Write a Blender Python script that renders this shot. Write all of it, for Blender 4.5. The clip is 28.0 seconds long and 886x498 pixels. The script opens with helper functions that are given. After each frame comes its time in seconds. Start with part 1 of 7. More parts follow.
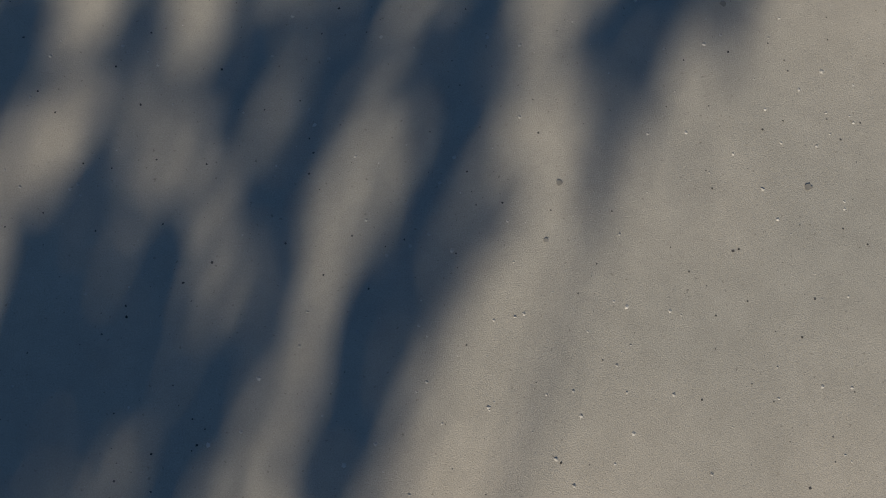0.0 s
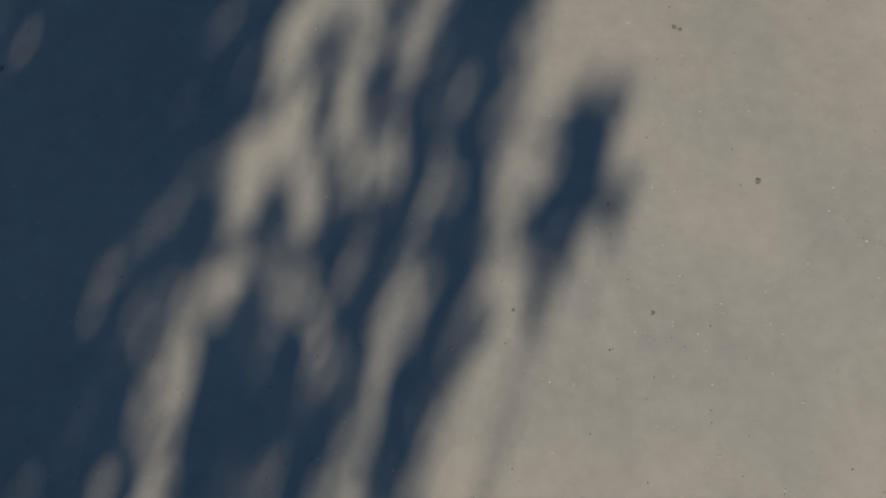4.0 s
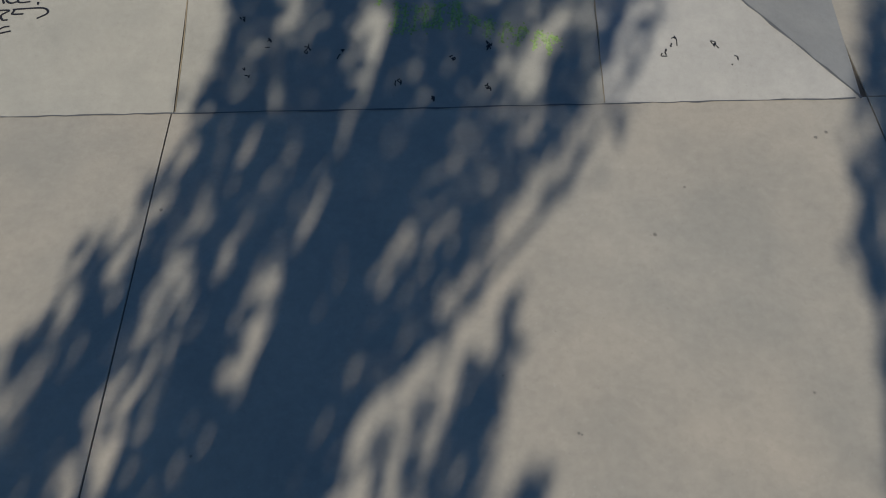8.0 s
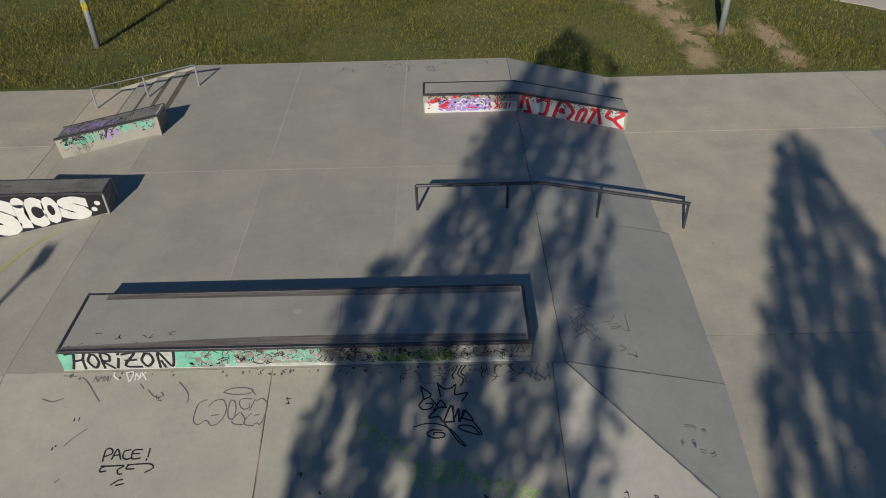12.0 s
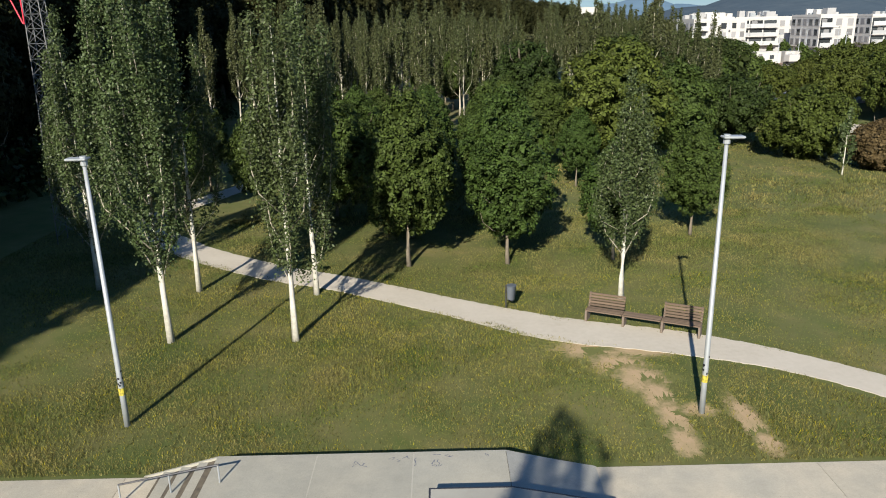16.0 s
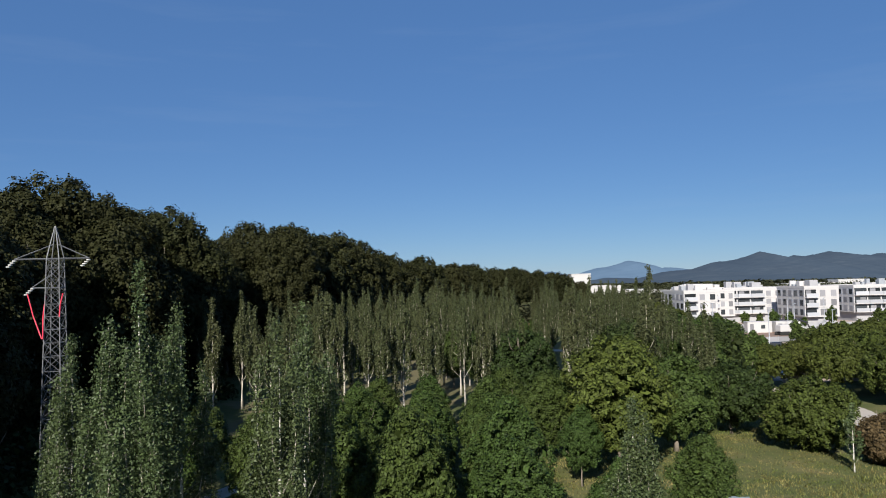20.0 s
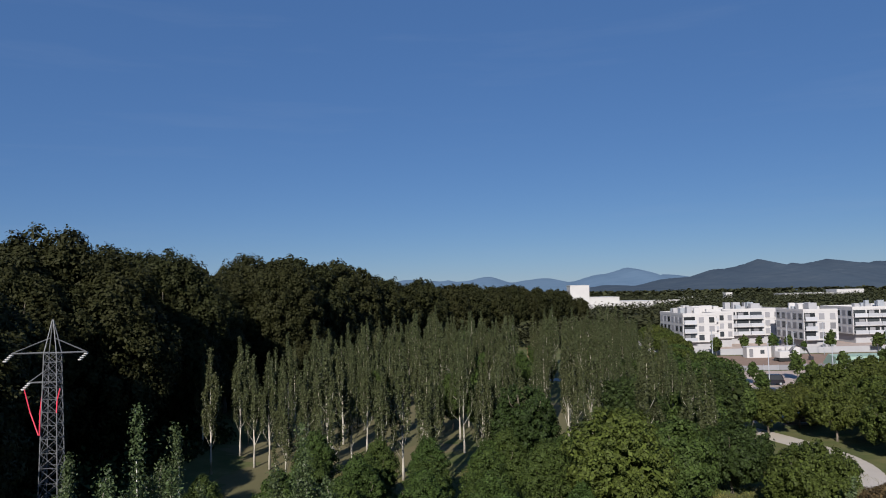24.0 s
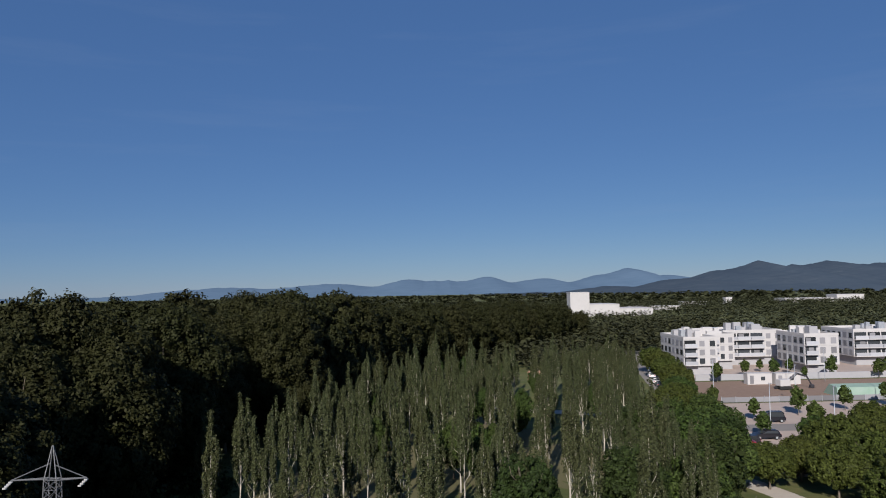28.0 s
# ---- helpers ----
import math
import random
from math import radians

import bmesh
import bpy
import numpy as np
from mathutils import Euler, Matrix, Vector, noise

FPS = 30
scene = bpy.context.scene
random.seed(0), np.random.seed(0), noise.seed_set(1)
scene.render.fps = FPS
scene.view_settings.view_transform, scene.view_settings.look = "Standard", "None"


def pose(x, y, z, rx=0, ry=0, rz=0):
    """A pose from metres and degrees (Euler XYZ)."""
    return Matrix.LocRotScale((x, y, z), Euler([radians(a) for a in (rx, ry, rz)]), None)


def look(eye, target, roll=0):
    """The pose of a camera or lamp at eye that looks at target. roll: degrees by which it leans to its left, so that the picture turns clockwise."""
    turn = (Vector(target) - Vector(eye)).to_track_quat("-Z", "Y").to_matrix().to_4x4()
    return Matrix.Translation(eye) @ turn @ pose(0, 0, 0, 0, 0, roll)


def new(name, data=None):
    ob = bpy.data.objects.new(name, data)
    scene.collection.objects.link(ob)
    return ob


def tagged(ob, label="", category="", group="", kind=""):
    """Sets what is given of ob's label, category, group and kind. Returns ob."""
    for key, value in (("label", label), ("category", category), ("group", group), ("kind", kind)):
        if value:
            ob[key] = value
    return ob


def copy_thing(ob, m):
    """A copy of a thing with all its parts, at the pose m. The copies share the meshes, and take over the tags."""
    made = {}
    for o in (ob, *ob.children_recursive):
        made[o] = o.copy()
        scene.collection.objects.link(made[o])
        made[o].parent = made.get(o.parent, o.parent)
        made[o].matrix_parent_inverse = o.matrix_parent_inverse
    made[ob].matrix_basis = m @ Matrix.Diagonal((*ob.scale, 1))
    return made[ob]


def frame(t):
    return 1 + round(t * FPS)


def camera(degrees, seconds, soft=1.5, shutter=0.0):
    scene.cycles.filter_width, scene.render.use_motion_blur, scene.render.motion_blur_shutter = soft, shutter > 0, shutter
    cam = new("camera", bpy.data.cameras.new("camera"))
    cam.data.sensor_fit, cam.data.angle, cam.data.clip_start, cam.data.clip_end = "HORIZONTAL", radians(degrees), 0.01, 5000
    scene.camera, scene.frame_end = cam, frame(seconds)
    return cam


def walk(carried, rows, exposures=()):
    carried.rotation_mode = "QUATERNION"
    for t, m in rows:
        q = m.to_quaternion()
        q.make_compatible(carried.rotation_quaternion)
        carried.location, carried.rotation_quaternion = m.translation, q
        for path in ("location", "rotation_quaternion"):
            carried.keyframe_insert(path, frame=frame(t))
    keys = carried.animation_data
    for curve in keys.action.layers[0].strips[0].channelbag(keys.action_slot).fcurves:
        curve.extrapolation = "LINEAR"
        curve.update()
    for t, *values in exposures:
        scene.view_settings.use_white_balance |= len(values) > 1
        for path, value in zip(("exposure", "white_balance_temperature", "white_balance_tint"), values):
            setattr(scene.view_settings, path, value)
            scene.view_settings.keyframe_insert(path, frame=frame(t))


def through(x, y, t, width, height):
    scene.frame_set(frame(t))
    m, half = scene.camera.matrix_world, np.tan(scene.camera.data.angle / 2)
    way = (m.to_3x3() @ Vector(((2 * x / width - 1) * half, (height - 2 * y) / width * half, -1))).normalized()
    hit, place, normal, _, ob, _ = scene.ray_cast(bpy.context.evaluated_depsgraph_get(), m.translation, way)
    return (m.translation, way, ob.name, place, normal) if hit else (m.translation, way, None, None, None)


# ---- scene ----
cam = camera(62.16, 28.0, 1.0)
PATH = [
    (0.0, 0.002, 0.018, 1.321, -77.59, 4.27, -5.43),
    (0.5, 0.001, 0.024, 1.410, -79.01, 4.09, -5.24),
    (1.0, -0.002, 0.027, 1.492, -79.77, 3.92, -5.06),
    (1.5, -0.006, 0.030, 1.580, -79.79, 3.65, -4.78),
    (2.0, -0.010, 0.037, 1.689, -79.69, 3.43, -4.55),
    (2.5, -0.014, 0.039, 1.806, -79.22, 3.33, -4.47),
    (4.5, 0.005, 0.027, 2.649, -74.03, 2.58, -3.71),
    (5.0, 0.004, 0.033, 2.873, -72.20, 2.27, -3.41),
    (5.5, 0.004, 0.038, 3.104, -70.04, 1.91, -3.15),
    (6.0, 0.008, 0.031, 3.360, -67.57, 1.54, -2.63),
    (6.5, 0.009, 0.018, 3.626, -65.02, 1.09, -2.13),
    (7.0, 0.010, 0.009, 3.925, -62.69, 0.87, -1.96),
    (7.5, 0.015, 0.002, 4.249, -60.37, 0.86, -1.94),
    (8.0, 0.024, -0.000, 4.608, -58.14, 0.80, -1.87),
    (8.5, 0.030, 0.004, 4.970, -55.80, 0.69, -1.81),
    (9.0, 0.043, 0.006, 5.325, -53.36, 0.61, -1.70),
    (9.5, 0.051, 0.005, 5.682, -50.82, 0.57, -1.60),
    (10.0, 0.046, -0.002, 6.047, -48.21, 0.57, -1.60),
    (10.5, 0.043, -0.007, 6.399, -45.57, 0.51, -1.50),
    (11.0, 0.037, -0.018, 6.762, -43.00, 0.49, -1.47),
    (11.5, 0.035, -0.017, 7.118, -40.37, 0.45, -1.52),
    (12.0, 0.032, -0.021, 7.502, -37.77, 0.41, -1.55),
    (12.5, 0.031, -0.024, 7.887, -35.10, 0.34, -1.53),
    (13.0, 0.027, -0.017, 8.278, -32.48, 0.26, -1.48),
    (13.5, 0.024, -0.014, 8.685, -29.89, 0.18, -1.47),
    (15.5, 0.005, 0.009, 10.409, -19.67, -0.12, -1.27),
    (16.0, 0.006, 0.013, 10.837, -17.11, -0.15, -1.25),
    (16.5, 0.011, 0.013, 11.216, -14.43, -0.18, -1.27),
    (17.0, 0.010, 0.017, 11.567, -11.74, -0.22, -1.33),
    (17.5, 0.009, 0.022, 11.905, -9.08, -0.28, -1.31),
    (18.0, 0.006, 0.018, 12.175, -6.40, -0.34, -1.41),
    (18.5, -0.004, 0.011, 12.454, -3.78, -0.40, -1.39),
    (19.0, -0.010, 0.006, 12.777, -1.12, -0.46, -1.44),
    (19.5, -0.015, 0.002, 13.121, 1.32, -0.55, -1.42),
    (20.0, -0.017, 0.001, 13.480, 2.79, -0.58, -1.34),
    (20.5, -0.019, -0.000, 13.888, 3.19, -0.64, -1.34),
    (21.0, -0.020, -0.001, 14.350, 3.21, -0.66, -1.30),
    (21.5, -0.021, -0.001, 14.884, 3.20, -0.66, -1.28),
    (23.5, -0.018, 0.002, 17.340, 3.18, -0.69, -1.26),
    (24.0, -0.020, -0.002, 18.049, 3.24, -0.71, -1.27),
    (24.5, -0.025, -0.008, 18.834, 3.25, -0.71, -1.31),
    (25.0, -0.030, -0.018, 19.660, 3.25, -0.72, -1.29),
    (25.5, -0.037, -0.028, 20.504, 3.22, -0.73, -1.26),
    (26.0, -0.044, -0.039, 21.350, 3.20, -0.73, -1.24),
    (26.5, -0.049, -0.049, 22.181, 3.16, -0.73, -1.16),
    (27.0, -0.053, -0.058, 23.009, 3.16, -0.74, -1.14),
    (27.5, -0.056, -0.065, 23.822, 3.13, -0.74, -1.13),
    (28.0, -0.057, -0.070, 24.621, 3.12, -0.71, -1.08),
]
walk(cam, [(t, pose(x, y, z, 90 + pitch, 0, yaw) @ pose(0, 0, 0, 0, 0, roll)) for t, x, y, z, pitch, yaw, roll in PATH],
     [(0, 0.0, 6950, 9), (5, 0.04, 6750, 8), (9, 0.06, 6550, 8), (11, 0.02, 6800, 8), (13, -0.12, 6850, 8), (15.5, 0.70, 6850, 6), (17, 1.26, 6950, 6), (18.5, 1.10, 6850, 6), (20, 0.78, 6400, 11), (24, 0.47, 6300, 14), (28, 0.34, 6300, 15)])
# ---- body ----
# ---- world, sun ----
SUN_AZ = 195.2      # degrees clockwise from +y, where the sun stands
SUN_EL = 28.0
world = bpy.data.worlds.new("sky")
scene.world = world
world.use_nodes = True
wn = world.node_tree
wn.nodes.clear()
sky = wn.nodes.new("ShaderNodeTexSky")
sky.sky_type = "NISHITA"
sky.sun_disc = False
sky.sun_elevation = radians(SUN_EL)
sky.sun_rotation = radians(SUN_AZ)
sky.altitude = 100
sky.air_density = 0.8
sky.dust_density = 0.0
sky.ozone_density = 3.0
wbg = wn.nodes.new("ShaderNodeBackground")
wbg.inputs[1].default_value = 0.047
wout = wn.nodes.new("ShaderNodeOutputWorld")
clear_air = wn.nodes.new("ShaderNodeHueSaturation")
clear_air.inputs["Saturation"].default_value = 1.08
wn.links.new(sky.outputs[0], clear_air.inputs["Color"])
tint = wn.nodes.new("ShaderNodeMix")
tint.data_type, tint.blend_type = "RGBA", "MULTIPLY"
tint.inputs[0].default_value = 1.0
tint.inputs[7].default_value = (0.41, 0.455, 0.46, 1)
wn.links.new(clear_air.outputs[0], tint.inputs[6])
clear_blue = wn.nodes.new("ShaderNodeMix")
clear_blue.data_type, clear_blue.blend_type = "RGBA", "ADD"
clear_blue.inputs[0].default_value = 1.0
clear_blue.inputs[7].default_value = (0.62, 1.50, 3.6, 1)
wn.links.new(tint.outputs[2], clear_blue.inputs[6])
# thin high cloud in long streaks
sky_at = wn.nodes.new("ShaderNodeTexCoord")
streak = wn.nodes.new("ShaderNodeMapping")
streak.inputs["Scale"].default_value = (1.6, 1.6, 17.0)
streak.inputs["Rotation"].default_value = (0.06, 0.0, 0.0)
wisp = wn.nodes.new("ShaderNodeTexNoise")
wisp.inputs["Scale"].default_value, wisp.inputs["Detail"].default_value, wisp.inputs["Roughness"].default_value = 1.7, 5, 0.6
veil = wn.nodes.new("ShaderNodeMapRange")
for k, v in enumerate((0.54, 0.85, 0.0, 0.08)):
    veil.inputs[k + 1].default_value = v
cloud = wn.nodes.new("ShaderNodeMix")
cloud.data_type, cloud.blend_type = "RGBA", "MIX"
cloud.inputs[7].default_value = (5.2, 6.4, 8.2, 1)
wn.links.new(sky_at.outputs["Generated"], streak.inputs["Vector"])
wn.links.new(streak.outputs[0], wisp.inputs["Vector"])
wn.links.new(wisp.outputs[0], veil.inputs[0])
wn.links.new(veil.outputs[0], cloud.inputs[0])
wn.links.new(clear_blue.outputs[2], cloud.inputs[6])
wn.links.new(cloud.outputs[2], wbg.inputs[0])
wn.links.new(wbg.outputs[0], wout.inputs[0])
sun_data = bpy.data.lights.new("sun", "SUN")
sun_data.energy = 4.5
sun_data.angle = radians(0.53)
sun_data.color = (1.0, 0.94, 0.85)
sun = new("sun", sun_data)
az, el = radians(SUN_AZ), radians(SUN_EL)
sun.matrix_world = look((30 * math.sin(az) * math.cos(el), 30 * math.cos(az) * math.cos(el), 30 * math.sin(el)), (0, 0, 0))


# ---- materials ----
def material(name, base=(0.5, 0.5, 0.5), rough=0.8, metal=0.0, second=None, scale=4.0, detail=8.0, amount=0.5,
             third=None, scale3=0.4, bump=0.0, bump_scale=60.0, spec=0.4, per_object=0.0, per_island=0.0, coords="Object"):
    """Two-scale mottled surface: base mixed with second (fine) and third (broad), with relief."""
    m = bpy.data.materials.new(name)
    m.use_nodes = True
    nt = m.node_tree
    b = nt.nodes["Principled BSDF"]
    b.inputs["Roughness"].default_value = rough
    b.inputs["Metallic"].default_value = metal
    b.inputs["Specular IOR Level"].default_value = spec
    b.inputs["Base Color"].default_value = (*base, 1)
    tc = nt.nodes.new("ShaderNodeTexCoord")
    at = tc.outputs[coords]
    geo = None
    if coords == "World":
        at = None
    col = None

    def noise_mix(prev, colour, sc, det, amt, lo=0.35, hi=0.7):
        n = nt.nodes.new("ShaderNodeTexNoise")
        n.inputs["Scale"].default_value = sc
        n.inputs["Detail"].default_value = det
        n.inputs["Roughness"].default_value = 0.65
        nt.links.new(at, n.inputs["Vector"])
        r = nt.nodes.new("ShaderNodeMapRange")
        r.inputs[1].default_value, r.inputs[2].default_value = lo, hi
        r.inputs[3].default_value, r.inputs[4].default_value = 0.0, amt
        nt.links.new(n.outputs[0], r.inputs[0])
        mix = nt.nodes.new("ShaderNodeMix")
        mix.data_type = "RGBA"
        nt.links.new(r.outputs[0], mix.inputs[0])
        if prev is None:
            mix.inputs[6].default_value = (*base, 1)
        else:
            nt.links.new(prev, mix.inputs[6])
        mix.inputs[7].default_value = (*colour, 1)
        return mix.outputs[2]

    if second:
        col = noise_mix(col, second, scale, detail, amount)
    if third:
        col = noise_mix(col, third, scale3, 4.0, amount)
    if per_object or per_island:
        src = nt.nodes.new("ShaderNodeObjectInfo").outputs["Random"] if per_object else nt.nodes.new("ShaderNodeNewGeometry").outputs["Random Per Island"]
        hsv = nt.nodes.new("ShaderNodeHueSaturation")
        r = nt.nodes.new("ShaderNodeMapRange")
        k = per_object or per_island
        r.inputs[3].default_value, r.inputs[4].default_value = 1 - k, 1 + k
        nt.links.new(src, r.inputs[0])
        nt.links.new(r.outputs[0], hsv.inputs["Value"])
        if col is None:
            hsv.inputs["Color"].default_value = (*base, 1)
        else:
            nt.links.new(col, hsv.inputs["Color"])
        col = hsv.outputs[0]
    if col is not None:
        nt.links.new(col, b.inputs["Base Color"])
    if bump:
        n = nt.nodes.new("ShaderNodeTexNoise")
        n.inputs["Scale"].default_value = bump_scale
        n.inputs["Detail"].default_value = 6
        nt.links.new(at, n.inputs["Vector"])
        bp = nt.nodes.new("ShaderNodeBump")
        bp.inputs["Strength"].default_value = bump
        bp.inputs["Distance"].default_value = 0.02
        nt.links.new(n.outputs[0], bp.inputs["Height"])
        nt.links.new(bp.outputs[0], b.inputs["Normal"])
    return m


def leaf_material(name, base, vary=0.35, through=0.12, rough=0.65, spec=0.16):
    """Leaves: a glossy face, light shining through, each leaf a little different."""
    m = bpy.data.materials.new(name)
    m.use_nodes = True
    nt = m.node_tree
    b = nt.nodes["Principled BSDF"]
    b.inputs["Roughness"].default_value = rough
    b.inputs["Specular IOR Level"].default_value = spec
    geo = nt.nodes.new("ShaderNodeNewGeometry")
    info = nt.nodes.new("ShaderNodeObjectInfo")
    r1 = nt.nodes.new("ShaderNodeMapRange")
    r1.inputs[3].default_value, r1.inputs[4].default_value = 1 - vary, 1 + vary
    nt.links.new(geo.outputs["Random Per Island"], r1.inputs[0])
    r2 = nt.nodes.new("ShaderNodeMapRange")
    r2.inputs[3].default_value, r2.inputs[4].default_value = 0.500, 0.524
    nt.links.new(info.outputs["Random"], r2.inputs[0])
    h = nt.nodes.new("ShaderNodeHueSaturation")
    h.inputs["Color"].default_value = (*base, 1)
    nt.links.new(r1.outputs[0], h.inputs["Value"])
    nt.links.new(r2.outputs[0], h.inputs["Hue"])
    nt.links.new(h.outputs[0], b.inputs["Base Color"])
    t = nt.nodes.new("ShaderNodeBsdfTranslucent")
    nt.links.new(h.outputs[0], t.inputs[0])
    mix = nt.nodes.new("ShaderNodeMixShader")
    mix.inputs[0].default_value = through
    nt.links.new(b.outputs[0], mix.inputs[1])
    nt.links.new(t.outputs[0], mix.inputs[2])
    nt.links.new(mix.outputs[0], nt.nodes["Material Output"].inputs[0])
    return m


def patchy(m, dry, scale):
    """Lets a grass material turn to dry stalks in broad uneven patches."""
    nt = m.node_tree
    hsv = next(n for n in nt.nodes if n.type == "HUE_SAT")
    geo = nt.nodes.new("ShaderNodeNewGeometry")
    ns = nt.nodes.new("ShaderNodeTexNoise")
    ns.inputs["Scale"].default_value, ns.inputs["Detail"].default_value, ns.inputs["Roughness"].default_value = scale, 5, 0.65
    nt.links.new(geo.outputs["Position"], ns.inputs["Vector"])
    r = nt.nodes.new("ShaderNodeMapRange")
    r.inputs[1].default_value, r.inputs[2].default_value = 0.37, 0.62
    nt.links.new(ns.outputs[0], r.inputs[0])
    mix = nt.nodes.new("ShaderNodeMix")
    mix.data_type = "RGBA"
    mix.inputs[6].default_value = hsv.inputs["Color"].default_value
    mix.inputs[7].default_value = (*dry, 1)
    nt.links.new(r.outputs[0], mix.inputs[0])
    nt.links.new(mix.outputs[2], hsv.inputs["Color"])


def concrete(name, base, warm, grain=0.09, stain=0.13):
    """Trowelled concrete: broad warm and cool blotches, cloudy stains, fine grain and pits."""
    m = bpy.data.materials.new(name)
    m.use_nodes = True
    nt = m.node_tree
    b = nt.nodes["Principled BSDF"]
    b.inputs["Roughness"].default_value = 0.85
    b.inputs["Specular IOR Level"].default_value = 0.3
    geo = nt.nodes.new("ShaderNodeNewGeometry")
    info = nt.nodes.new("ShaderNodeObjectInfo")

    def tex(scale, detail, rough=0.6):
        n = nt.nodes.new("ShaderNodeTexNoise")
        n.inputs["Scale"].default_value, n.inputs["Detail"].default_value, n.inputs["Roughness"].default_value = scale, detail, rough
        nt.links.new(geo.outputs["Position"], n.inputs["Vector"])
        return n.outputs[0]

    def span(src, a, b_, c0, c1):
        r = nt.nodes.new("ShaderNodeMapRange")
        for k, v in enumerate((a, b_, c0, c1)):
            r.inputs[k + 1].default_value = v
        nt.links.new(src, r.inputs[0])
        return r.outputs[0]
    mix = nt.nodes.new("ShaderNodeMix")
    mix.data_type = "RGBA"
    mix.inputs[6].default_value, mix.inputs[7].default_value = (*base, 1), (*warm, 1)
    nt.links.new(span(tex(0.55, 3), 0.35, 0.65, 0, 1), mix.inputs[0])
    val = None
    for src in (span(tex(1.1, 6, 0.7), 0.3, 0.7, 1 - stain, 1 + stain * 0.5), span(tex(14, 6, 0.75), 0.3, 0.7, 1 - grain * 0.7, 1 + grain * 0.7),
                span(tex(330, 3, 0.8), 0.25, 0.75, 1 - grain * 1.7, 1 + grain * 1.7), span(tex(800, 2, 0.7), 0.3, 0.7, 1 - grain, 1 + grain), span(info.outputs["Random"], 0, 1, 0.95, 1.05)):
        if val is None:
            val = src
        else:
            mul = nt.nodes.new("ShaderNodeMath")
            mul.operation = "MULTIPLY"
            nt.links.new(val, mul.inputs[0]), nt.links.new(src, mul.inputs[1])
            val = mul.outputs[0]
    pits = span(tex(120, 2, 0.5), 0.68, 0.74, 0, 0.35)
    hsv = nt.nodes.new("ShaderNodeHueSaturation")
    nt.links.new(mix.outputs[2], hsv.inputs["Color"])
    sub = nt.nodes.new("ShaderNodeMath")
    sub.operation = "SUBTRACT"
    nt.links.new(val, sub.inputs[0]), nt.links.new(pits, sub.inputs[1])
    nt.links.new(sub.outputs[0], hsv.inputs["Value"])
    nt.links.new(hsv.outputs[0], b.inputs["Base Color"])
    bp = nt.nodes.new("ShaderNodeBump")
    bp.inputs["Strength"].default_value, bp.inputs["Distance"].default_value = 0.35, 0.003
    nt.links.new(tex(420, 4, 0.7), bp.inputs["Height"])
    nt.links.new(bp.outputs[0], b.inputs["Normal"])
    return m


CONCRETE = concrete("concrete_slab", (0.382, 0.357, 0.302), (0.434, 0.383, 0.307), 0.11, 0.13)
CONCRETE_GREY = concrete("concrete_bank", (0.335, 0.325, 0.285), (0.355, 0.335, 0.285))
CONCRETE_PALE = concrete("concrete_hip", (0.355, 0.345, 0.32), (0.37, 0.355, 0.32))
CONCRETE_BLUE = concrete("concrete_side", (0.30, 0.30, 0.285), (0.315, 0.31, 0.285))
JOINT = material("joint_filler", (0.07, 0.06, 0.05), 0.95, second=(0.18, 0.15, 0.11), scale=5, amount=0.7)
STEEL_DARK = material("worn_dark_steel", (0.09, 0.09, 0.10), 0.45, 0.6, second=(0.04, 0.04, 0.045), scale=12, amount=0.6)
STEEL = material("galvanised_steel", (0.31, 0.335, 0.36), 0.5, 0.35, second=(0.30, 0.33, 0.36), scale=14, third=(0.45, 0.47, 0.49), scale3=2, amount=0.6)
GRASS_GROUND = material("meadow_ground", (0.079, 0.100, 0.022), 0.95, second=(0.185, 0.150, 0.065), scale=0.45, third=(0.046, 0.070, 0.013), scale3=0.16, amount=0.85, bump=0.6, bump_scale=25)
PATH_MAT = material("sandy_path", (0.46, 0.415, 0.355), 0.95, second=(0.37, 0.33, 0.27), scale=5, third=(0.51, 0.465, 0.405), scale3=0.5, amount=0.6, bump=0.3, bump_scale=60)
DIRT = material("bare_earth", (0.43, 0.30, 0.185), 0.95, second=(0.34, 0.25, 0.145), scale=3, third=(0.27, 0.22, 0.11), scale3=0.9, amount=0.7, bump=0.4, bump_scale=40)
BARK_WHITE = material("white_poplar_bark", (0.62, 0.60, 0.54), 0.85, second=(0.16, 0.14, 0.12), scale=5, third=(0.5, 0.48, 0.42), scale3=1.5, amount=0.6, bump=0.4, bump_scale=20)
BARK_LIMB = material("poplar_limb_bark", (0.36, 0.33, 0.27), 0.85, second=(0.16, 0.14, 0.11), scale=5, third=(0.42, 0.39, 0.33), scale3=1.5, amount=0.6)
BARK_PALE = material("pale_poplar_bark", (0.52, 0.49, 0.41), 0.85, second=(0.16, 0.14, 0.11), scale=5, third=(0.36, 0.33, 0.27), scale3=1.5, amount=0.6)
BARK_GREY = material("grey_bark", (0.20, 0.17, 0.13), 0.9, second=(0.10, 0.085, 0.065), scale=8, amount=0.7, bump=0.5, bump_scale=20)
LEAF_POPLAR = leaf_material("poplar_leaf", (0.058, 0.078, 0.028), 0.5, 0.15, 0.52, 0.28)
LEAF_PLANTATION = leaf_material("plantation_poplar_leaf", (0.056, 0.063, 0.025), 0.45, 0.12, 0.6, 0.2)
LEAF_MAPLE = leaf_material("maple_leaf", (0.044, 0.064, 0.014), 0.5)
LEAF_YELLOW = leaf_material("yellowish_leaf", (0.068, 0.082, 0.016), 0.5)
LEAF_OLIVE = leaf_material("olive_leaf", (0.052, 0.070, 0.016), 0.5)
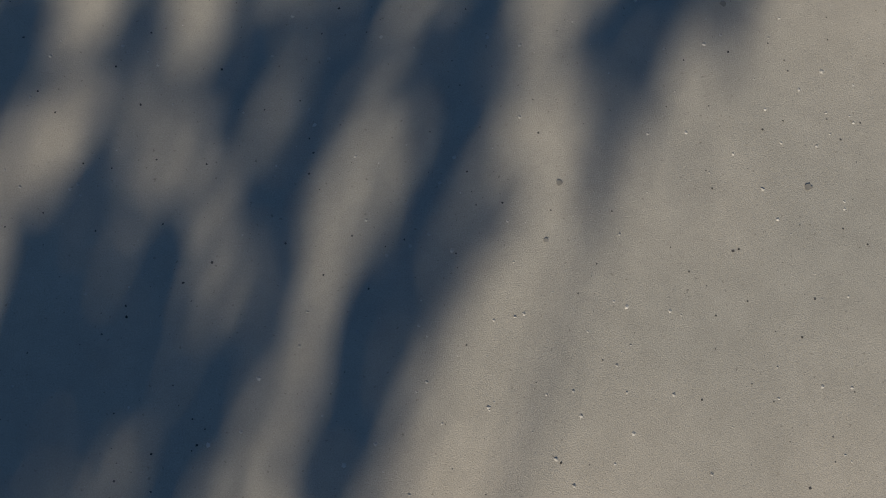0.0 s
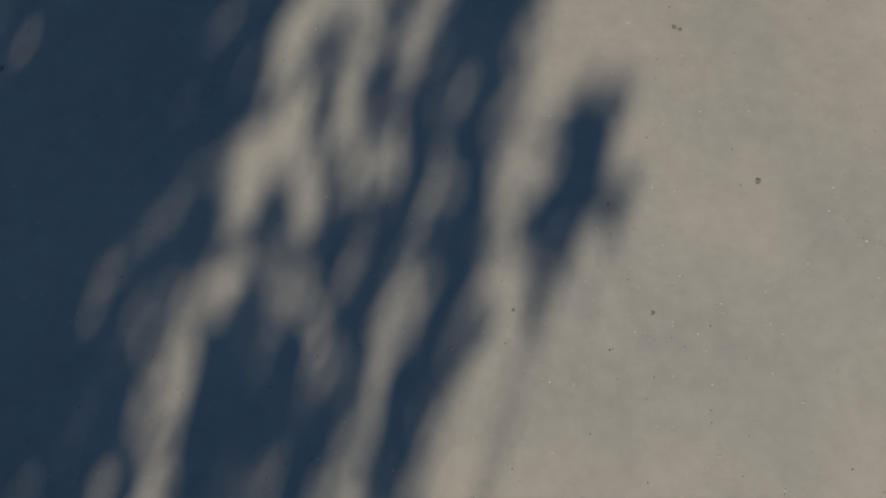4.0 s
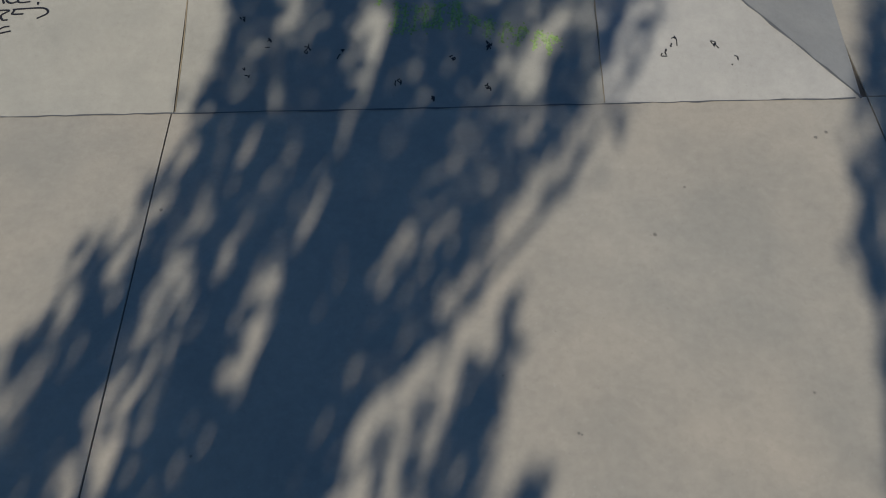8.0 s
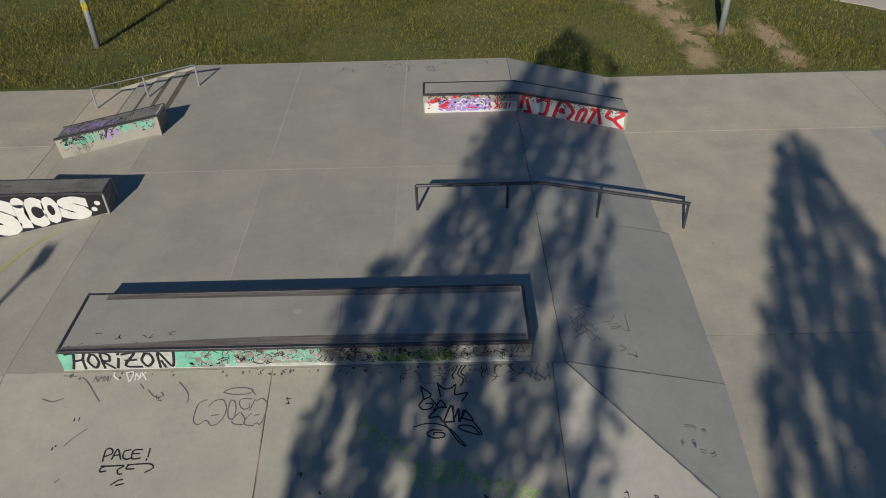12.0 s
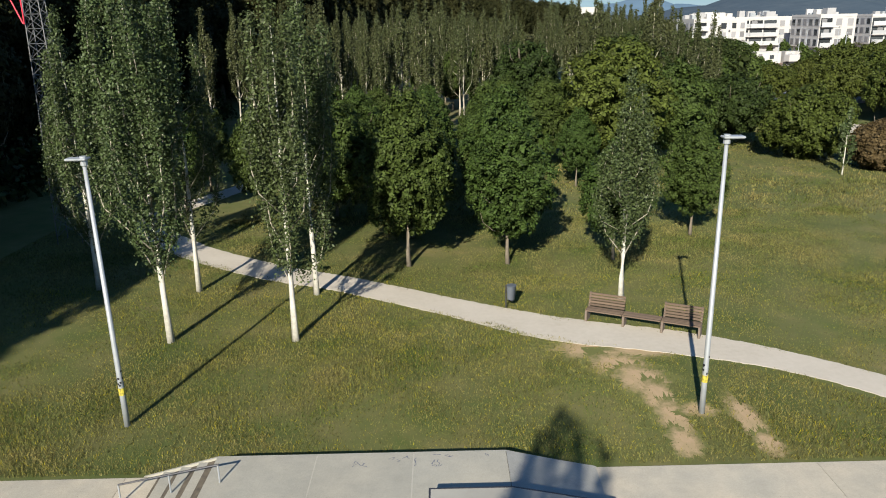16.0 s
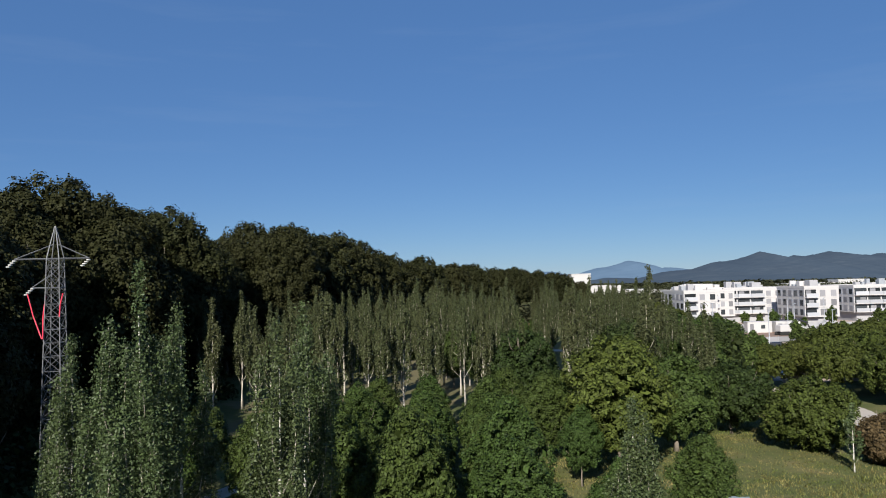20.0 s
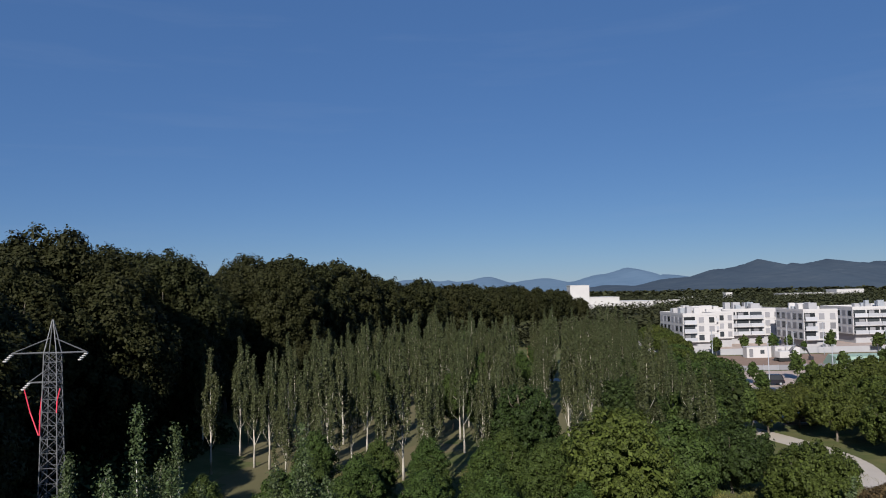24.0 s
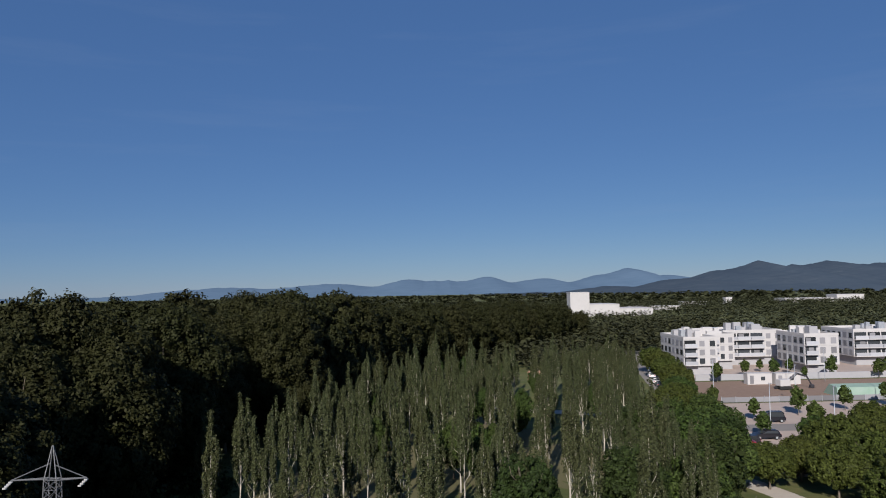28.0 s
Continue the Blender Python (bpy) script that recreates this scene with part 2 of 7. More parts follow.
LEAF_PLANE = leaf_material("plane_tree_leaf", (0.025, 0.026, 0.0075), 0.2, 0.06, 0.7, 0.15)
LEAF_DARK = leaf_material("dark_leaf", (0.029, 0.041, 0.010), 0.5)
LEAF_LIME = leaf_material("bright_green_leaf", (0.056, 0.066, 0.013), 0.5)
# haze put into the leaf colour: greyer and more even than the near leaves
LEAF_FAR = leaf_material("hazed_wood_leaf", (0.044, 0.046, 0.021), 0.25, 0.05, 0.8, 0.1)
LEAF_RED = leaf_material("reddish_leaf", (0.089, 0.062, 0.030), 0.35)
GRASS_BLADE = leaf_material("grass_blade", (0.083, 0.103, 0.021), 0.75, 0.2, 0.6)
patchy(GRASS_BLADE, (0.190, 0.155, 0.060), 0.38)
WALL_WHITE = material("white_render", (0.45, 0.44, 0.43), 0.8, second=(0.40, 0.39, 0.38), scale=0.6, third=(0.48, 0.47, 0.46), scale3=0.1, amount=0.6)
GLASS_DARK = material("window_glass", (0.035, 0.04, 0.045), 0.1, spec=0.35, per_object=0.5)
SHUTTER = material("grey_shutter", (0.20, 0.20, 0.21), 0.7, per_object=0.35)
BALCONY = material("balcony_panel", (0.36, 0.37, 0.39), 0.4, per_object=0.15)
WALL_GREY = material("grey_cladding", (0.33, 0.33, 0.34), 0.8, second=(0.28, 0.28, 0.29), scale=0.8, amount=0.6)
ROOF = material("gravel_roof", (0.42, 0.41, 0.39), 0.9, second=(0.36, 0.35, 0.33), scale=2, amount=0.6)
ASPHALT = material("asphalt", (0.22, 0.20, 0.18), 0.9, second=(0.18, 0.165, 0.15), scale=1.2, third=(0.26, 0.24, 0.215), scale3=0.15, amount=0.6)
PAVING = material("pink_paving", (0.42, 0.33, 0.27), 0.9, second=(0.36, 0.29, 0.25), scale=1.0, third=(0.46, 0.38, 0.32), scale3=0.15, amount=0.6)
# distance haze is put into both hill colours: bluish, and paler on the far ridge
HILL_NEAR = material("hazed_wooded_hill", (0.058, 0.081, 0.107), 1.0, second=(0.084, 0.108, 0.132), scale=0.02, third=(0.053, 0.077, 0.106), scale3=0.004, amount=0.8, spec=0)
HILL_FAR = material("hazed_distant_hill", (0.114, 0.180, 0.251), 1.0, second=(0.143, 0.213, 0.290), scale=0.01, amount=0.6, spec=0)
PYLON_STEEL = material("weathered_pylon_steel", (0.135, 0.14, 0.145), 0.6, 0.3, second=(0.10, 0.105, 0.11), scale=10, amount=0.6)
TYRE = material("tyre_rubber", (0.02, 0.02, 0.02), 0.9)


# ---- mesh helpers ----
def obj(name, mesh, mat, parent=None, label="", m=None):
    ob = new(name, mesh)
    mats = mat if isinstance(mat, (list, tuple)) else [mat]
    if not mesh.materials:
        for x in mats:
            mesh.materials.append(x)
    if parent is not None:
        ob.parent = parent
    if m is not None:
        ob.matrix_basis = m
    if label:
        ob["label"] = label
    return ob


def part(name, bm, mat, parent=None, label="", smooth=False, m=None):
    """Links a bmesh as one mesh object under a thing or a part."""
    me = bpy.data.meshes.new(name)
    bm.normal_update()
    bm.to_mesh(me)
    bm.free()
    if smooth:
        me.polygons.foreach_set("use_smooth", [True] * len(me.polygons))
    return obj(name, me, mat, parent, label, m)


def thing(name, label, category, group="", kind="", m=None):
    ob = tagged(new(name), label, category, group, kind)
    ob.empty_display_size = 0.2
    if m is not None:
        ob.matrix_basis = m
    return ob


def add_box(bm, lo, hi, bevel=0.0, m=None):
    """A box between two corners, its edges rounded."""
    v = [bm.verts.new((x, y, z)) for x in (lo[0], hi[0]) for y in (lo[1], hi[1]) for z in (lo[2], hi[2])]
    fs = [bm.faces.new([v[i] for i in q]) for q in ((0, 1, 3, 2), (4, 6, 7, 5), (0, 4, 5, 1), (2, 3, 7, 6), (0, 2, 6, 4), (1, 5, 7, 3))]
    if bevel:
        es = list({e for f in fs for e in f.edges})
        r = bmesh.ops.bevel(bm, geom=es, offset=bevel, segments=1, affect="EDGES")
        v = list({x for f in r["faces"] for x in f.verts})
    if m is not None:
        bmesh.ops.transform(bm, matrix=m, verts=[x for x in v if x.is_valid])
    return bm


def box(lo, hi, bevel=0.0):
    return add_box(bmesh.new(), lo, hi, bevel)


def prism(points, lo, hi, axis="z"):
    """A polygon (list of 2D points) pushed between two levels along an axis."""
    bm = bmesh.new()

    def at(p, h):
        return {"z": (p[0], p[1], h), "y": (p[0], h, p[1]), "x": (h, p[0], p[1])}[axis]
    a = [bm.verts.new(at(p, lo)) for p in points]
    b = [bm.verts.new(at(p, hi)) for p in points]
    bm.faces.new(a), bm.faces.new(list(reversed(b)))
    n = len(points)
    for i in range(n):
        bm.faces.new((a[i], b[i], b[(i + 1) % n], a[(i + 1) % n]))
    bmesh.ops.recalc_face_normals(bm, faces=bm.faces)
    return bm


def add_tube(bm, pts, radii, sides=8):
    """A tapered tube along a line of points."""
    rings = []
    pts = [Vector(p) for p in pts]
    for i, p in enumerate(pts):
        d = (pts[min(i + 1, len(pts) - 1)] - pts[max(i - 1, 0)]).normalized()
        q = d.to_track_quat("Z", "Y")
        r = radii[i] if isinstance(radii, (list, tuple)) else radii
        rings.append([bm.verts.new(p + q @ Vector((r * math.cos(k * 2 * math.pi / sides), r * math.sin(k * 2 * math.pi / sides), 0))) for k in range(sides)])
    for a, b in zip(rings, rings[1:]):
        for k in range(sides):
            bm.faces.new((a[k], a[(k + 1) % sides], b[(k + 1) % sides], b[k]))
    bm.faces.new(list(reversed(rings[0]))), bm.faces.new(rings[-1])
    return bm


def tube(pts, radii, sides=8):
    return add_tube(bmesh.new(), pts, radii, sides)


def quads_mesh(name, corners):
    """A mesh of loose quads from an array (n, 4, 3)."""
    n = len(corners)
    me = bpy.data.meshes.new(name)
    me.vertices.add(4 * n)
    me.vertices.foreach_set("co", np.ascontiguousarray(corners, dtype=np.float32).ravel())
    me.loops.add(4 * n)
    me.loops.foreach_set("vertex_index", np.arange(4 * n, dtype=np.int32))
    me.polygons.add(n)
    me.polygons.foreach_set("loop_start", np.arange(0, 4 * n, 4, dtype=np.int32))
    me.update(calc_edges=True)
    return me


def leaf_quads(rng, centres, size, out=None, up=0.4, long=1.3, loose=1.0):
    """Small kite-shaped leaves at the centres, turned at random with a lean outwards and up."""
    n = len(centres)
    nrm = rng.normal(size=(n, 3)) * loose
    if out is not None:
        nrm += out * 0.9
    nrm[:, 2] += up
    nrm /= np.linalg.norm(nrm, axis=1)[:, None] + 1e-9
    a = np.cross(nrm, rng.normal(size=(n, 3)))
    a /= np.linalg.norm(a, axis=1)[:, None] + 1e-9
    b = np.cross(nrm, a)
    s = size * rng.uniform(0.6, 1.35, size=(n, 1))
    bend = nrm * s * 0.18
    return np.stack([centres - a * s * long, centres - b * s * 0.75 + bend, centres + a * s * long, centres + b * s * 0.75 + bend], axis=1)


# ---- trees ----
def crown_profile(kind, h):
    """Half-width of the crown at the height fraction h (0 bottom, 1 top)."""
    if kind == "column":
        return np.sin(np.clip(h, 0, 1) ** 0.62 * math.pi) ** 0.5 * (1 - 0.2 * h) + 0.03
    if kind == "egg":
        return np.sin(np.clip(h, 0, 1) ** 0.72 * math.pi) ** 0.62 + 0.02
    return np.sqrt(np.clip(1 - (2 * h - 1) ** 2, 0, 1)) ** 0.8 + 0.03


def crown_mesh(name, rng, kind, base, top, width, tufts, tuft_r, per, leaf, lobes=0):
    """A crown in three steps: lobes round the trunk, tufts on the lobes' skins, leaves round each tuft, and oversized
    leaves added inside to block the light.
    """
    hgt, R = top - base, width / 2
    n = lobes or (13 if kind == "egg" else 17)
    hs = (np.arange(n) + rng.uniform(0, 1, n)) / n
    ang = np.arange(n) * 2.4 + rng.uniform(-0.5, 0.5, n)
    prof = crown_profile(kind, hs)
    lr = R * rng.uniform(0.36, 0.54, n) * (0.66 + 0.34 * prof)
    rad = np.clip(R * prof - lr * 0.85, 0, None) * rng.uniform(0.75, 1.1, n)
    centre = np.stack([rad * np.cos(ang), rad * np.sin(ang), base + lr * 0.7 + hs * (hgt - lr * 1.55)], 1)
    centre = np.concatenate([centre, [[0, 0, base + hgt * 0.5]]])
    lr = np.concatenate([lr, [R * 0.58]])
    stretch = np.array([1, 1, 1.25 if kind == "egg" else 0.95])
    m = tufts * 3
    pick = rng.choice(n + 1, m, p=lr ** 2 / (lr ** 2).sum())
    d = rng.normal(size=(m, 3)) + np.array([0, 0, 0.3])
    d /= np.linalg.norm(d, axis=1)[:, None]
    c = centre[pick] + d * stretch * (lr[pick] * rng.uniform(0.78, 1.05, m))[:, None]
    inside = (np.linalg.norm((c[:, None, :] - centre[None]) / stretch, axis=2) / lr[None]).min(axis=1) < 0.72
    c, d = c[~inside][:tufts], d[~inside][:tufts]
    c[:, 2] = np.maximum(c[:, 2], base * 0.9)
    k = len(c)
    e = rng.normal(size=(k, per, 3)) + d[:, None, :] * 0.7
    e /= np.linalg.norm(e, axis=2)[:, :, None]
    size = tuft_r * rng.uniform(0.6, 1.25, (k, 1, 1))
    pts = c[:, None, :] + e * size * rng.uniform(0.5, 1.08, (k, per, 1)) * np.array([1, 1, 1.15])
    out = (e * 1.1 + d[:, None, :] * 0.6).reshape(-1, 3)
    skin = leaf_quads(rng, pts.reshape(-1, 3), leaf, out, loose=0.6)
    # oversized leaves within the lobes, added to keep the crown dark inside
    q = k * per // 9
    pick = rng.choice(n + 1, q, p=lr ** 3 / (lr ** 3).sum())
    g = rng.normal(size=(q, 3))
    g /= np.linalg.norm(g, axis=1)[:, None]
    core = leaf_quads(rng, centre[pick] + g * stretch * (lr[pick] * rng.uniform(0.2, 0.78, q))[:, None], leaf * 2.4)
    quads = np.concatenate([skin, core])
    high, wide = np.percentile(skin[:, :, 2], 99.7), np.percentile(np.hypot(skin[:, :, 0], skin[:, :, 1]), 96)
    quads = (quads - np.array([0, 0, base])) * np.array([R / wide, R / wide, hgt / (high - base)]) + np.array([0, 0, base])
    return quads_mesh(name, quads)


def trunk_bm(rng, height, r0, r1, lean=0.02):
    pts, rad = [], []
    x = y = 0.0
    n = 9
    for i in range(n):
        f = i / (n - 1)
        pts.append((x, y, height * f - 0.1))
        rad.append((r0 + (r1 - r0) * f) * (1.25 if i == 0 else 1))
        x += rng.normal() * lean * height / n
        y += rng.normal() * lean * height / n
    return tube(pts, rad, 9), pts


def limb_list(rng, trunk, count, z0, z1, reach, rise, r, sides=5):
    """Boughs that leave the trunk and climb outwards, each a mesh of its own."""
    out = []
    top = trunk[-1][2]
    for k in range(count):
        z = z0 + (z1 - z0) * rng.uniform() ** 1.2
        i = min(int((z + 0.1) / (top + 0.1) * (len(trunk) - 1)), len(trunk) - 2)
        p = Vector(trunk[i]).lerp(Vector(trunk[i + 1]), 0.5)
        p.z = z
        a = rng.uniform(0, 2 * math.pi)
        ln = rng.uniform(0.6, 1.1)
        d = Vector((math.cos(a) * reach * ln, math.sin(a) * reach * ln, 0))
        pts = [p, p + d * 0.55 + Vector((0, 0, rise * 0.25 * ln)), p + d * 0.9 + Vector((0, 0, rise * 0.62 * ln)), p + d * 1.0 + Vector((0, 0, rise * ln))]
        out.append(tube(pts, [r, r * 0.75, r * 0.5, r * 0.2], sides))
    return out


def poplar_stems(rng, clear, height, width, count, taper=0.0):
    """Upright stems of a poplar: each leaves the trunk low, swings out and climbs steeply."""
    stems = []
    for k in range(count):
        a = k * 2.4 + rng.uniform(-0.4, 0.4)
        z0 = clear * rng.uniform(0.9, 1.2) + (height - clear) * 0.62 * (k / count)
        q = rng.uniform(0.4, 1.0)
        z1 = min(height, z0 + (height - z0) * rng.uniform(0.45, 0.98) * (1.12 - 0.5 * q))
        if k == count - 1:
            z0, z1 = height * 0.55, height
        f = (0.65 * z0 + 0.35 * z1 - clear) / (height - clear)
        r = width / 2 * float(crown_profile("column", np.array([f]))[0]) * q
        if k == count - 1:
            r = 0.05
        w = rng.uniform(-0.25, 0.25)
        pts = []
        for s in np.linspace(0, 1, 9):
            rr = r * (1 - math.exp(-5.5 * s)) * (1 - 0.35 * max(0, s - 0.6) - taper * s)
            pts.append((rr * math.cos(a + w * s), rr * math.sin(a + w * s), z0 + (z1 - z0) * s ** 0.92))
        stems.append(pts)
    return stems


def spray_mesh(rng, stems, sprays, per, leaf, spray, bare, fat, fits=None):
    """Leaves in upright sprays: twigs that leave the stems, lean outwards and climb, each wrapped in leaves."""
    L = np.array([p[-1][2] - p[0][2] for p in stems])
    cs, ds = [], []
    for p, k in zip(stems, np.maximum(2, (sprays * L / L.sum()).astype(int))):
        p = np.array(p)
        s = (bare + (1 - bare) * (np.arange(k) + rng.uniform(0, 1, k)) / k) * (len(p) - 1)
        i = np.minimum(s.astype(int), len(p) - 2)
        q = p[i] + (p[i + 1] - p[i]) * (s - i)[:, None]
        a = rng.uniform(0, 2 * math.pi, k)
        lean = rng.uniform(0.08, 0.5, k) * (1 - 0.6 * s / (len(p) - 1))
        ln = spray * rng.uniform(0.5, 1.35, k) * (1 - 0.45 * s / (len(p) - 1))
        ds.append(np.stack([np.cos(a) * lean, np.sin(a) * lean, np.ones(k)], 1) * ln[:, None])
        cs.append(q)
    c, d = np.concatenate(cs), np.concatenate(ds)
    n = len(c)
    f = rng.uniform(0.0, 1.0, (n, per, 1))
    off = rng.normal(size=(n, per, 3)) * fat * (1.25 - 0.8 * f)
    pts = (c[:, None, :] + d[:, None, :] * f + off).reshape(-1, 3)
    out = (off / (np.linalg.norm(off, axis=2)[:, :, None] + 1e-9)).reshape(-1, 3) * 0.9
    away = pts * np.array([1, 1, 0])
    out += 0.5 * away / (np.linalg.norm(away, axis=1)[:, None] + 1e-9)
    if fits is not None:
        keep = fits(pts)
        pts, out = pts[keep], out[keep]
    return quads_mesh("crown", leaf_quads(rng, pts, leaf, out, 0.25))


def make_poplar(name, seed, label, height, clear, width, stems, sprays, per, leaf, spray, r0, group="", m=None, own_limbs=True, leafmat=None, bark=None, bare=0.02, taper=0.0, fat=0.085):
    rng = np.random.default_rng(seed)
    bark = bark or BARK_WHITE
    t = thing(name, label, "tree", group, m=m)
    bm, line = trunk_bm(rng, height * 0.9, r0, r0 * 0.12, 0.012)
    st = poplar_stems(rng, clear, height, width, stems, taper)
    for pts in st[:-1]:
        ln = pts[-1][2] - pts[0][2]
        rad = [r0 * 0.2 * min(1, ln / 4) * (1 - 0.85 * i / 8) + 0.006 for i in range(9)]
        if own_limbs:
            part("limb", tube(pts[::2], rad[::2], 5), BARK_LIMB if bark is BARK_WHITE else bark, t, smooth=True)
        else:
            add_tube(bm, pts[::2], rad[::2], 4)
    part("trunk", bm, bark, t, smooth=True)
    obj("crown", spray_mesh(rng, st, sprays, per, leaf, spray, bare, fat), leafmat or LEAF_POPLAR, t)
    return t


def make_tree(name, seed, label, kind, height, clear, width, tufts, per, leaf, tuft_r, leafmat, barkmat, r0, limbs=10, rise=2.5, group="", m=None, lobes=0):
    rng = np.random.default_rng(seed)
    t = thing(name, label, "tree", group, m=m)
    bm, line = trunk_bm(rng, height * (0.93 if kind == "column" else 0.8), r0, r0 * 0.15)
    for lb in limb_list(rng, line, limbs, clear * 0.9, height * 0.75, width * 0.36, rise, r0 * 0.32):
        part("limb", lb, barkmat, t, smooth=True)
    part("trunk", bm, barkmat, t, smooth=True)
    me = crown_mesh("crown", rng, kind, clear, height, width, tufts, tuft_r, per, leaf, lobes)
    obj("crown", me, leafmat, t)
    return t

# ---- the ground ----
def plane_ob(name, x0, y0, x1, y1, z, mat, label, cat, cuts=1):
    me = bpy.data.meshes.new(name)
    me.from_pydata([(x0, y0, z), (x1, y0, z), (x1, y1, z), (x0, y1, z)], [], [(0, 1, 2, 3)])
    return tagged(obj(name, me, mat), label, cat, kind="structure")


plane_ob("ground", -4500, -4500, 4500, 4500, -0.03, GRASS_GROUND, "wide meadow of green and yellowing grass", "ground")

# concrete floor of the skatepark, in slabs with open joints
PARK_Y1 = 16.15
floor = tagged(obj("skatepark_floor", bpy.data.meshes.new("skatepark_floor"), JOINT), "beige concrete skatepark floor with saw-cut joints", "floor", kind="structure")
bm = box((-26, -24, -0.12), (30, PARK_Y1, -0.012))
bm.to_mesh(floor.data)
bm.free()
XS = [-26, -20, -14, -8.1, -2.28, 3.55, 9.4, 15.3, 21.2, 30]
YS = [-24, -19.4, -13.5, -7.6, -1.65, 4.28, 7.5, 13.45, PARK_Y1]
for xa, xb in zip(XS, XS[1:]):
    for ya, yb in zip(YS, YS[1:]):
        if -8.1 < xa < 3 and ya > 4:
            continue
        g = 0.006
        part("slab", box((xa + g, ya + g, -0.06), (xb - g, yb - g, 0.0)), CONCRETE, floor)

# ---- the funbox ----
PH = 0.5                      # height of the plateau
PX0, PX1 = -5.75, 1.52        # plateau's sides
PY0, PY1 = 6.58, 16.2         # plateau's front and back
FX0, FX1, FY0 = -7.75, 3.6, 4.26   # feet of the banks
funbox = thing("funbox", "grey concrete skate funbox with banked sides and flat top", "skate ramp", kind="structure")


def slab_poly(name, pts, mat, parent, depth=0.12):
    """A flat concrete piece with its own thickness, from its corner points."""
    bm = bmesh.new()
    top = [bm.verts.new(p) for p in pts]
    low = [bm.verts.new((p[0], p[1], p[2] - depth)) for p in pts]
    bm.faces.new(top), bm.faces.new(list(reversed(low)))
    n = len(pts)
    for i in range(n):
        bm.faces.new((low[i], low[(i + 1) % n], top[(i + 1) % n], top[i]))
    bmesh.ops.recalc_face_normals(bm, faces=bm.faces)
    return part(name, bm, mat, parent)


def shrink(pts, g=0.006):
    c = sum((Vector(p) for p in pts), Vector()) / len(pts)
    return [tuple(Vector(p) + (c - Vector(p)).normalized() * g) for p in pts]


# a core under the top pieces
part("core", prism([(FX0 + 0.3, -0.05), (PX0, PH - 0.06), (PX1, PH - 0.06), (FX1 - 0.3, -0.05)], PY0, PY1 - 0.02, "y"), JOINT, funbox)
SEAM = concrete("pale_mortar", (0.42, 0.40, 0.35), (0.36, 0.33, 0.28))
rows_y = [PY0, 11.5, PY1]
for xa, xb in ((PX0, -3.22), (-3.22, -0.8), (-0.8, PX1)):
    for ya, yb in zip(rows_y, rows_y[1:]):
        slab_poly("top_slab", shrink([(xa, ya, PH), (xb, ya, PH), (xb, yb, PH), (xa, yb, PH)]), CONCRETE_GREY, funbox, 0.1)
for xa, ya, xb, yb in ((-3.235, PY0 + 1.2, -3.205, PY1 - 0.02), (-0.815, PY0 + 1.2, -0.785, PY1 - 0.02), (PX0 + 0.02, 11.488, -3.24, 11.512), (-3.2, 11.488, -0.82, 11.512), (-0.78, 11.488, PX1 - 0.02, 11.512)):
    part("seam", box((xa, ya, PH - 0.03), (xb, yb, PH + 0.002)), SEAM, funbox, "pale mortar seam")
# front bank in three bays, then the hips and the side banks
for xa, xb in ((PX0, -2.26), (-2.26, 1.36)):
    xa2 = xa if xa > PX0 else PX0
    slab_poly("front_bank", shrink([(xa2, FY0, 0.002), (xb, FY0, 0.002), (xb, PY0, PH), (xa2, PY0, PH)]), CONCRETE_GREY, funbox)
slab_poly("hip", shrink([(1.36, FY0, 0.002), (FX1 - 0.1, FY0, 0.002), (PX1, PY0, PH), (1.36, PY0, PH)]), CONCRETE_PALE, funbox)
slab_poly("hip", shrink([(FX1 - 0.1, FY0, 0.002), (FX1 + 0.1, PY0, 0.002), (PX1, PY0, PH)]), CONCRETE_BLUE, funbox)
slab_poly("hip", shrink([(PX0, FY0, 0.002), (PX0, PY0, PH), (FX0, FY0, 0.002)]), CONCRETE_PALE, funbox)
slab_poly("hip", shrink([(FX0, FY0, 0.002), (PX0, PY0, PH), (FX0, PY0, 0.002)]), CONCRETE_GREY, funbox)
for ya, yb in ((PY0, 9.95), (9.95, PY1)):
    slab_poly("side_bank", shrink([(PX1, ya, PH), (FX1 + 0.1, ya, 0.002), (FX1 + 0.2, yb, 0.002), (PX1, yb, PH)]), CONCRETE_BLUE, funbox)
slab_poly("side_bank", shrink([(FX0, PY0, 0.002), (PX0, PY0, PH), (PX0, 13.4, PH), (FX0, 13.4, 0.002)]), CONCRETE_GREY, funbox)
part("back_wall", prism([(FX0, -0.05), (PX0, PH - 0.01), (PX1, PH - 0.01), (FX1 + 0.15, -0.05)], PY1, PY1 + 0.06, "y"), CONCRETE_GREY, funbox)
# steps beside the left bank
NSTEP = 4
for i in range(1, NSTEP):
    xa = FX0 + 0.15 + (PX0 - FX0 - 0.15) * i / NSTEP
    part("step", box((xa, 13.42, -0.02), (PX0 - 0.004, PY1 - 0.01, PH * i / NSTEP), 0.006), CONCRETE_GREY, funbox)

# ---- ledges and rails ----
def ledge(label, pts_xz, y0, y1, mat):
    t = thing("skate_ledge", label, "ledge", "skate ledges")
    part("block", prism(pts_xz, y0, y1, "y"), mat, t)
    return t


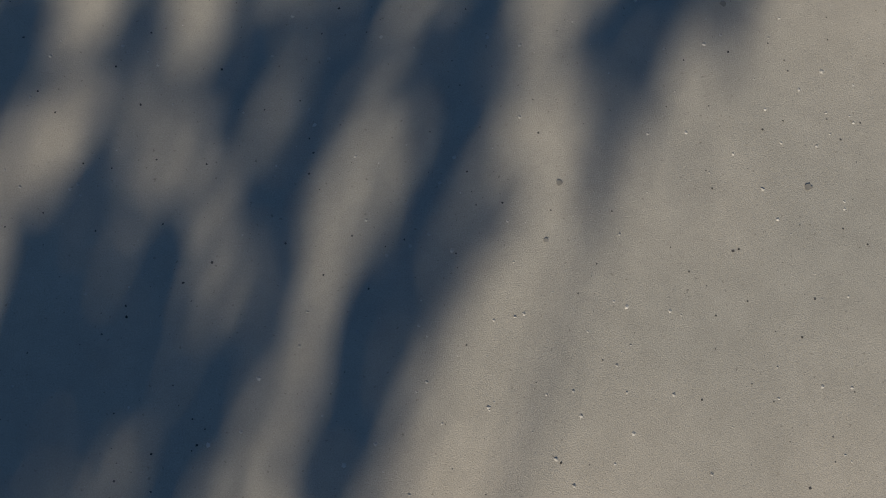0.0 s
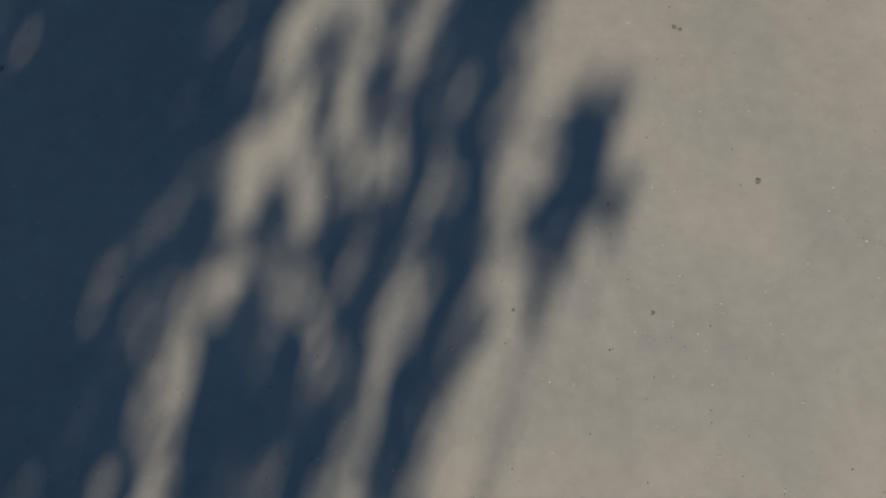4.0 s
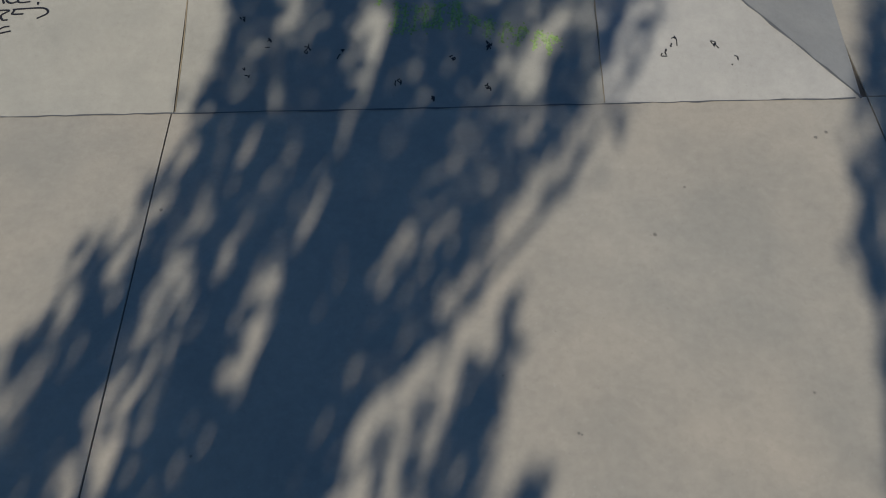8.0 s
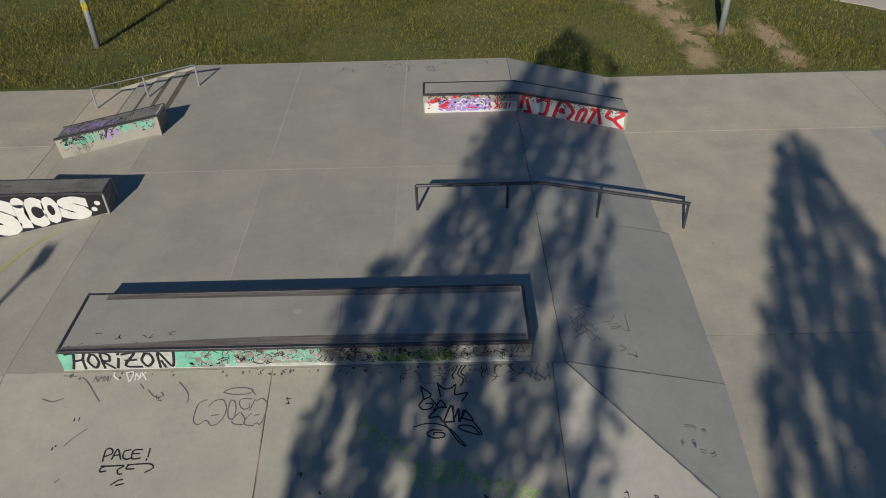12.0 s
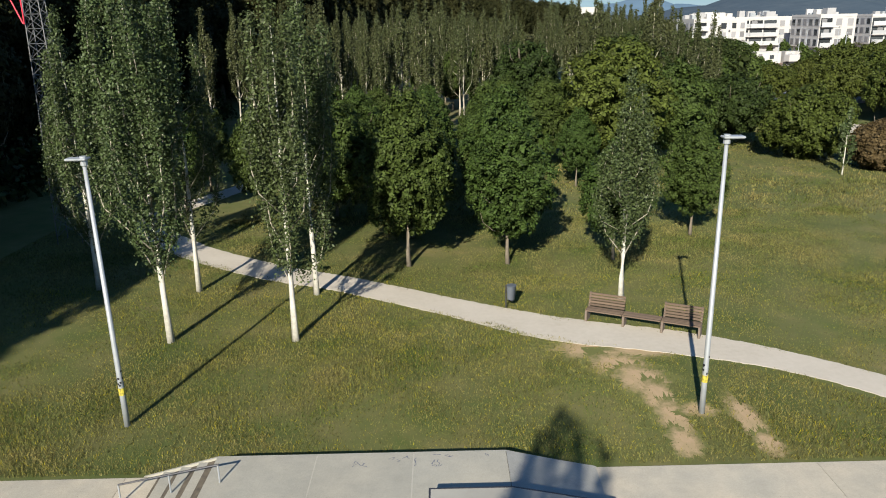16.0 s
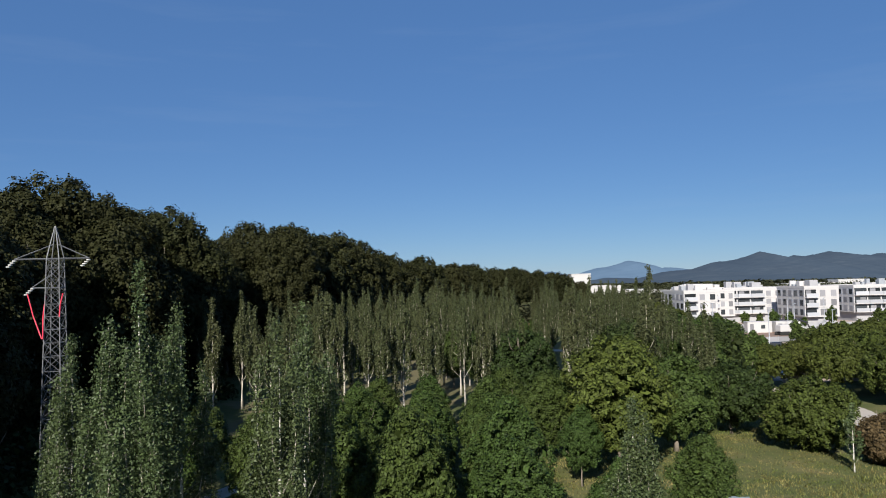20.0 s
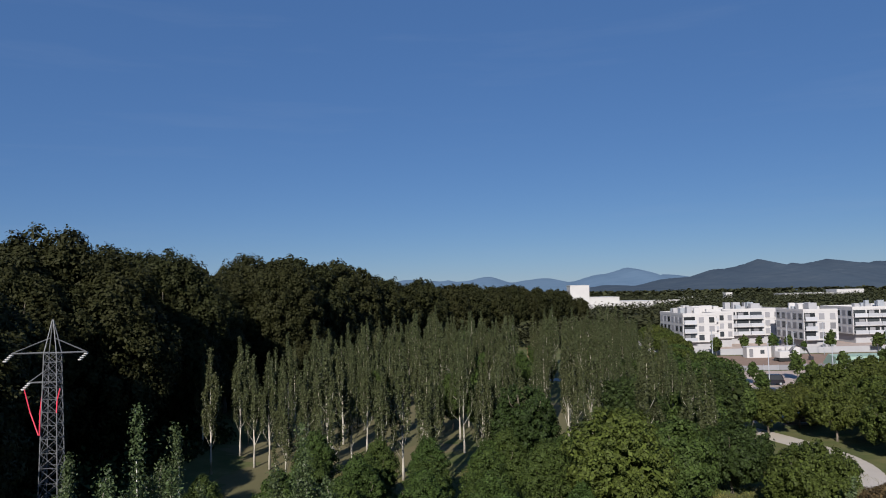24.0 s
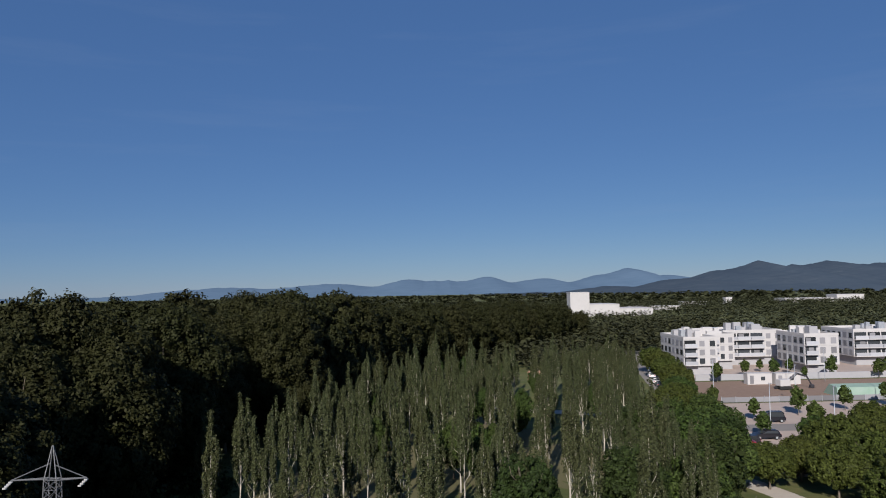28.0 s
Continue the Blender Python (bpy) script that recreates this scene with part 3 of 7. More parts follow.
LEDGE_CON = material("ledge_concrete", (0.30, 0.29, 0.26), 0.75, second=(0.26, 0.25, 0.23), scale=5, third=(0.38, 0.37, 0.33), scale3=0.7, amount=0.6, bump=0.2)
ledge_a = ledge("long low concrete ledge with green and black graffiti", [(-4.98, PH), (1.08, PH), (1.08, 0.84), (-4.98, 0.84)], 6.62, 7.74, LEDGE_CON)
ledge_b = ledge("kinked concrete ledge with red and white graffiti", [(-0.38, PH), (1.52, PH), (3.8, 0.0), (3.8, 0.43), (1.5, 0.91), (-0.38, 0.91)], 13.57, 14.12, LEDGE_CON)
ledge_c = ledge("flat-topped concrete ledge with bold white graffiti", [(-7.85, 0.0), (-5.7, PH), (-5.64, PH), (-5.64, 0.92), (-7.9, 0.92)], 10.2, 10.66, LEDGE_CON)
ledge_d = ledge("sloping concrete hubba ledge with turquoise graffiti", [(-7.68, 0.0), (-5.55, PH), (-5.55, 0.94), (-7.72, 0.46)], 12.9, 13.4, LEDGE_CON)

rail = thing("grind_rail", "kinked dark steel flat rail on four legs", "rail")
part("bar", tube([(-0.45, 10.1, 0.98), (1.6, 10.1, 0.98), (4.1, 10.1, 0.5)], 0.03, 8), STEEL_DARK, rail)
for x, zb, zt in ((-0.45, PH, 0.98), (1.05, PH, 0.98), (2.57, 0.22, 0.79), (4.08, 0.0, 0.5)):
    part("leg", tube([(x, 10.1, zb - 0.02), (x, 10.1, zt)], 0.024, 8), STEEL_DARK, rail)
hand = thing("stair_rail", "sloping steel grind rail beside the steps", "rail")
part("bar", tube([(-7.8, 15.13, 0.5), (-5.36, 15.13, 0.99)], 0.025, 8), STEEL_DARK, hand)
for x, zb, zt in ((-7.8, 0.0, 0.5), (-6.57, 0.25, 0.75), (-5.38, PH, 0.98)):
    part("leg", tube([(x, 15.13, zb - 0.02), (x, 15.13, zt)], 0.022, 8), STEEL, hand)

# ---- path ----
def ribbon(name, pts, widths, z, mat, label, cat, steps=26, thick=0.02):
    """A smooth strip of ground along a line."""
    P = [Vector((*p, 0)) for p in pts]
    line = []
    for i in range(len(P) - 1):
        p0, p1, p2, p3 = P[max(i - 1, 0)], P[i], P[i + 1], P[min(i + 2, len(P) - 1)]
        for k in range(steps):
            t = k / steps
            line.append((0.5 * ((2 * p1) + (p2 - p0) * t + (2 * p0 - 5 * p1 + 4 * p2 - p3) * t * t + (3 * p1 - p0 - 3 * p2 + p3) * t ** 3), widths[i] + (widths[i + 1] - widths[i]) * t))
    line.append((P[-1], widths[-1]))
    bm = bmesh.new()
    prev = None
    rnd = random.Random(5)
    for i, (p, w) in enumerate(line):
        d = (line[min(i + 1, len(line) - 1)][0] - line[max(i - 1, 0)][0]).normalized()
        s = Vector((-d.y, d.x, 0))
        a, b = p + s * w / 2 * rnd.uniform(0.96, 1.04), p - s * w / 2 * rnd.uniform(0.96, 1.04)
        cur = [bm.verts.new((a.x, a.y, z)), bm.verts.new((b.x, b.y, z)), bm.verts.new((a.x, a.y, z - thick)), bm.verts.new((b.x, b.y, z - thick))]
        if prev:
            bm.faces.new((prev[0], prev[1], cur[1], cur[0]))
            bm.faces.new((prev[2], prev[0], cur[0], cur[2]))
            bm.faces.new((prev[1], prev[3], cur[3], cur[1]))
        prev = cur
    bmesh.ops.recalc_face_normals(bm, faces=bm.faces)
    return tagged(part(name, bm, mat), label, cat, kind="structure")


ribbon("footpath", [(-12.5, 54), (-15, 48.5), (-17, 42), (-13.2, 36.5), (-8.2, 32.5), (-4.3, 30.4), (0.3, 27.45), (4.1, 25.05), (8.3, 23.5), (11.9, 21.45), (16, 17.4), (22, 11), (30, 0)],
       [1.6, 1.7, 1.8, 1.8, 1.9, 1.7, 1.7, 2.2, 2.0, 1.5, 1.5, 1.5, 1.5], -0.005, PATH_MAT, "pale sandy footpath through the grass", "path")

# ---- lamps ----
def street_lamp(x, y, h, m_rot=0):
    t = thing("street_lamp", "slim grey steel street lamp with a flat head", "street lamp", "park lamps", m=pose(x, y, 0, 0, 0, m_rot))
    part("pole", tube([(0, 0, -0.1), (0, 0, 0.9), (0, 0, h)], [0.085, 0.08, 0.05], 12), STEEL, t, smooth=True)
    part("head", box((-0.12, -0.16, h + 0.02), (0.43, 0.16, h + 0.08), 0.02), STEEL, t)
    part("lens", box((0.08, -0.12, h + 0.005), (0.40, 0.12, h + 0.02)), GLASS_DARK, t)
    part("cap", tube([(0, 0, h - 0.12), (0, 0, h + 0.12)], 0.09, 10), STEEL, t)
    return t


street_lamp(7.37, 18.72, 7.85, 0)
street_lamp(-9.1, 18.75, 7.65, 180)

# ---- trees: poplars by the path ----
for i, (x, y, h, w, cl, ns, nc) in enumerate([(-9.87, 24.6, 14.2, 5.0, 1.9, 26, 1350), (-5.32, 24.45, 12.2, 3.4, 1.8, 18, 760), (-14.99, 30.4, 11.5, 3.9, 1.6, 18, 760), (-10.46, 29.9, 12.7, 3.4, 2.0, 16, 680), (-5.3, 29.2, 12.8, 3.7, 2.2, 18, 780), (7.26, 27.9, 8.8, 2.9, 1.5, 15, 500)]):
    make_poplar("poplar_tree", 10 + i, "tall poplar with a white trunk and grey-green leaves", h, cl, w, ns, int(nc * 0.54), 62, 0.040, 0.60, 0.115, "poplars by the path", pose(x, y, 0), taper=0.12, fat=0.15)
# poplars behind the skatepark, whose shadows lie across it
ACROSS, ALONG = Vector((0.965, -0.262, 0)), Vector((0.262, 0.965, 0))


def lopsided_poplar(name, seed, label, x, y, height, clear, heights, right, left, stems, sprays, per, leaf, spray, fat, r0, deep=1.3):
    """A poplar with an uneven crown: its reach to either side is given at some heights."""
    rng = np.random.default_rng(seed)
    t = thing(name, label, "tree", "poplars behind the skatepark", m=pose(x, y, 0))
    trunk, _ = trunk_bm(rng, height * 0.9, r0, r0 * 0.12, 0.006)
    lines = []
    for k in range(stems):
        u = (-0.97, 0.97, -0.55, 0.5, 0.1, -0.8, 0.8, 0.3, -0.3)[k % 9] + rng.uniform(-0.12, 0.12)
        u = min(max(u, -0.98), 0.98)
        v = rng.uniform(-1, 1) * math.sqrt(1 - u * u) * deep
        z0 = clear + (height - clear) * 0.8 * ((k + rng.uniform(0, 1)) / stems) ** 1.3
        z1 = min(height, z0 + (height - clear) * rng.uniform(0.22, 0.42))
        pts = []
        for s in np.linspace(0, 1, 11):
            z = z0 + (z1 - z0) * s
            w = u * float(np.interp(z, heights, right if u > 0 else left)) * (1 - math.exp(-5.5 * s))
            p = ACROSS * w + ALONG * (v * (1 - math.exp(-4 * s)) * (1 - 0.5 * z / height))
            pts.append((p.x, p.y, z))
        lines.append(pts)
        rad = [r0 * 0.2 * (1 - 0.85 * i / 10) + 0.005 for i in range(11)]
        part("limb", tube(pts[::2], rad[::2], 5), BARK_LIMB, t, smooth=True)
    part("trunk", trunk, BARK_WHITE, t, smooth=True)

    def fits(p):
        w = p @ np.array(ACROSS)
        z = p[:, 2]
        ragged = 1 + 0.10 * np.sin(7.0 * z + seed) + 0.13 * np.sin(15.0 * z + 2 * seed) + rng.normal(size=len(z)) * 0.05
        thin = rng.uniform(size=len(z)) < np.interp(z, [6.5, 8, 10.5, height], [1.0, 0.84, 0.70, 0.64])
        return (w < np.interp(z, heights, right) * ragged) & (w > -np.interp(z, heights, left) * ragged) & (z < height) & thin
    obj("crown", spray_mesh(rng, lines, sprays, per, leaf, spray, 0.0, fat, fits), LEAF_POPLAR, t)
    return t


lopsided_poplar("poplar_tree", 6871, "tall poplar with a white trunk behind the skatepark", -4.0, -8.4, 15.0, 2.2,
                [2.2, 4.5, 5.3, 5.55, 5.8, 6.1, 6.5, 6.75, 7.05, 7.75, 8.3, 9.3, 9.75, 10.4, 11.0, 11.6, 12.1, 13.9, 14.4, 15.0],
                [0.4, 0.3, 0.35, 0.7, 0.95, 1.3, 1.35, 1.7, 2.1, 2.15, 2.25, 1.75, 1.85, 1.9, 1.55, 1.5, 1.5, 1.45, 1.0, 0.2],
                [0.5, 1.9, 1.85, 1.8, 1.7, 1.5, 1.45, 1.45, 1.5, 1.6, 1.4, 1.8, 1.5, 0.95, 1.0, 1.15, 0.9, 0.6, 0.5, 0.1],
                60, 1060, 27, 0.052, 0.75, 0.078, 0.17)
lopsided_poplar("poplar_tree", 81, "slim poplar with a forked tip behind the skatepark", 0.6, -10.8, 13.1, 1.2,
                [1.2, 4.0, 6.8, 7.4, 9.5, 10.1, 10.8, 11.6, 12.0, 12.9, 13.1],
                [0.3, 1.3, 1.4, 1.4, 1.2, 1.15, 1.1, 1.0, 0.65, 0.4, 0.1],
                [0.3, 1.0, 1.1, 1.25, 1.1, 1.0, 0.8, 0.65, 0.55, 0.3, 0.1],
                42, 1050, 27, 0.052, 0.7, 0.078, 0.14, 0.9)
# young shoots beside the tall one: reach aside at the foot and the top, height, leafiness
sprout = thing("young_poplar", "bushy young poplar sprouting beside the tall one", "tree", "poplars behind the skatepark", m=pose(-4.0, -8.4, 0))
rng = np.random.default_rng(91)
leaves = []
for w0, w1, z1, low, n in ((0.1, 0.45, 5.3, 3.0, 24), (0.3, 0.66, 5.45, 3.2, 18), (0.5, 0.9, 5.35, 3.5, 8), (0.5, 0.92, 4.9, 3.6, 12), (0.65, 1.16, 4.8, 3.6, 12), (0.62, 1.08, 5.6, 4.2, 8), (0.85, 1.36, 5.65, 3.4, 24), (1.0, 1.5, 5.25, 3.4, 20), (0.9, 1.5, 6.0, 5.3, 5),
                       (1.1, 1.92, 5.5, 5.25, 3), (1.2, 1.83, 5.25, 5.02, 2), (-0.3, -0.6, 5.6, 3.0, 10), (-0.6, -1.5, 5.9, 3.2, 24), (0.0, 0.15, 5.4, 2.6, 26), (0.05, 0.3, 5.0, 2.6, 24), (-0.2, -0.2, 5.2, 2.6, 24)):
    v, bow = rng.uniform(-0.35, 0.35), rng.uniform(-0.12, 0.12)
    pts = [tuple(ACROSS * (w0 + (w1 - w0) * s ** 0.8 + bow * math.sin(s * 3.1)) + ALONG * v * s + Vector((0, 0, 0.3 + (z1 - 0.3) * s))) for s in np.linspace(0, 1, 13)]
    part("stem", tube(pts[::3], [0.018, 0.015, 0.012, 0.008, 0.003], 5), BARK_LIMB, sprout, smooth=True)
    me = spray_mesh(rng, [pts], n, 26, 0.042, 0.42, (low - 0.3) / (z1 - 0.3), 0.062)
    co = np.empty(len(me.vertices) * 3, dtype=np.float32)
    me.vertices.foreach_get("co", co)
    leaves.append(co.reshape(-1, 4, 3))
    bpy.data.meshes.remove(me)
obj("crown", quads_mesh("crown", np.concatenate(leaves)), LEAF_POPLAR, sprout)
street_lamp(-10.15, -4.5, 7.8, 90)

# ---- tree kinds for the rows, built once and copied ----
def along(line, f):
    """A point at the fraction f of a broken line."""
    seg = [math.dist(a, b) for a, b in zip(line, line[1:])]
    d = f * sum(seg)
    for (a, b), s in zip(zip(line, line[1:]), seg):
        if d <= s:
            return a[0] + (b[0] - a[0]) * d / s, a[1] + (b[1] - a[1]) * d / s
        d -= s
    return line[-1]


rnd = random.Random(3)
planted = set()


def plant(kinds, x, y, size=1.0, vary=0.07):
    """A copy of one of the kinds (the first copies are the originals themselves)."""
    src = rnd.choice(kinds)
    k = size * rnd.uniform(1 - vary, 1 + vary)
    m = pose(x, y, 0, 0, 0, rnd.uniform(0, 360)) @ Matrix.Diagonal((k, k, k * rnd.uniform(1 - 0.7 * vary, 1 + 0.7 * vary), 1))
    if src.name not in planted:
        planted.add(src.name)
        src.matrix_basis = m
        return src
    return copy_thing(src, m @ Matrix.Diagonal((*[1 / v for v in src.scale], 1)))


# park trees in straight rows across the meadow
maples = [make_tree("maple_tree", 140 + i, "round-crowned park tree with dense dark green leaves", "egg", 6.9, 1.6, 4.1, 420, 52, 0.056, 0.27, LEAF_MAPLE, BARK_GREY, 0.1, 5, 1.2, "park trees in rows", lobes=20) for i in range(4)]
for x, y, s in [(-1.5, 32.7, 1.11), (3.1, 32.7, 0.99), (8.1, 33.0, 0.80), (13.0, 36.8, 0.83), (9.3, 49.1, 0.76)]:
    plant(maples, x, y, s)
for x in (-10.7, -6.1, -1.5, 3.1):
    for k in range(6):
        y = 37.6 + 4.8 * k + rnd.uniform(-0.4, 0.4)
        if x < -9 and k < 1:
            continue
        plant(maples, x + rnd.uniform(-0.4, 0.4) + 0.15 * k, y, rnd.uniform(0.92, 1.12) * (1 - 0.035 * k))
for x, y, s in [(-15.5, 44, 0.9), (-15.8, 50, 0.85), (8.0, 55, 0.95), (5.6, 62, 0.9), (10.5, 61, 0.95), (14.5, 57.5, 0.95)]:
    plant(maples, x, y, s)

# single broad trees round the open meadow
for seed, x, y, h, w, clear, mat, lab in [
        (201, 12.4, 51.5, 9.6, 7.6, 1.8, LEAF_YELLOW, "broad tree with yellowish green leaves beside the meadow"),
        (202, 18.6, 58.5, 7.4, 6.4, 1.2, LEAF_OLIVE, "broad tree with olive green leaves beside the meadow"),
        (203, 25.4, 64.5, 6.0, 7.4, 1.2, LEAF_DARK, "spreading dark green tree with a thick trunk"),
        (204, 29.0, 57.5, 5.7, 6.8, 0.2, LEAF_LIME, "dense bright green bushy tree reaching the grass"),
        (205, 32.3, 52.5, 3.6, 5.0, 0.1, LEAF_RED, "reddish brown shrub at the meadow's edge"),
        (206, 36.5, 51.5, 3.2, 4.6, 0.1, LEAF_RED, "reddish brown shrub at the meadow's edge"),
        (207, 18.0, 70.0, 9.5, 7.5, 1.5, LEAF_DARK, "rounded dark green tree behind the meadow"),
        (208, 8.0, 69.0, 9.0, 6.5, 1.5, LEAF_DARK, "rounded dark green tree behind the rows")]:
    make_tree("broad_tree", seed, lab, "round", h, clear, w, 520, 44, 0.095, 0.40, mat, BARK_GREY, 0.2, 7, 2.0, "trees at the meadow's edge", pose(x, y, 0), lobes=24)
make_poplar("young_poplar", 215, "slender young poplar standing alone in the grass", 4.6, 0.5, 1.5, 6, 60, 20, 0.08, 0.5, 0.06, "", pose(28.4, 50.9, 0), False)

# slender poplars of the plantation
far_poplars = [make_poplar("slender_poplar", 230 + i, "slender upright poplar with pale bare lower limbs", 12.2 + 0.5 * (i % 2), 2.0, 2.7 + 0.22 * i, 13, 215, 28, 0.078, 0.95, 0.13, "poplar plantation", bare=0.15, taper=0.25, fat=0.125, bark=BARK_PALE, leafmat=LEAF_PLANTATION) for i in range(5)]
spots = [(-23.1, 76), (-22.3, 84.2), (-19.3, 78.3), (-17.5, 77.4), (-17.8, 88.7), (-12.3, 79), (-3.4, 71.7), (-27.4, 87), (-13.5, 66), (-8.5, 73.5), (16.3, 91), (21.8, 89.5), (22, 76), (23.9, 70), (23.8, 65.5), (11.5, 85), (9.7, 102), (-0.1, 118), (4.3, 104)]
for row in range(15):
    for col in range(18):
        x = -32 + col * 4.5 + row * 1.3 + rnd.uniform(-1.4, 1.4)
        y = 67 + row * 7.6 + rnd.uniform(-2.2, 2.2)
        edge = -26 + max(0, y - 100) * 0.22 + max(0, 84 - y) * 0.9
        if x < edge or abs(x - (8 + 0.11 * (y - 60))) < 1.2 or x > 20 + 0.20 * (y - 60):
            continue
        if min(math.dist((x, y), s) for s in spots) < 3.4:
            continue
        spots.append((x, y))
for x, y in spots:
    plant(far_poplars, x, y, rnd.uniform(0.86, 1.08))
for x, y, s in [(25.5, 83, 0.95), (27.5, 88, 0.85), (24.8, 78, 0.9), (27.8, 81, 0.8)]:
    plant(far_poplars, x, y, s)
for x, y, s in [(30, 134, 0.95), (34, 142, 0.95), (38, 150, 0.9), (30, 152, 0.95), (42, 158, 0.9), (35, 163, 0.9), (45, 168, 0.9), (40, 174, 0.9), (47, 180, 0.9), (26, 144, 1.0), (33, 172, 0.9), (44, 190, 0.85)]:
    plant(far_poplars, x, y, s)
# low dark trees between the poplars
for k in range(46):
    y = rnd.uniform(88, 188)
    x = rnd.uniform(-18 + 0.12 * (y - 88), 26 + 0.22 * (y - 88))
    if min(math.dist((x, y), s) for s in spots) > 2.0:
        plant(maples, x, y, rnd.uniform(0.75, 1.15))
# dark rounded trees between the plantation and the street
for i, (x, y, h, w) in enumerate([(29.5, 80, 8.5, 7.5), (26.0, 74, 8.0, 7.0), (33.0, 86, 8.0, 7.5), (36.0, 93.5, 8.0, 7.0), (30.5, 93, 9.0, 7.5), (38.5, 101, 8.0, 7.0), (27.0, 98, 9.5, 7.0), (33.5, 105, 8.5, 7.0), (40.5, 112, 8.0, 7.0), (23.5, 82, 8.5, 6.5)]):
    make_tree("broad_tree", 300 + i, "rounded dark green tree between the poplars and the street", "round", h, 1.4, w, 380, 34, 0.12, 0.46, (LEAF_DARK, LEAF_MAPLE, LEAF_OLIVE)[i % 3], BARK_GREY, 0.18, 5, 1.8, "trees beside the street", pose(x, y, 0))

# tall plane trees of the wood
WOOD = [(-28.5, -34), (-28.5, 0), (-31, 24), (-30.5, 42), (-36, 60), (-39, 76), (-36, 94), (-32, 122), (-21, 148), (-10, 184), (-2, 208), (16, 248), (43, 300), (62, 326), (67, 330)]
tall = [make_tree("plane_tree", 260 + i, "tall dark green plane tree at the edge of the wood", "round", 21.6, 3.0, 13.5, 860, 62, 0.135, 0.80, LEAF_PLANE, BARK_GREY, 0.35, 6, 2.5, "trees of the wood", lobes=30) for i in range(4)]
tall_far = [make_tree("plane_tree", 270 + i, "tall dark green plane tree inside the wood", "round", 22.0, 3.0, 14.0, 560, 36, 0.21, 0.95, LEAF_PLANE, BARK_GREY, 0.35, 0, 5.0, "trees of the wood", lobes=26) for i in range(3)]


def wood_top(y):
    """Height of the wood's edge along its length."""
    return float(np.interp(y, [20, 46, 60, 72, 82, 92, 106, 118, 126, 138, 148, 182, 208, 246, 302, 322, 331], [21.0, 20.0, 21.5, 24.6, 22.6, 23.8, 22.3, 23.4, 24.8, 23.4, 23.6, 21.6, 19.9, 18.9, 18.8, 16.5, 12.5]))


def crown_top(kinds):
    """Mean height of the crowns of some trees."""
    tops = []
    for t in kinds:
        for c in t.children:
            if c.name.startswith("crown"):
                co = np.empty(len(c.data.vertices) * 3, dtype=np.float32)
                c.data.vertices.foreach_get("co", co)
                tops.append(float(np.sort(co[2::3])[-40]))
    return sum(tops) / len(tops)


TOP_NEAR, TOP_FAR = crown_top(tall), crown_top(tall_far)
# the great crowns that make the wood's outline
for x, y, h in ((-43.5, 74, 23.8), (-38, 72, 25.3), (-33.5, 74, 23.6), (-40, 93, 24.4), (-33, 90, 23.4), (-32, 125, 24.4), (-25, 119, 23.4)):
    plant(tall, x, y, h / TOP_NEAR, 0.02)
N = 28
for i in range(N):
    x, y = along(WOOD, i / (N - 1) * 0.42)
    y += rnd.uniform(-2, 2)
    plant(tall, x + rnd.uniform(-2, 2) + (1.5 if i % 2 else -3), y, 0.95 * wood_top(y) / TOP_NEAR, 0.03)
for r in range(1, 3):
    for i in range(17):
        x, y = along(WOOD, (i + 0.5 * r) / 17 * 0.42)
        plant(tall_far, x - 9.5 * r + rnd.uniform(-2, 2), y + 2.5 * r + rnd.uniform(-2, 2), wood_top(y) / TOP_FAR * (0.96 - 0.03 * r), 0.05)
for r in range(3):
    for i in range(24):
        x, y = along(WOOD, 0.43 + 0.57 * (i + 0.5 * (r % 2)) / 23.5)
        k = 1.03 * wood_top(y) / TOP_FAR
        plant(tall_far, x - 9 * r + rnd.uniform(-3, 3), y + 6 * r + rnd.uniform(-3, 3), k * rnd.uniform(0.93, 1.02), 0.03)

# the closed roof of the wood further in
def canopy(name, seed, count, mat, label):
    r = np.random.default_rng(seed)
    y = r.uniform(15, 430, count)
    edge = np.interp(y, [p[1] for p in WOOD[1:]] + [500], [p[0] for p in WOOD[1:]] + [110])
    x = edge - 24 - r.uniform(0, 1, count) ** 1.3 * (60 + 0.5 * y)
    top = np.array([wood_top(v) for v in y]) * r.uniform(0.86, 1.03, count)
    per = 130
    d = r.normal(size=(count, per, 3))
    d /= np.linalg.norm(d, axis=2)[:, :, None]
    d[:, :, 2] = np.abs(d[:, :, 2]) * 1.0 - 0.15
    pts = np.stack([x, y, top - 6.0], 1)[:, None, :] + d * np.array([6.0, 6.0, 6.0]) * r.uniform(0.8, 1.08, (count, per, 1))
    return tagged(obj(name, quads_mesh(name, leaf_quads(r, pts.reshape(-1, 3), 0.5, d.reshape(-1, 3), 0.4)), mat), label, "woods", kind="stuff")


canopy("wood_canopy", 9, 620, LEAF_PLANE, "closed dark green canopy of the wood")


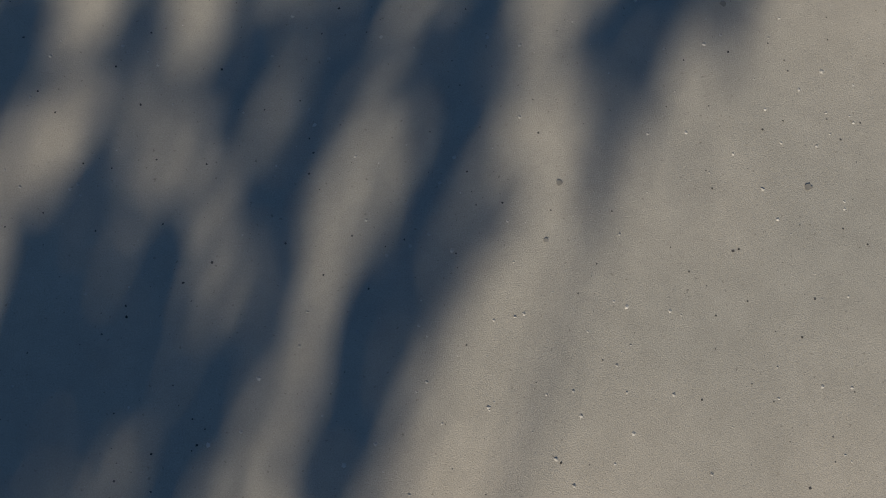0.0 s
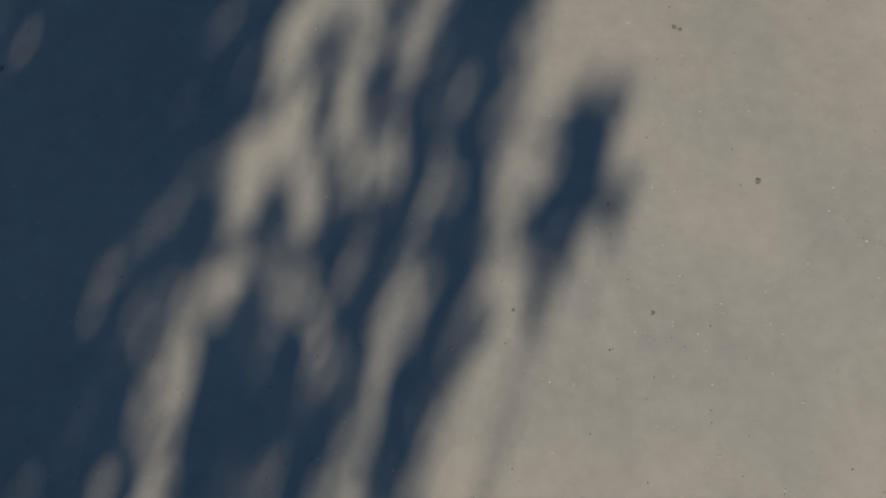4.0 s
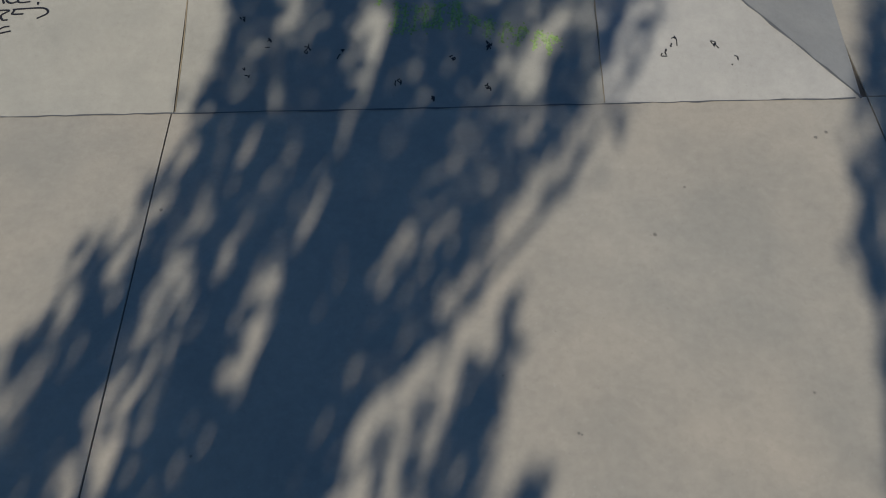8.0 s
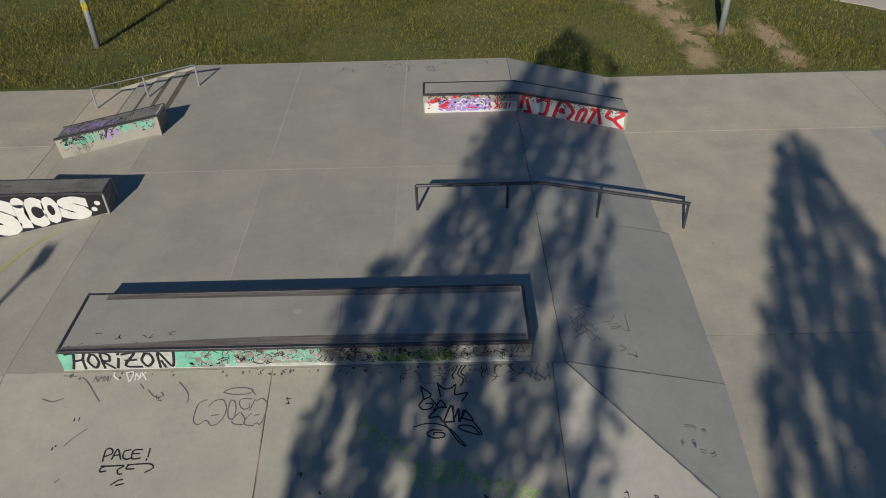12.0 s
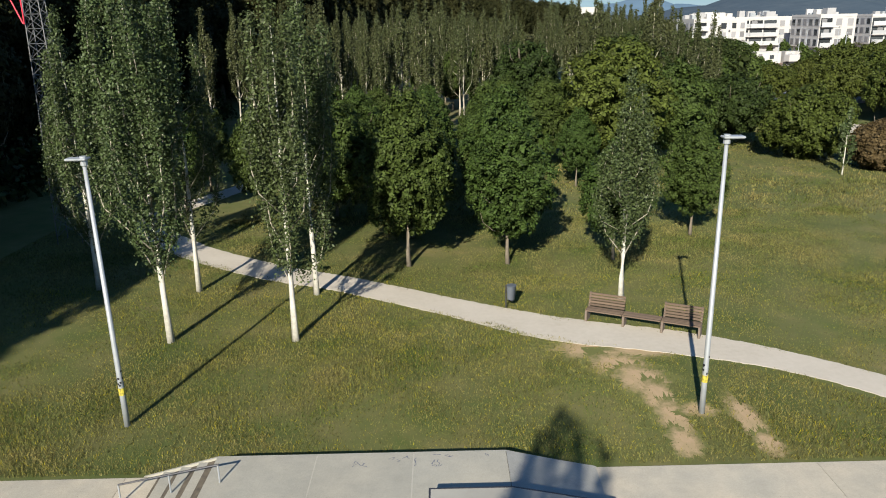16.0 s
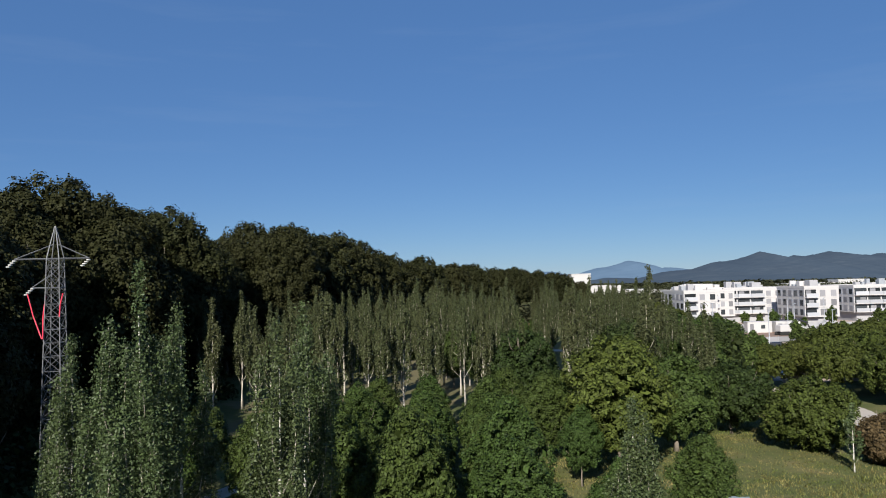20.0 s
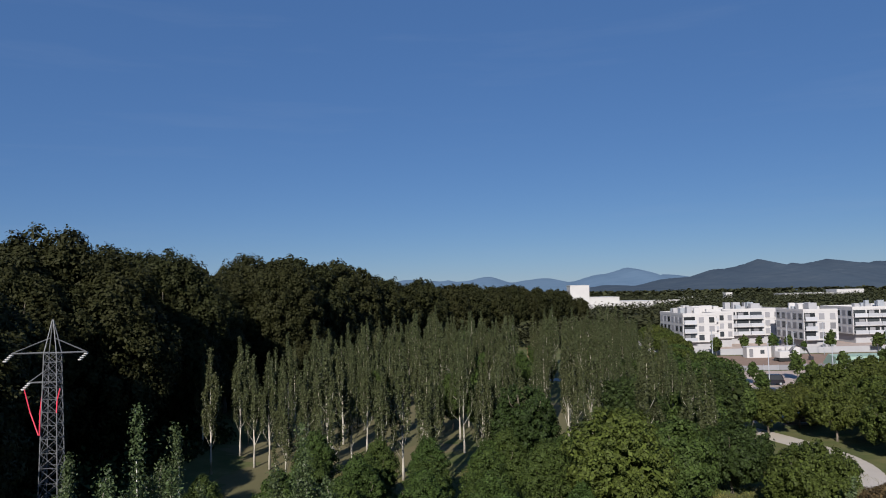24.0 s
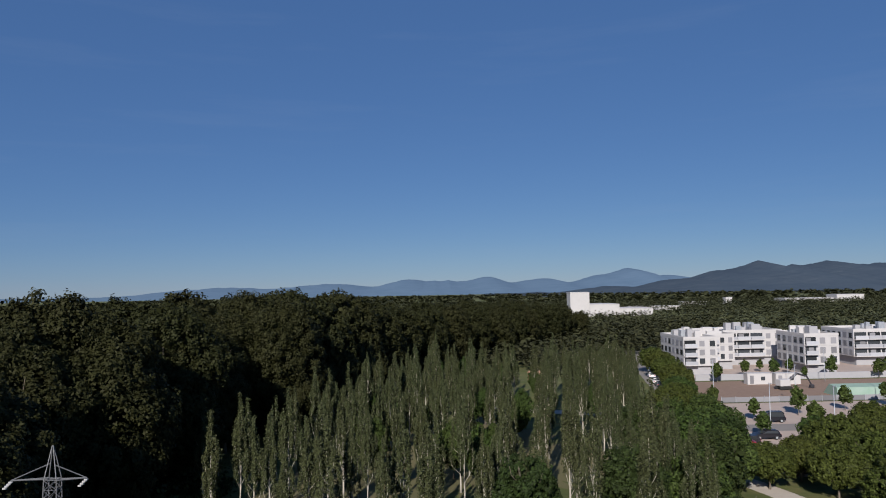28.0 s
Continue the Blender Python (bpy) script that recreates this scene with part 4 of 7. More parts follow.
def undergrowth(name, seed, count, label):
    """Dense dark bushes, added in place of deep shade, that close the wood below its crowns."""
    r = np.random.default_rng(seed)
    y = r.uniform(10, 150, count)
    # bulges out over grass that only lies in the wood's shade
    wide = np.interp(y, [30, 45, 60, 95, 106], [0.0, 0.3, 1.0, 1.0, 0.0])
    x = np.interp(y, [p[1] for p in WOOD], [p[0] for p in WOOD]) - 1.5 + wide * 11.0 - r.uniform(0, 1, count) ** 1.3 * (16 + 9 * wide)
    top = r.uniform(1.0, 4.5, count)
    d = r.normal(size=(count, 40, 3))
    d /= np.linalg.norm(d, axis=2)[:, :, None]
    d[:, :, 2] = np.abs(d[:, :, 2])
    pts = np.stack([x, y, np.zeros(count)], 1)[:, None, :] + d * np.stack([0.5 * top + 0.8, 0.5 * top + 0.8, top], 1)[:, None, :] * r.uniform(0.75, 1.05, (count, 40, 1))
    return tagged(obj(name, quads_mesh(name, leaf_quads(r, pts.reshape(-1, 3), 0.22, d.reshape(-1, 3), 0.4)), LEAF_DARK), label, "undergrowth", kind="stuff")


# added dark leaves stand in for the black shade below the trees
undergrowth("undergrowth", 19, 1500, "dark bushes added as deep shade under the wood's edge")

# broad street trees along the lane and the car park
limes = [make_tree("street_tree", 280 + i, "broad green street tree beside the car park", "round", 6.6, 1.7, 7.4, 360, 34, 0.12, 0.45, LEAF_LIME if i else LEAF_MAPLE, BARK_GREY, 0.16, 5, 1.8, "street trees") for i in range(3)]
for x, y, s in [(39.6, 88.8, 0.8), (45.3, 84, 0.95), (46.4, 75, 0.95), (51.5, 79, 1.05), (52, 87, 1.0), (47.6, 66, 0.95), (53, 71, 1.1), (56, 80, 1.0), (45.0, 92, 0.85), (57, 90, 1.0), (60, 98, 0.9), (50, 60, 1.0), (56, 63, 1.0), (33.5, 99, 0.9), (36, 106, 0.9), (60, 72, 1.0), (63, 84, 1.0), (66, 92, 0.9), (34, 116, 1.0), (39, 126, 1.0), (44, 136, 1.0), (48, 147, 1.0), (52, 158, 1.0), (55, 170, 1.05), (57, 182, 1.05), (59, 195, 1.05), (61, 208, 1.1), (51.8, 95.8, 1.1), (56.5, 97, 1.1), (63, 106.5, 1.0), (55, 107, 0.85), (70, 100, 1.1), (74, 106, 1.0)]:
    plant(limes, x, y, s)
saplings = [make_tree("car_park_tree", 290 + i, "small young tree in the paved car park", "egg", 4.2, 1.2, 2.4, 70, 22, 0.12, 0.26, LEAF_OLIVE, BARK_GREY, 0.06, 3, 0.8, "car park trees") for i in range(2)]
for x, y in [(52, 118), (62, 121), (72, 124), (82, 127), (92, 130), (57, 133), (67, 137), (78, 141), (89, 145), (100, 148), (56, 150), (60, 110), (74, 112), (86, 116), (98, 120), (70, 184), (82, 196), (90, 205), (96, 200), (102, 190), (88, 192), (94, 188), (112, 186), (118, 192)]:
    plant(saplings, x, y, rnd.uniform(0.8, 1.35))

# ---- apartment blocks ----
def block(name, x0, x1, y0, y1, h, seed, bays, label):
    """A white block of flats: storeys, windows with shutters, balconies, roof plant."""
    r = random.Random(seed)
    t = thing(name, label, "apartment building", "apartment buildings")
    part("wall", box((x0, y0, 2.6), (x1, y1, h), 0.02), WALL_WHITE, t)
    part("base_wall", box((x0 + 1.0, y0 + 0.9, -0.2), (x1 - 0.4, y1 - 0.5, 2.6)), WALL_GREY, t)
    par = bmesh.new()
    for lo, hi in (((x0 - 0.05, y0 - 0.05, h), (x1 + 0.05, y0 + 0.3, h + 0.7)), ((x0 - 0.05, y1 - 0.3, h), (x1 + 0.05, y1, h + 0.7)),
                   ((x0 - 0.05, y0 + 0.3, h), (x0 + 0.3, y1 - 0.3, h + 0.7)), ((x1 - 0.3, y0 + 0.3, h), (x1 + 0.05, y1 - 0.3, h + 0.7))):
        add_box(par, lo, hi)
    part("parapet", par, WALL_WHITE, t)
    part("roof", box((x0 + 0.3, y0 + 0.3, h), (x1 - 0.3, y1 - 0.3, h + 0.06)), ROOF, t)
    for k in range(12):
        cx, cy = r.uniform(x0 + 2, x1 - 3), r.uniform(y0 + 2, y1 - 2)
        w, d, hh = r.uniform(0.8, 3.0), r.uniform(0.8, 2.5), r.uniform(1.0, 2.4)
        part("roof_box", box((cx, cy, h + 0.06), (cx + w, cy + d, h + 0.06 + hh), 0.03), r.choice((WALL_WHITE, WALL_GREY, STEEL)), t)
    fl = (h - 2.6) / 3
    for s in range(3):
        z = 2.6 + fl * s
        # front: balconies on the first part, upright windows on the rest
        split = x0 + (x1 - x0) * bays
        n = max(1, round((split - x0) / 4.2))
        bw = (split - x0) / n
        for k in range(n):
            a = x0 + bw * k
            part("recess", box((a + 0.2, y0 - 0.02, z + 0.25), (a + bw - 0.2, y0 + 0.5, z + fl - 0.3)), GLASS_DARK, t)
            part("balcony_slab", box((a + 0.05, y0 - 1.1, z + 0.02), (a + bw - 0.05, y0 - 0.02, z + 0.22)), WALL_WHITE, t)
            part("balcony_front", box((a + 0.05, y0 - 1.1, z + 0.22), (a + bw - 0.05, y0 - 1.03, z + 1.2)), BALCONY, t)
            if r.random() < 0.6:
                q = a + 0.3 + r.random() * bw * 0.4
                part("blind", box((q, y0 - 0.1, z + 0.4), (q + bw * 0.4, y0 - 0.03, z + fl - 0.5)), SHUTTER, t)
        wn_ = max(1, round((x1 - split) / 2.9))
        ww = (x1 - split) / wn_
        for k in range(wn_):
            a = split + ww * (k + 0.28)
            w = part("window", box((a, y0 - 0.03, z + 0.42), (a + ww * 0.5, y0 + 0.1, z + fl - 0.45)), SHUTTER if r.random() < 0.75 else GLASS_DARK, t)
            part("sill", box((a - 0.06, y0 - 0.12, z + 0.34), (a + ww * 0.5 + 0.06, y0 - 0.001, z + 0.42)), WALL_WHITE, w)
        # left side: grey cladding bays with windows
        m_ = max(2, round((y1 - y0) / 3.2))
        sw = (y1 - y0) / m_
        for k in range(m_):
            a = y0 + sw * k
            part("side_panel", box((x0 - 0.04, a + 0.15, z + 0.3), (x0 + 0.05, a + sw - 0.15, z + fl - 0.3)), WALL_GREY if k % 2 else BALCONY, t)
            part("side_window", box((x0 - 0.07, a + sw * 0.26, z + 0.45), (x0 + 0.05, a + sw * 0.78, z + fl - 0.5)), GLASS_DARK if r.random() < 0.6 else SHUTTER, t)
        part("string_course", box((x0 - 0.08, y0 - 0.08, z - 0.1), (x1 + 0.02, y0 - 0.001, z + 0.06)), WALL_WHITE, t)
    return t


block("apartment_block", 67.3, 76.5, 200, 220.3, 9.7, 1, 0.38, "white four-storey apartment block with grey shutters")
block("apartment_block", 86.8, 104.6, 222, 240, 9.9, 2, 0.68, "long white apartment block with deep balconies")
block("apartment_block", 98.8, 108.1, 197, 213, 10.2, 3, 0.36, "white corner apartment block with narrow windows")
block("apartment_block", 122.4, 143.8, 215, 233, 10.0, 4, 0.75, "white apartment block with glazed balconies")
block("apartment_block", 76.6, 86.0, 212, 222, 9.6, 5, 0.5, "white rear wing of an apartment block")
# ---- distance ----
def hill_ridge(name, x0, x1, y, depth, base, peaks, mat, label, seed, n=700):
    """A long ridge whose height is a sum of smooth peaks (place, height, breadth)."""
    r = np.random.default_rng(seed)
    xs = np.linspace(x0, x1, n)
    top = (sum((ph_ * np.exp(-((xs - px_) / pw_) ** 2)) ** 4 for px_, ph_, pw_ in peaks) + base ** 4) ** 0.25
    for k in range(9):
        top += r.normal() * 2.2 / (k + 1) * np.sin(xs / (90 / (k + 1)) + r.uniform(0, 6))
    rough = np.convolve(r.normal(size=n + 4), np.ones(5) / 5, "valid")
    top += rough * 2.6 * np.clip(top / 60, 0.2, 1.2)
    rows = [(y - depth, 0.0), (y - depth * 0.75, 0.28), (y - depth * 0.5, 0.52), (y - depth * 0.25, 0.78), (y, 1.0), (y + depth * 0.5, 0.4)]
    verts, faces = [], []
    for j, (yy, f) in enumerate(rows):
        wob = r.normal(size=n).cumsum()
        wob = (wob - np.linspace(wob[0], wob[-1], n)) * 0.5
        for i in range(n):
            verts.append((xs[i], yy, max(-1.0, top[i] * f + (wob[i] * 0.5 if 0 < f < 1 else 0)) if f else -2.0))
    for j in range(len(rows) - 1):
        for i in range(n - 1):
            a = j * n + i
            faces.append((a, a + 1, a + n + 1, a + n))
    me = bpy.data.meshes.new(name)
    me.from_pydata(verts, [], faces)
    me.polygons.foreach_set("use_smooth", [True] * len(faces))
    return tagged(obj(name, me, mat), label, "hills", kind="structure")


# the ridges get their blue haze from the material colour
hill_ridge("hills_far", -3200, 3600, 3900, 900, 12, [(-1100, 52, 420), (-560, 62, 380), (-130, 76, 210), (70, 66, 260), (275, 84, 160), (560, 70, 240), (1040, 118, 165), (880, 84, 190), (1250, 78, 150), (2400, 90, 700)], HILL_FAR, "far mountain ridge with blue haze in its colour", 11)
hill_ridge("hills_near", 200, 3400, 2600, 800, 6, [(640, 24, 160), (860, 46, 150), (1010, 72, 130), (1152, 99, 75), (1090, 78, 110), (1260, 86, 130), (1400, 98, 150), (1620, 92, 260), (2100, 90, 400)], HILL_NEAR, "wooded hills behind the town with bluish haze in their colour", 12)

# woods of the plain, far off
def far_woods(name, seed, count, x0, x1, y0, y1, mat, label, size=2.2):
    r = np.random.default_rng(seed)
    cx, cy = r.uniform(x0, x1, count), r.uniform(y0, y1, count)
    keep = (np.abs(cx) < cy * 0.8) & ~((cx > 55) & (cx < 160) & (cy < 260)) & ~((cx > 80) & (cx < 190) & (cy > 560) & (cy < 660))
    cx, cy = cx[keep], cy[keep]
    hh = r.uniform(3.5, 8.5, len(cx))
    per = 26
    off = r.normal(size=(len(cx), per, 3)) * np.array([2.6, 2.6, 1.0])
    pts = np.stack([cx, cy, hh * 0.55], 1)[:, None, :] + off * np.array([1, 1, 1.0]) * (hh / 6)[:, None, None]
    pts[:, :, 2] = np.abs(pts[:, :, 2])
    pts = pts.reshape(-1, 3)
    return tagged(obj(name, quads_mesh(name, leaf_quads(r, pts, size, None, 1.4, loose=0.42)), mat), label, "woods", kind="stuff")


# these woods take their haze from the greyer leaf colour
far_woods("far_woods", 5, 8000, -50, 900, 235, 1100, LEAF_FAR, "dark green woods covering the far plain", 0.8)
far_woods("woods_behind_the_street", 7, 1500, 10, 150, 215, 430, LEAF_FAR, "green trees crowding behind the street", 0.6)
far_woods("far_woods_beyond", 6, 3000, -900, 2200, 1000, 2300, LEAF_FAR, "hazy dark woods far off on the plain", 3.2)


def hall(x0, x1, y0, y1, h, label):
    t = thing("factory_hall", label, "factory", "white factory halls")
    part("wall", box((x0, y0, 0), (x1, y1, h), 0.05), WALL_WHITE, t)
    part("roof", box((x0 - 0.2, y0 - 0.2, h), (x1 + 0.2, y1 + 0.2, h + 0.5)), WALL_WHITE, t)
    return t


hall(110.5, 126.2, 600, 616, 19.5, "tall white factory tower with a small red sign")
hall(126.3, 150.6, 600, 640, 9.4, "white factory hall beside its tower")
hall(150.7, 178.5, 602, 640, 5.6, "long low white factory hall")
hall(357, 365, 900, 910, 7.6, "small white building far on the plain")
hall(430, 490, 900, 930, 5.0, "long pale warehouse far on the plain")
hall(497, 531, 905, 930, 8.5, "cream warehouse far on the plain")
hall(298, 326, 880, 900, 3.5, "grey-white shed far on the plain")
hall(190, 240, 720, 740, 3.6, "long pale shed far on the plain")

# ---- car park, lane and street ----
ribbon("lane", [(36.5, 98), (38.4, 92), (40.0, 86), (41.2, 80), (41.2, 74), (39.6, 68), (38.2, 60), (37, 46)], [3.4, 3.4, 3.4, 3.4, 3.4, 3.4, 3.4, 3.4], -0.004, PATH_MAT, "pale unpaved lane beside the meadow", "road")
ribbon("street", [(44, 96), (47, 120), (51, 145), (55, 170), (60, 200), (66, 232), (76, 280)], [9, 9, 9, 9, 9, 9, 9], 0.0, ASPHALT, "grey asphalt street with parked cars", "road")
me = bpy.data.meshes.new("car_park")
me.from_pydata([(44, 94, 0.01), (150, 94, 0.01), (150, 152, 0.01), (58, 152, 0.01)], [], [(0, 1, 2, 3)])
tagged(obj("car_park", me, PAVING), "pinkish paved car park with trees", "car park", kind="structure")
me = bpy.data.meshes.new("forecourt")
me.from_pydata([(62, 188.4, 0.02), (160, 188.4, 0.02), (160, 240, 0.02), (72, 240, 0.02)], [], [(0, 1, 2, 3)])
tagged(obj("forecourt", me, PAVING), "paved forecourt before the apartment blocks", "pavement", kind="structure")
for k in range(2):
    me = bpy.data.meshes.new("parking_row")
    ya = 101 + 22 * k
    me.from_pydata([(47 + 5 * k, ya, 0.02), (140, ya, 0.02), (140, ya + 6, 0.02), (48 + 5 * k, ya + 6, 0.02)], [], [(0, 1, 2, 3)])
    tagged(obj("parking_row", me, ASPHALT), "dark asphalt driving lane of the car park", "road", kind="structure")


def car(colour, label, x, y, rot, kind="hatch"):
    """A parked car: body, glasshouse, windows, wheels and lights."""
    paint = material("car_paint", colour, 0.25, 0.2, spec=0.6)
    t = thing("car", label, "car", "parked cars", m=pose(x, y, 0.02, 0, 0, rot))
    L, H = (4.3, 1.45) if kind == "hatch" else (4.9, 1.9)
    hx = L / 2
    hood = 0.95 if kind == "hatch" else 1.15
    lower = [(-hx, 0.35), (-hx, 0.8), (-hx + 0.1, 0.92), (hx - 1.0, hood - 0.02), (hx - 0.12, hood - 0.18), (hx, 0.6), (hx, 0.32)]
    b = prism(lower, -0.86, 0.86, "y")
    bmesh.ops.bevel(b, geom=list(b.edges), offset=0.05, segments=2, affect="EDGES")
    part("body", b, paint, t, smooth=False)
    back = -hx + 0.15 if kind == "hatch" else -hx + 0.08
    cab = [(back, 0.9), (back + 0.35, H), (hx - 2.1, H), (hx - 1.15, 0.9)]
    b = prism(cab, -0.72, 0.72, "y")
    bmesh.ops.bevel(b, geom=list(b.edges), offset=0.06, segments=2, affect="EDGES")
    part("roof", b, paint, t)
    glass = [(back + 0.22, 0.98), (back + 0.5, H - 0.1), (hx - 2.15, H - 0.1), (hx - 1.42, 0.98)]
    part("side_windows", prism(glass, -0.735, 0.735, "y"), GLASS_DARK, t)
    part("windscreen", prism([(hx - 1.22, 0.99), (hx - 2.05, H - 0.09), (hx - 2.02, H - 0.07), (hx - 1.15, 0.99)], -0.62, 0.62, "y"), GLASS_DARK, t)
    part("rear_window", prism([(back + 0.03, 1.0), (back + 0.28, H - 0.12), (back + 0.25, H - 0.1), (back - 0.005, 1.0)], -0.6, 0.6, "y"), GLASS_DARK, t)
    for sx in (-hx + 0.8, hx - 0.85):
        for sy in (-0.8, 0.8):
            w = part("wheel", tube([(sx, sy - 0.1, 0.32), (sx, sy + 0.1, 0.32)], 0.32, 14), TYRE, t)
            part("rim", tube([(sx, sy - 0.11, 0.32), (sx, sy + 0.11, 0.32)], 0.19, 10), STEEL, w)
    for sy in (-0.6, 0.6):
        part("headlight", box((hx - 0.16, sy - 0.18, 0.66), (hx + 0.005, sy + 0.18, 0.78)), STEEL, t)
        part("tail_light", box((-hx - 0.01, sy - 0.14, 0.72), (-hx + 0.1, sy + 0.14, 0.88)), CAR_RED, t)
    return t


CAR_RED = material("tail_light_red", (0.35, 0.02, 0.02), 0.3)
WHITE, BLACK, SILVER, RED, BLUE, GREY = (0.75, 0.75, 0.75), (0.02, 0.02, 0.025), (0.45, 0.46, 0.48), (0.4, 0.02, 0.03), (0.04, 0.06, 0.16), (0.16, 0.17, 0.18)
for c, lab, x, y, rot, kind in [
        (BLACK, "black van parked in the car park", 59.0, 131, 178, "van"), (BLACK, "black estate car parked in the car park", 51.9, 117, 178, "hatch"),
        (BLACK, "black car parked under the street trees", 47.2, 113.5, 160, "hatch"), (RED, "red hatchback parked under the street trees", 45.0, 108.8, 170, "hatch"),
        (SILVER, "silver hatchback parked on the paving", 70.5, 119.5, 2, "hatch"), (SILVER, "silver car parked beside the lane", 47.5, 98.0, 200, "hatch"),
        (BLUE, "dark blue car parked beside the lane", 49.8, 102.5, 200, "hatch"), (WHITE, "white car parked beside the lane", 45.0, 103.6, 190, "hatch"),
        (BLACK, "black car parked beside the lane", 46.4, 94.8, 150, "hatch"), (BLUE, "dark blue car in the shade of trees", 50.5, 66.0, 80, "hatch"),
        (GREY, "grey car in the shade of trees", 53.5, 75.5, 80, "hatch"),
        (WHITE, "white van parked along the street", 54.6, 166, 82, "van"), (SILVER, "silver car parked along the street", 55.0, 173, 82, "hatch"),
        (GREY, "grey car parked along the street", 54.0, 179, 82, "hatch"), (WHITE, "white car parked along the street", 54.9, 185, 82, "hatch"),
        (WHITE, "white car parked along the street", 57.4, 197, 80, "hatch"), (SILVER, "silver car parked along the street", 60.5, 207, 80, "hatch"),
        (GREY, "grey car parked on the paving", 88.0, 140, 0, "hatch"), (WHITE, "white van parked on the paving", 104, 146, 4, "van")]:
    car(c, lab, x, y, rot, kind)

# ---- building site ----
def container(x, y, rot):
    t = thing("site_cabin", "white site cabin beside the building site", "cabin", "site cabins", m=pose(x, y, 0, 0, 0, rot))
    part("body", box((-3, -1.2, 0.0), (3, 1.2, 2.6), 0.04), WALL_WHITE, t)
    part("roof", box((-3.05, -1.25, 2.6), (3.05, 1.25, 2.72)), WALL_WHITE, t)
    part("door", box((-2.4, -1.24, 0.2), (-1.5, -1.19, 2.2)), SHUTTER, t)
    part("window", box((0.3, -1.24, 1.0), (1.3, -1.19, 1.9)), GLASS_DARK, t)
    return t


EARTH_RED = material("red_earth", (0.26, 0.18, 0.13), 0.95, second=(0.20, 0.13, 0.09), scale=0.8, amount=0.7, bump=0.5, bump_scale=6)
GREEN_MESH = material("green_debris_net", (0.22, 0.33, 0.26), 0.9, second=(0.30, 0.38, 0.33), scale=0.5, amount=0.7)
container(78.6, 180.4, 0), container(85.2, 179.6, 0)
site = tagged(part("site_ground", prism([(58, 154), (150, 154), (150, 186), (62, 186)], -0.05, 0.03), EARTH_RED), "reddish bare earth of the building site", "ground", kind="structure")
fence = thing("site_fence", "long low grey fence round the building site", "fence")
for k in range(30):
    part("panel", box((59 + 3 * k, 153.0, 0.05), (61.9 + 3 * k, 153.06, 1.1)), SHUTTER, fence)
    part("post", box((58.92 + 3 * k, 152.98, 0), (58.99 + 3 * k, 153.08, 1.3)), STEEL, fence)
net = thing("debris_net", "pale green netting over a mound of earth", "netting")
part("net", prism([(0, 0.03), (0.4, 1.9), (3.5, 2.3), (6, 0.03)], 86, 112, "x"), GREEN_MESH, net, m=pose(0, 158, 0))
wall = tagged(part("retaining_wall", box((66, 188, 0), (150, 188.3, 1.6), 0.02), WALL_GREY), "low grey concrete wall before the blocks", "wall", kind="structure")
dig = thing("excavator", "dark excavator with a raised boom on the site", "excavator", m=pose(80, 170, 0, 0, 0, 10))
for y in (-1.2, 0.65):
    part("track", box((-1.6, y, 0), (1.6, y + 0.55, 0.8), 0.2), TYRE, dig)
part("undercarriage", box((-1.1, -0.65, 0.3), (1.1, 0.65, 0.85), 0.05), TYRE, dig)
part("cab", box((-1.4, -1.0, 0.85), (1.2, 1.0, 2.4), 0.1), WALL_WHITE, dig)
part("boom", tube([(1.0, 0, 1.6), (3.4, 0, 3.6), (6.0, 0, 2.8)], [0.3, 0.28, 0.2], 6), STEEL_DARK, dig)
part("arm", tube([(6.0, 0, 2.9), (7.2, 0, 0.9)], [0.2, 0.14], 6), STEEL_DARK, dig)
part("bucket", box((6.9, -0.5, 0.1), (7.7, 0.5, 0.9), 0.1), STEEL_DARK, dig)
for x, y, h in ((66.2, 104, 8), (55, 122, 8), (63, 117, 8), (72, 148, 8), (92, 150, 8), (84, 176, 8), (96, 182, 8), (60, 160, 8)):
    street_lamp(x, y, h, rnd.choice((0, 180)))

# ---- hut, boulder and lane beyond the plantation ----
HUT = material("orange_plaster", (0.36, 0.22, 0.15), 0.9, second=(0.34, 0.17, 0.10), scale=1.5, amount=0.6)
hut = thing("small_hut", "small hut with orange plaster walls among the poplars", "hut", m=pose(26.0, 194, 0, 0, 0, 12))
part("wall", box((-1.7, -1.3, 0.0), (1.7, 1.3, 2.2), 0.02), HUT, hut)
part("roof", prism([(-1.6, 2.2), (1.6, 2.2), (0.0, 2.8)], -1.9, 1.9, "x"), HUT, hut)
part("door", box((-0.5, -1.35, 0.0), (0.5, -1.29, 1.9)), SHUTTER, hut)
boulder = bmesh.new()
bmesh.ops.create_icosphere(boulder, subdivisions=3, radius=0.7)
for v in boulder.verts:
    v.co *= 1 + 0.16 * noise.noise(v.co * 1.7)
    v.co.z = max(v.co.z * 0.85 + 0.42, -0.05)
tagged(part("boulder", boulder, PATH_MAT, smooth=True, m=pose(-12.3, 84, 0)), "pale rounded boulder on the dry grass", "boulder")
ribbon("park_lane", [(2, 163), (12, 153), (24, 146), (36, 142), (49, 140)], [4, 4, 4, 4, 4], -0.003, PATH_MAT, "pale lane behind the poplar plantation", "road")

# ---- pylon ----
def strut(bm, a, b, r=0.03):
    add_tube(bm, [a, b], r, 4)


pylon = thing("power_pylon", "grey steel lattice power pylon before the wood", "pylon", m=pose(-19.75, 38.3, 0, 0, 0, 4))
H_PY = 17.0


def half(z):
    return 0.64 - (0.64 - 0.31) * min(z, 15.3) / 15.3 if z <= 15.3 else 0.31 * (H_PY - z) / (H_PY - 15.3) + 0.02


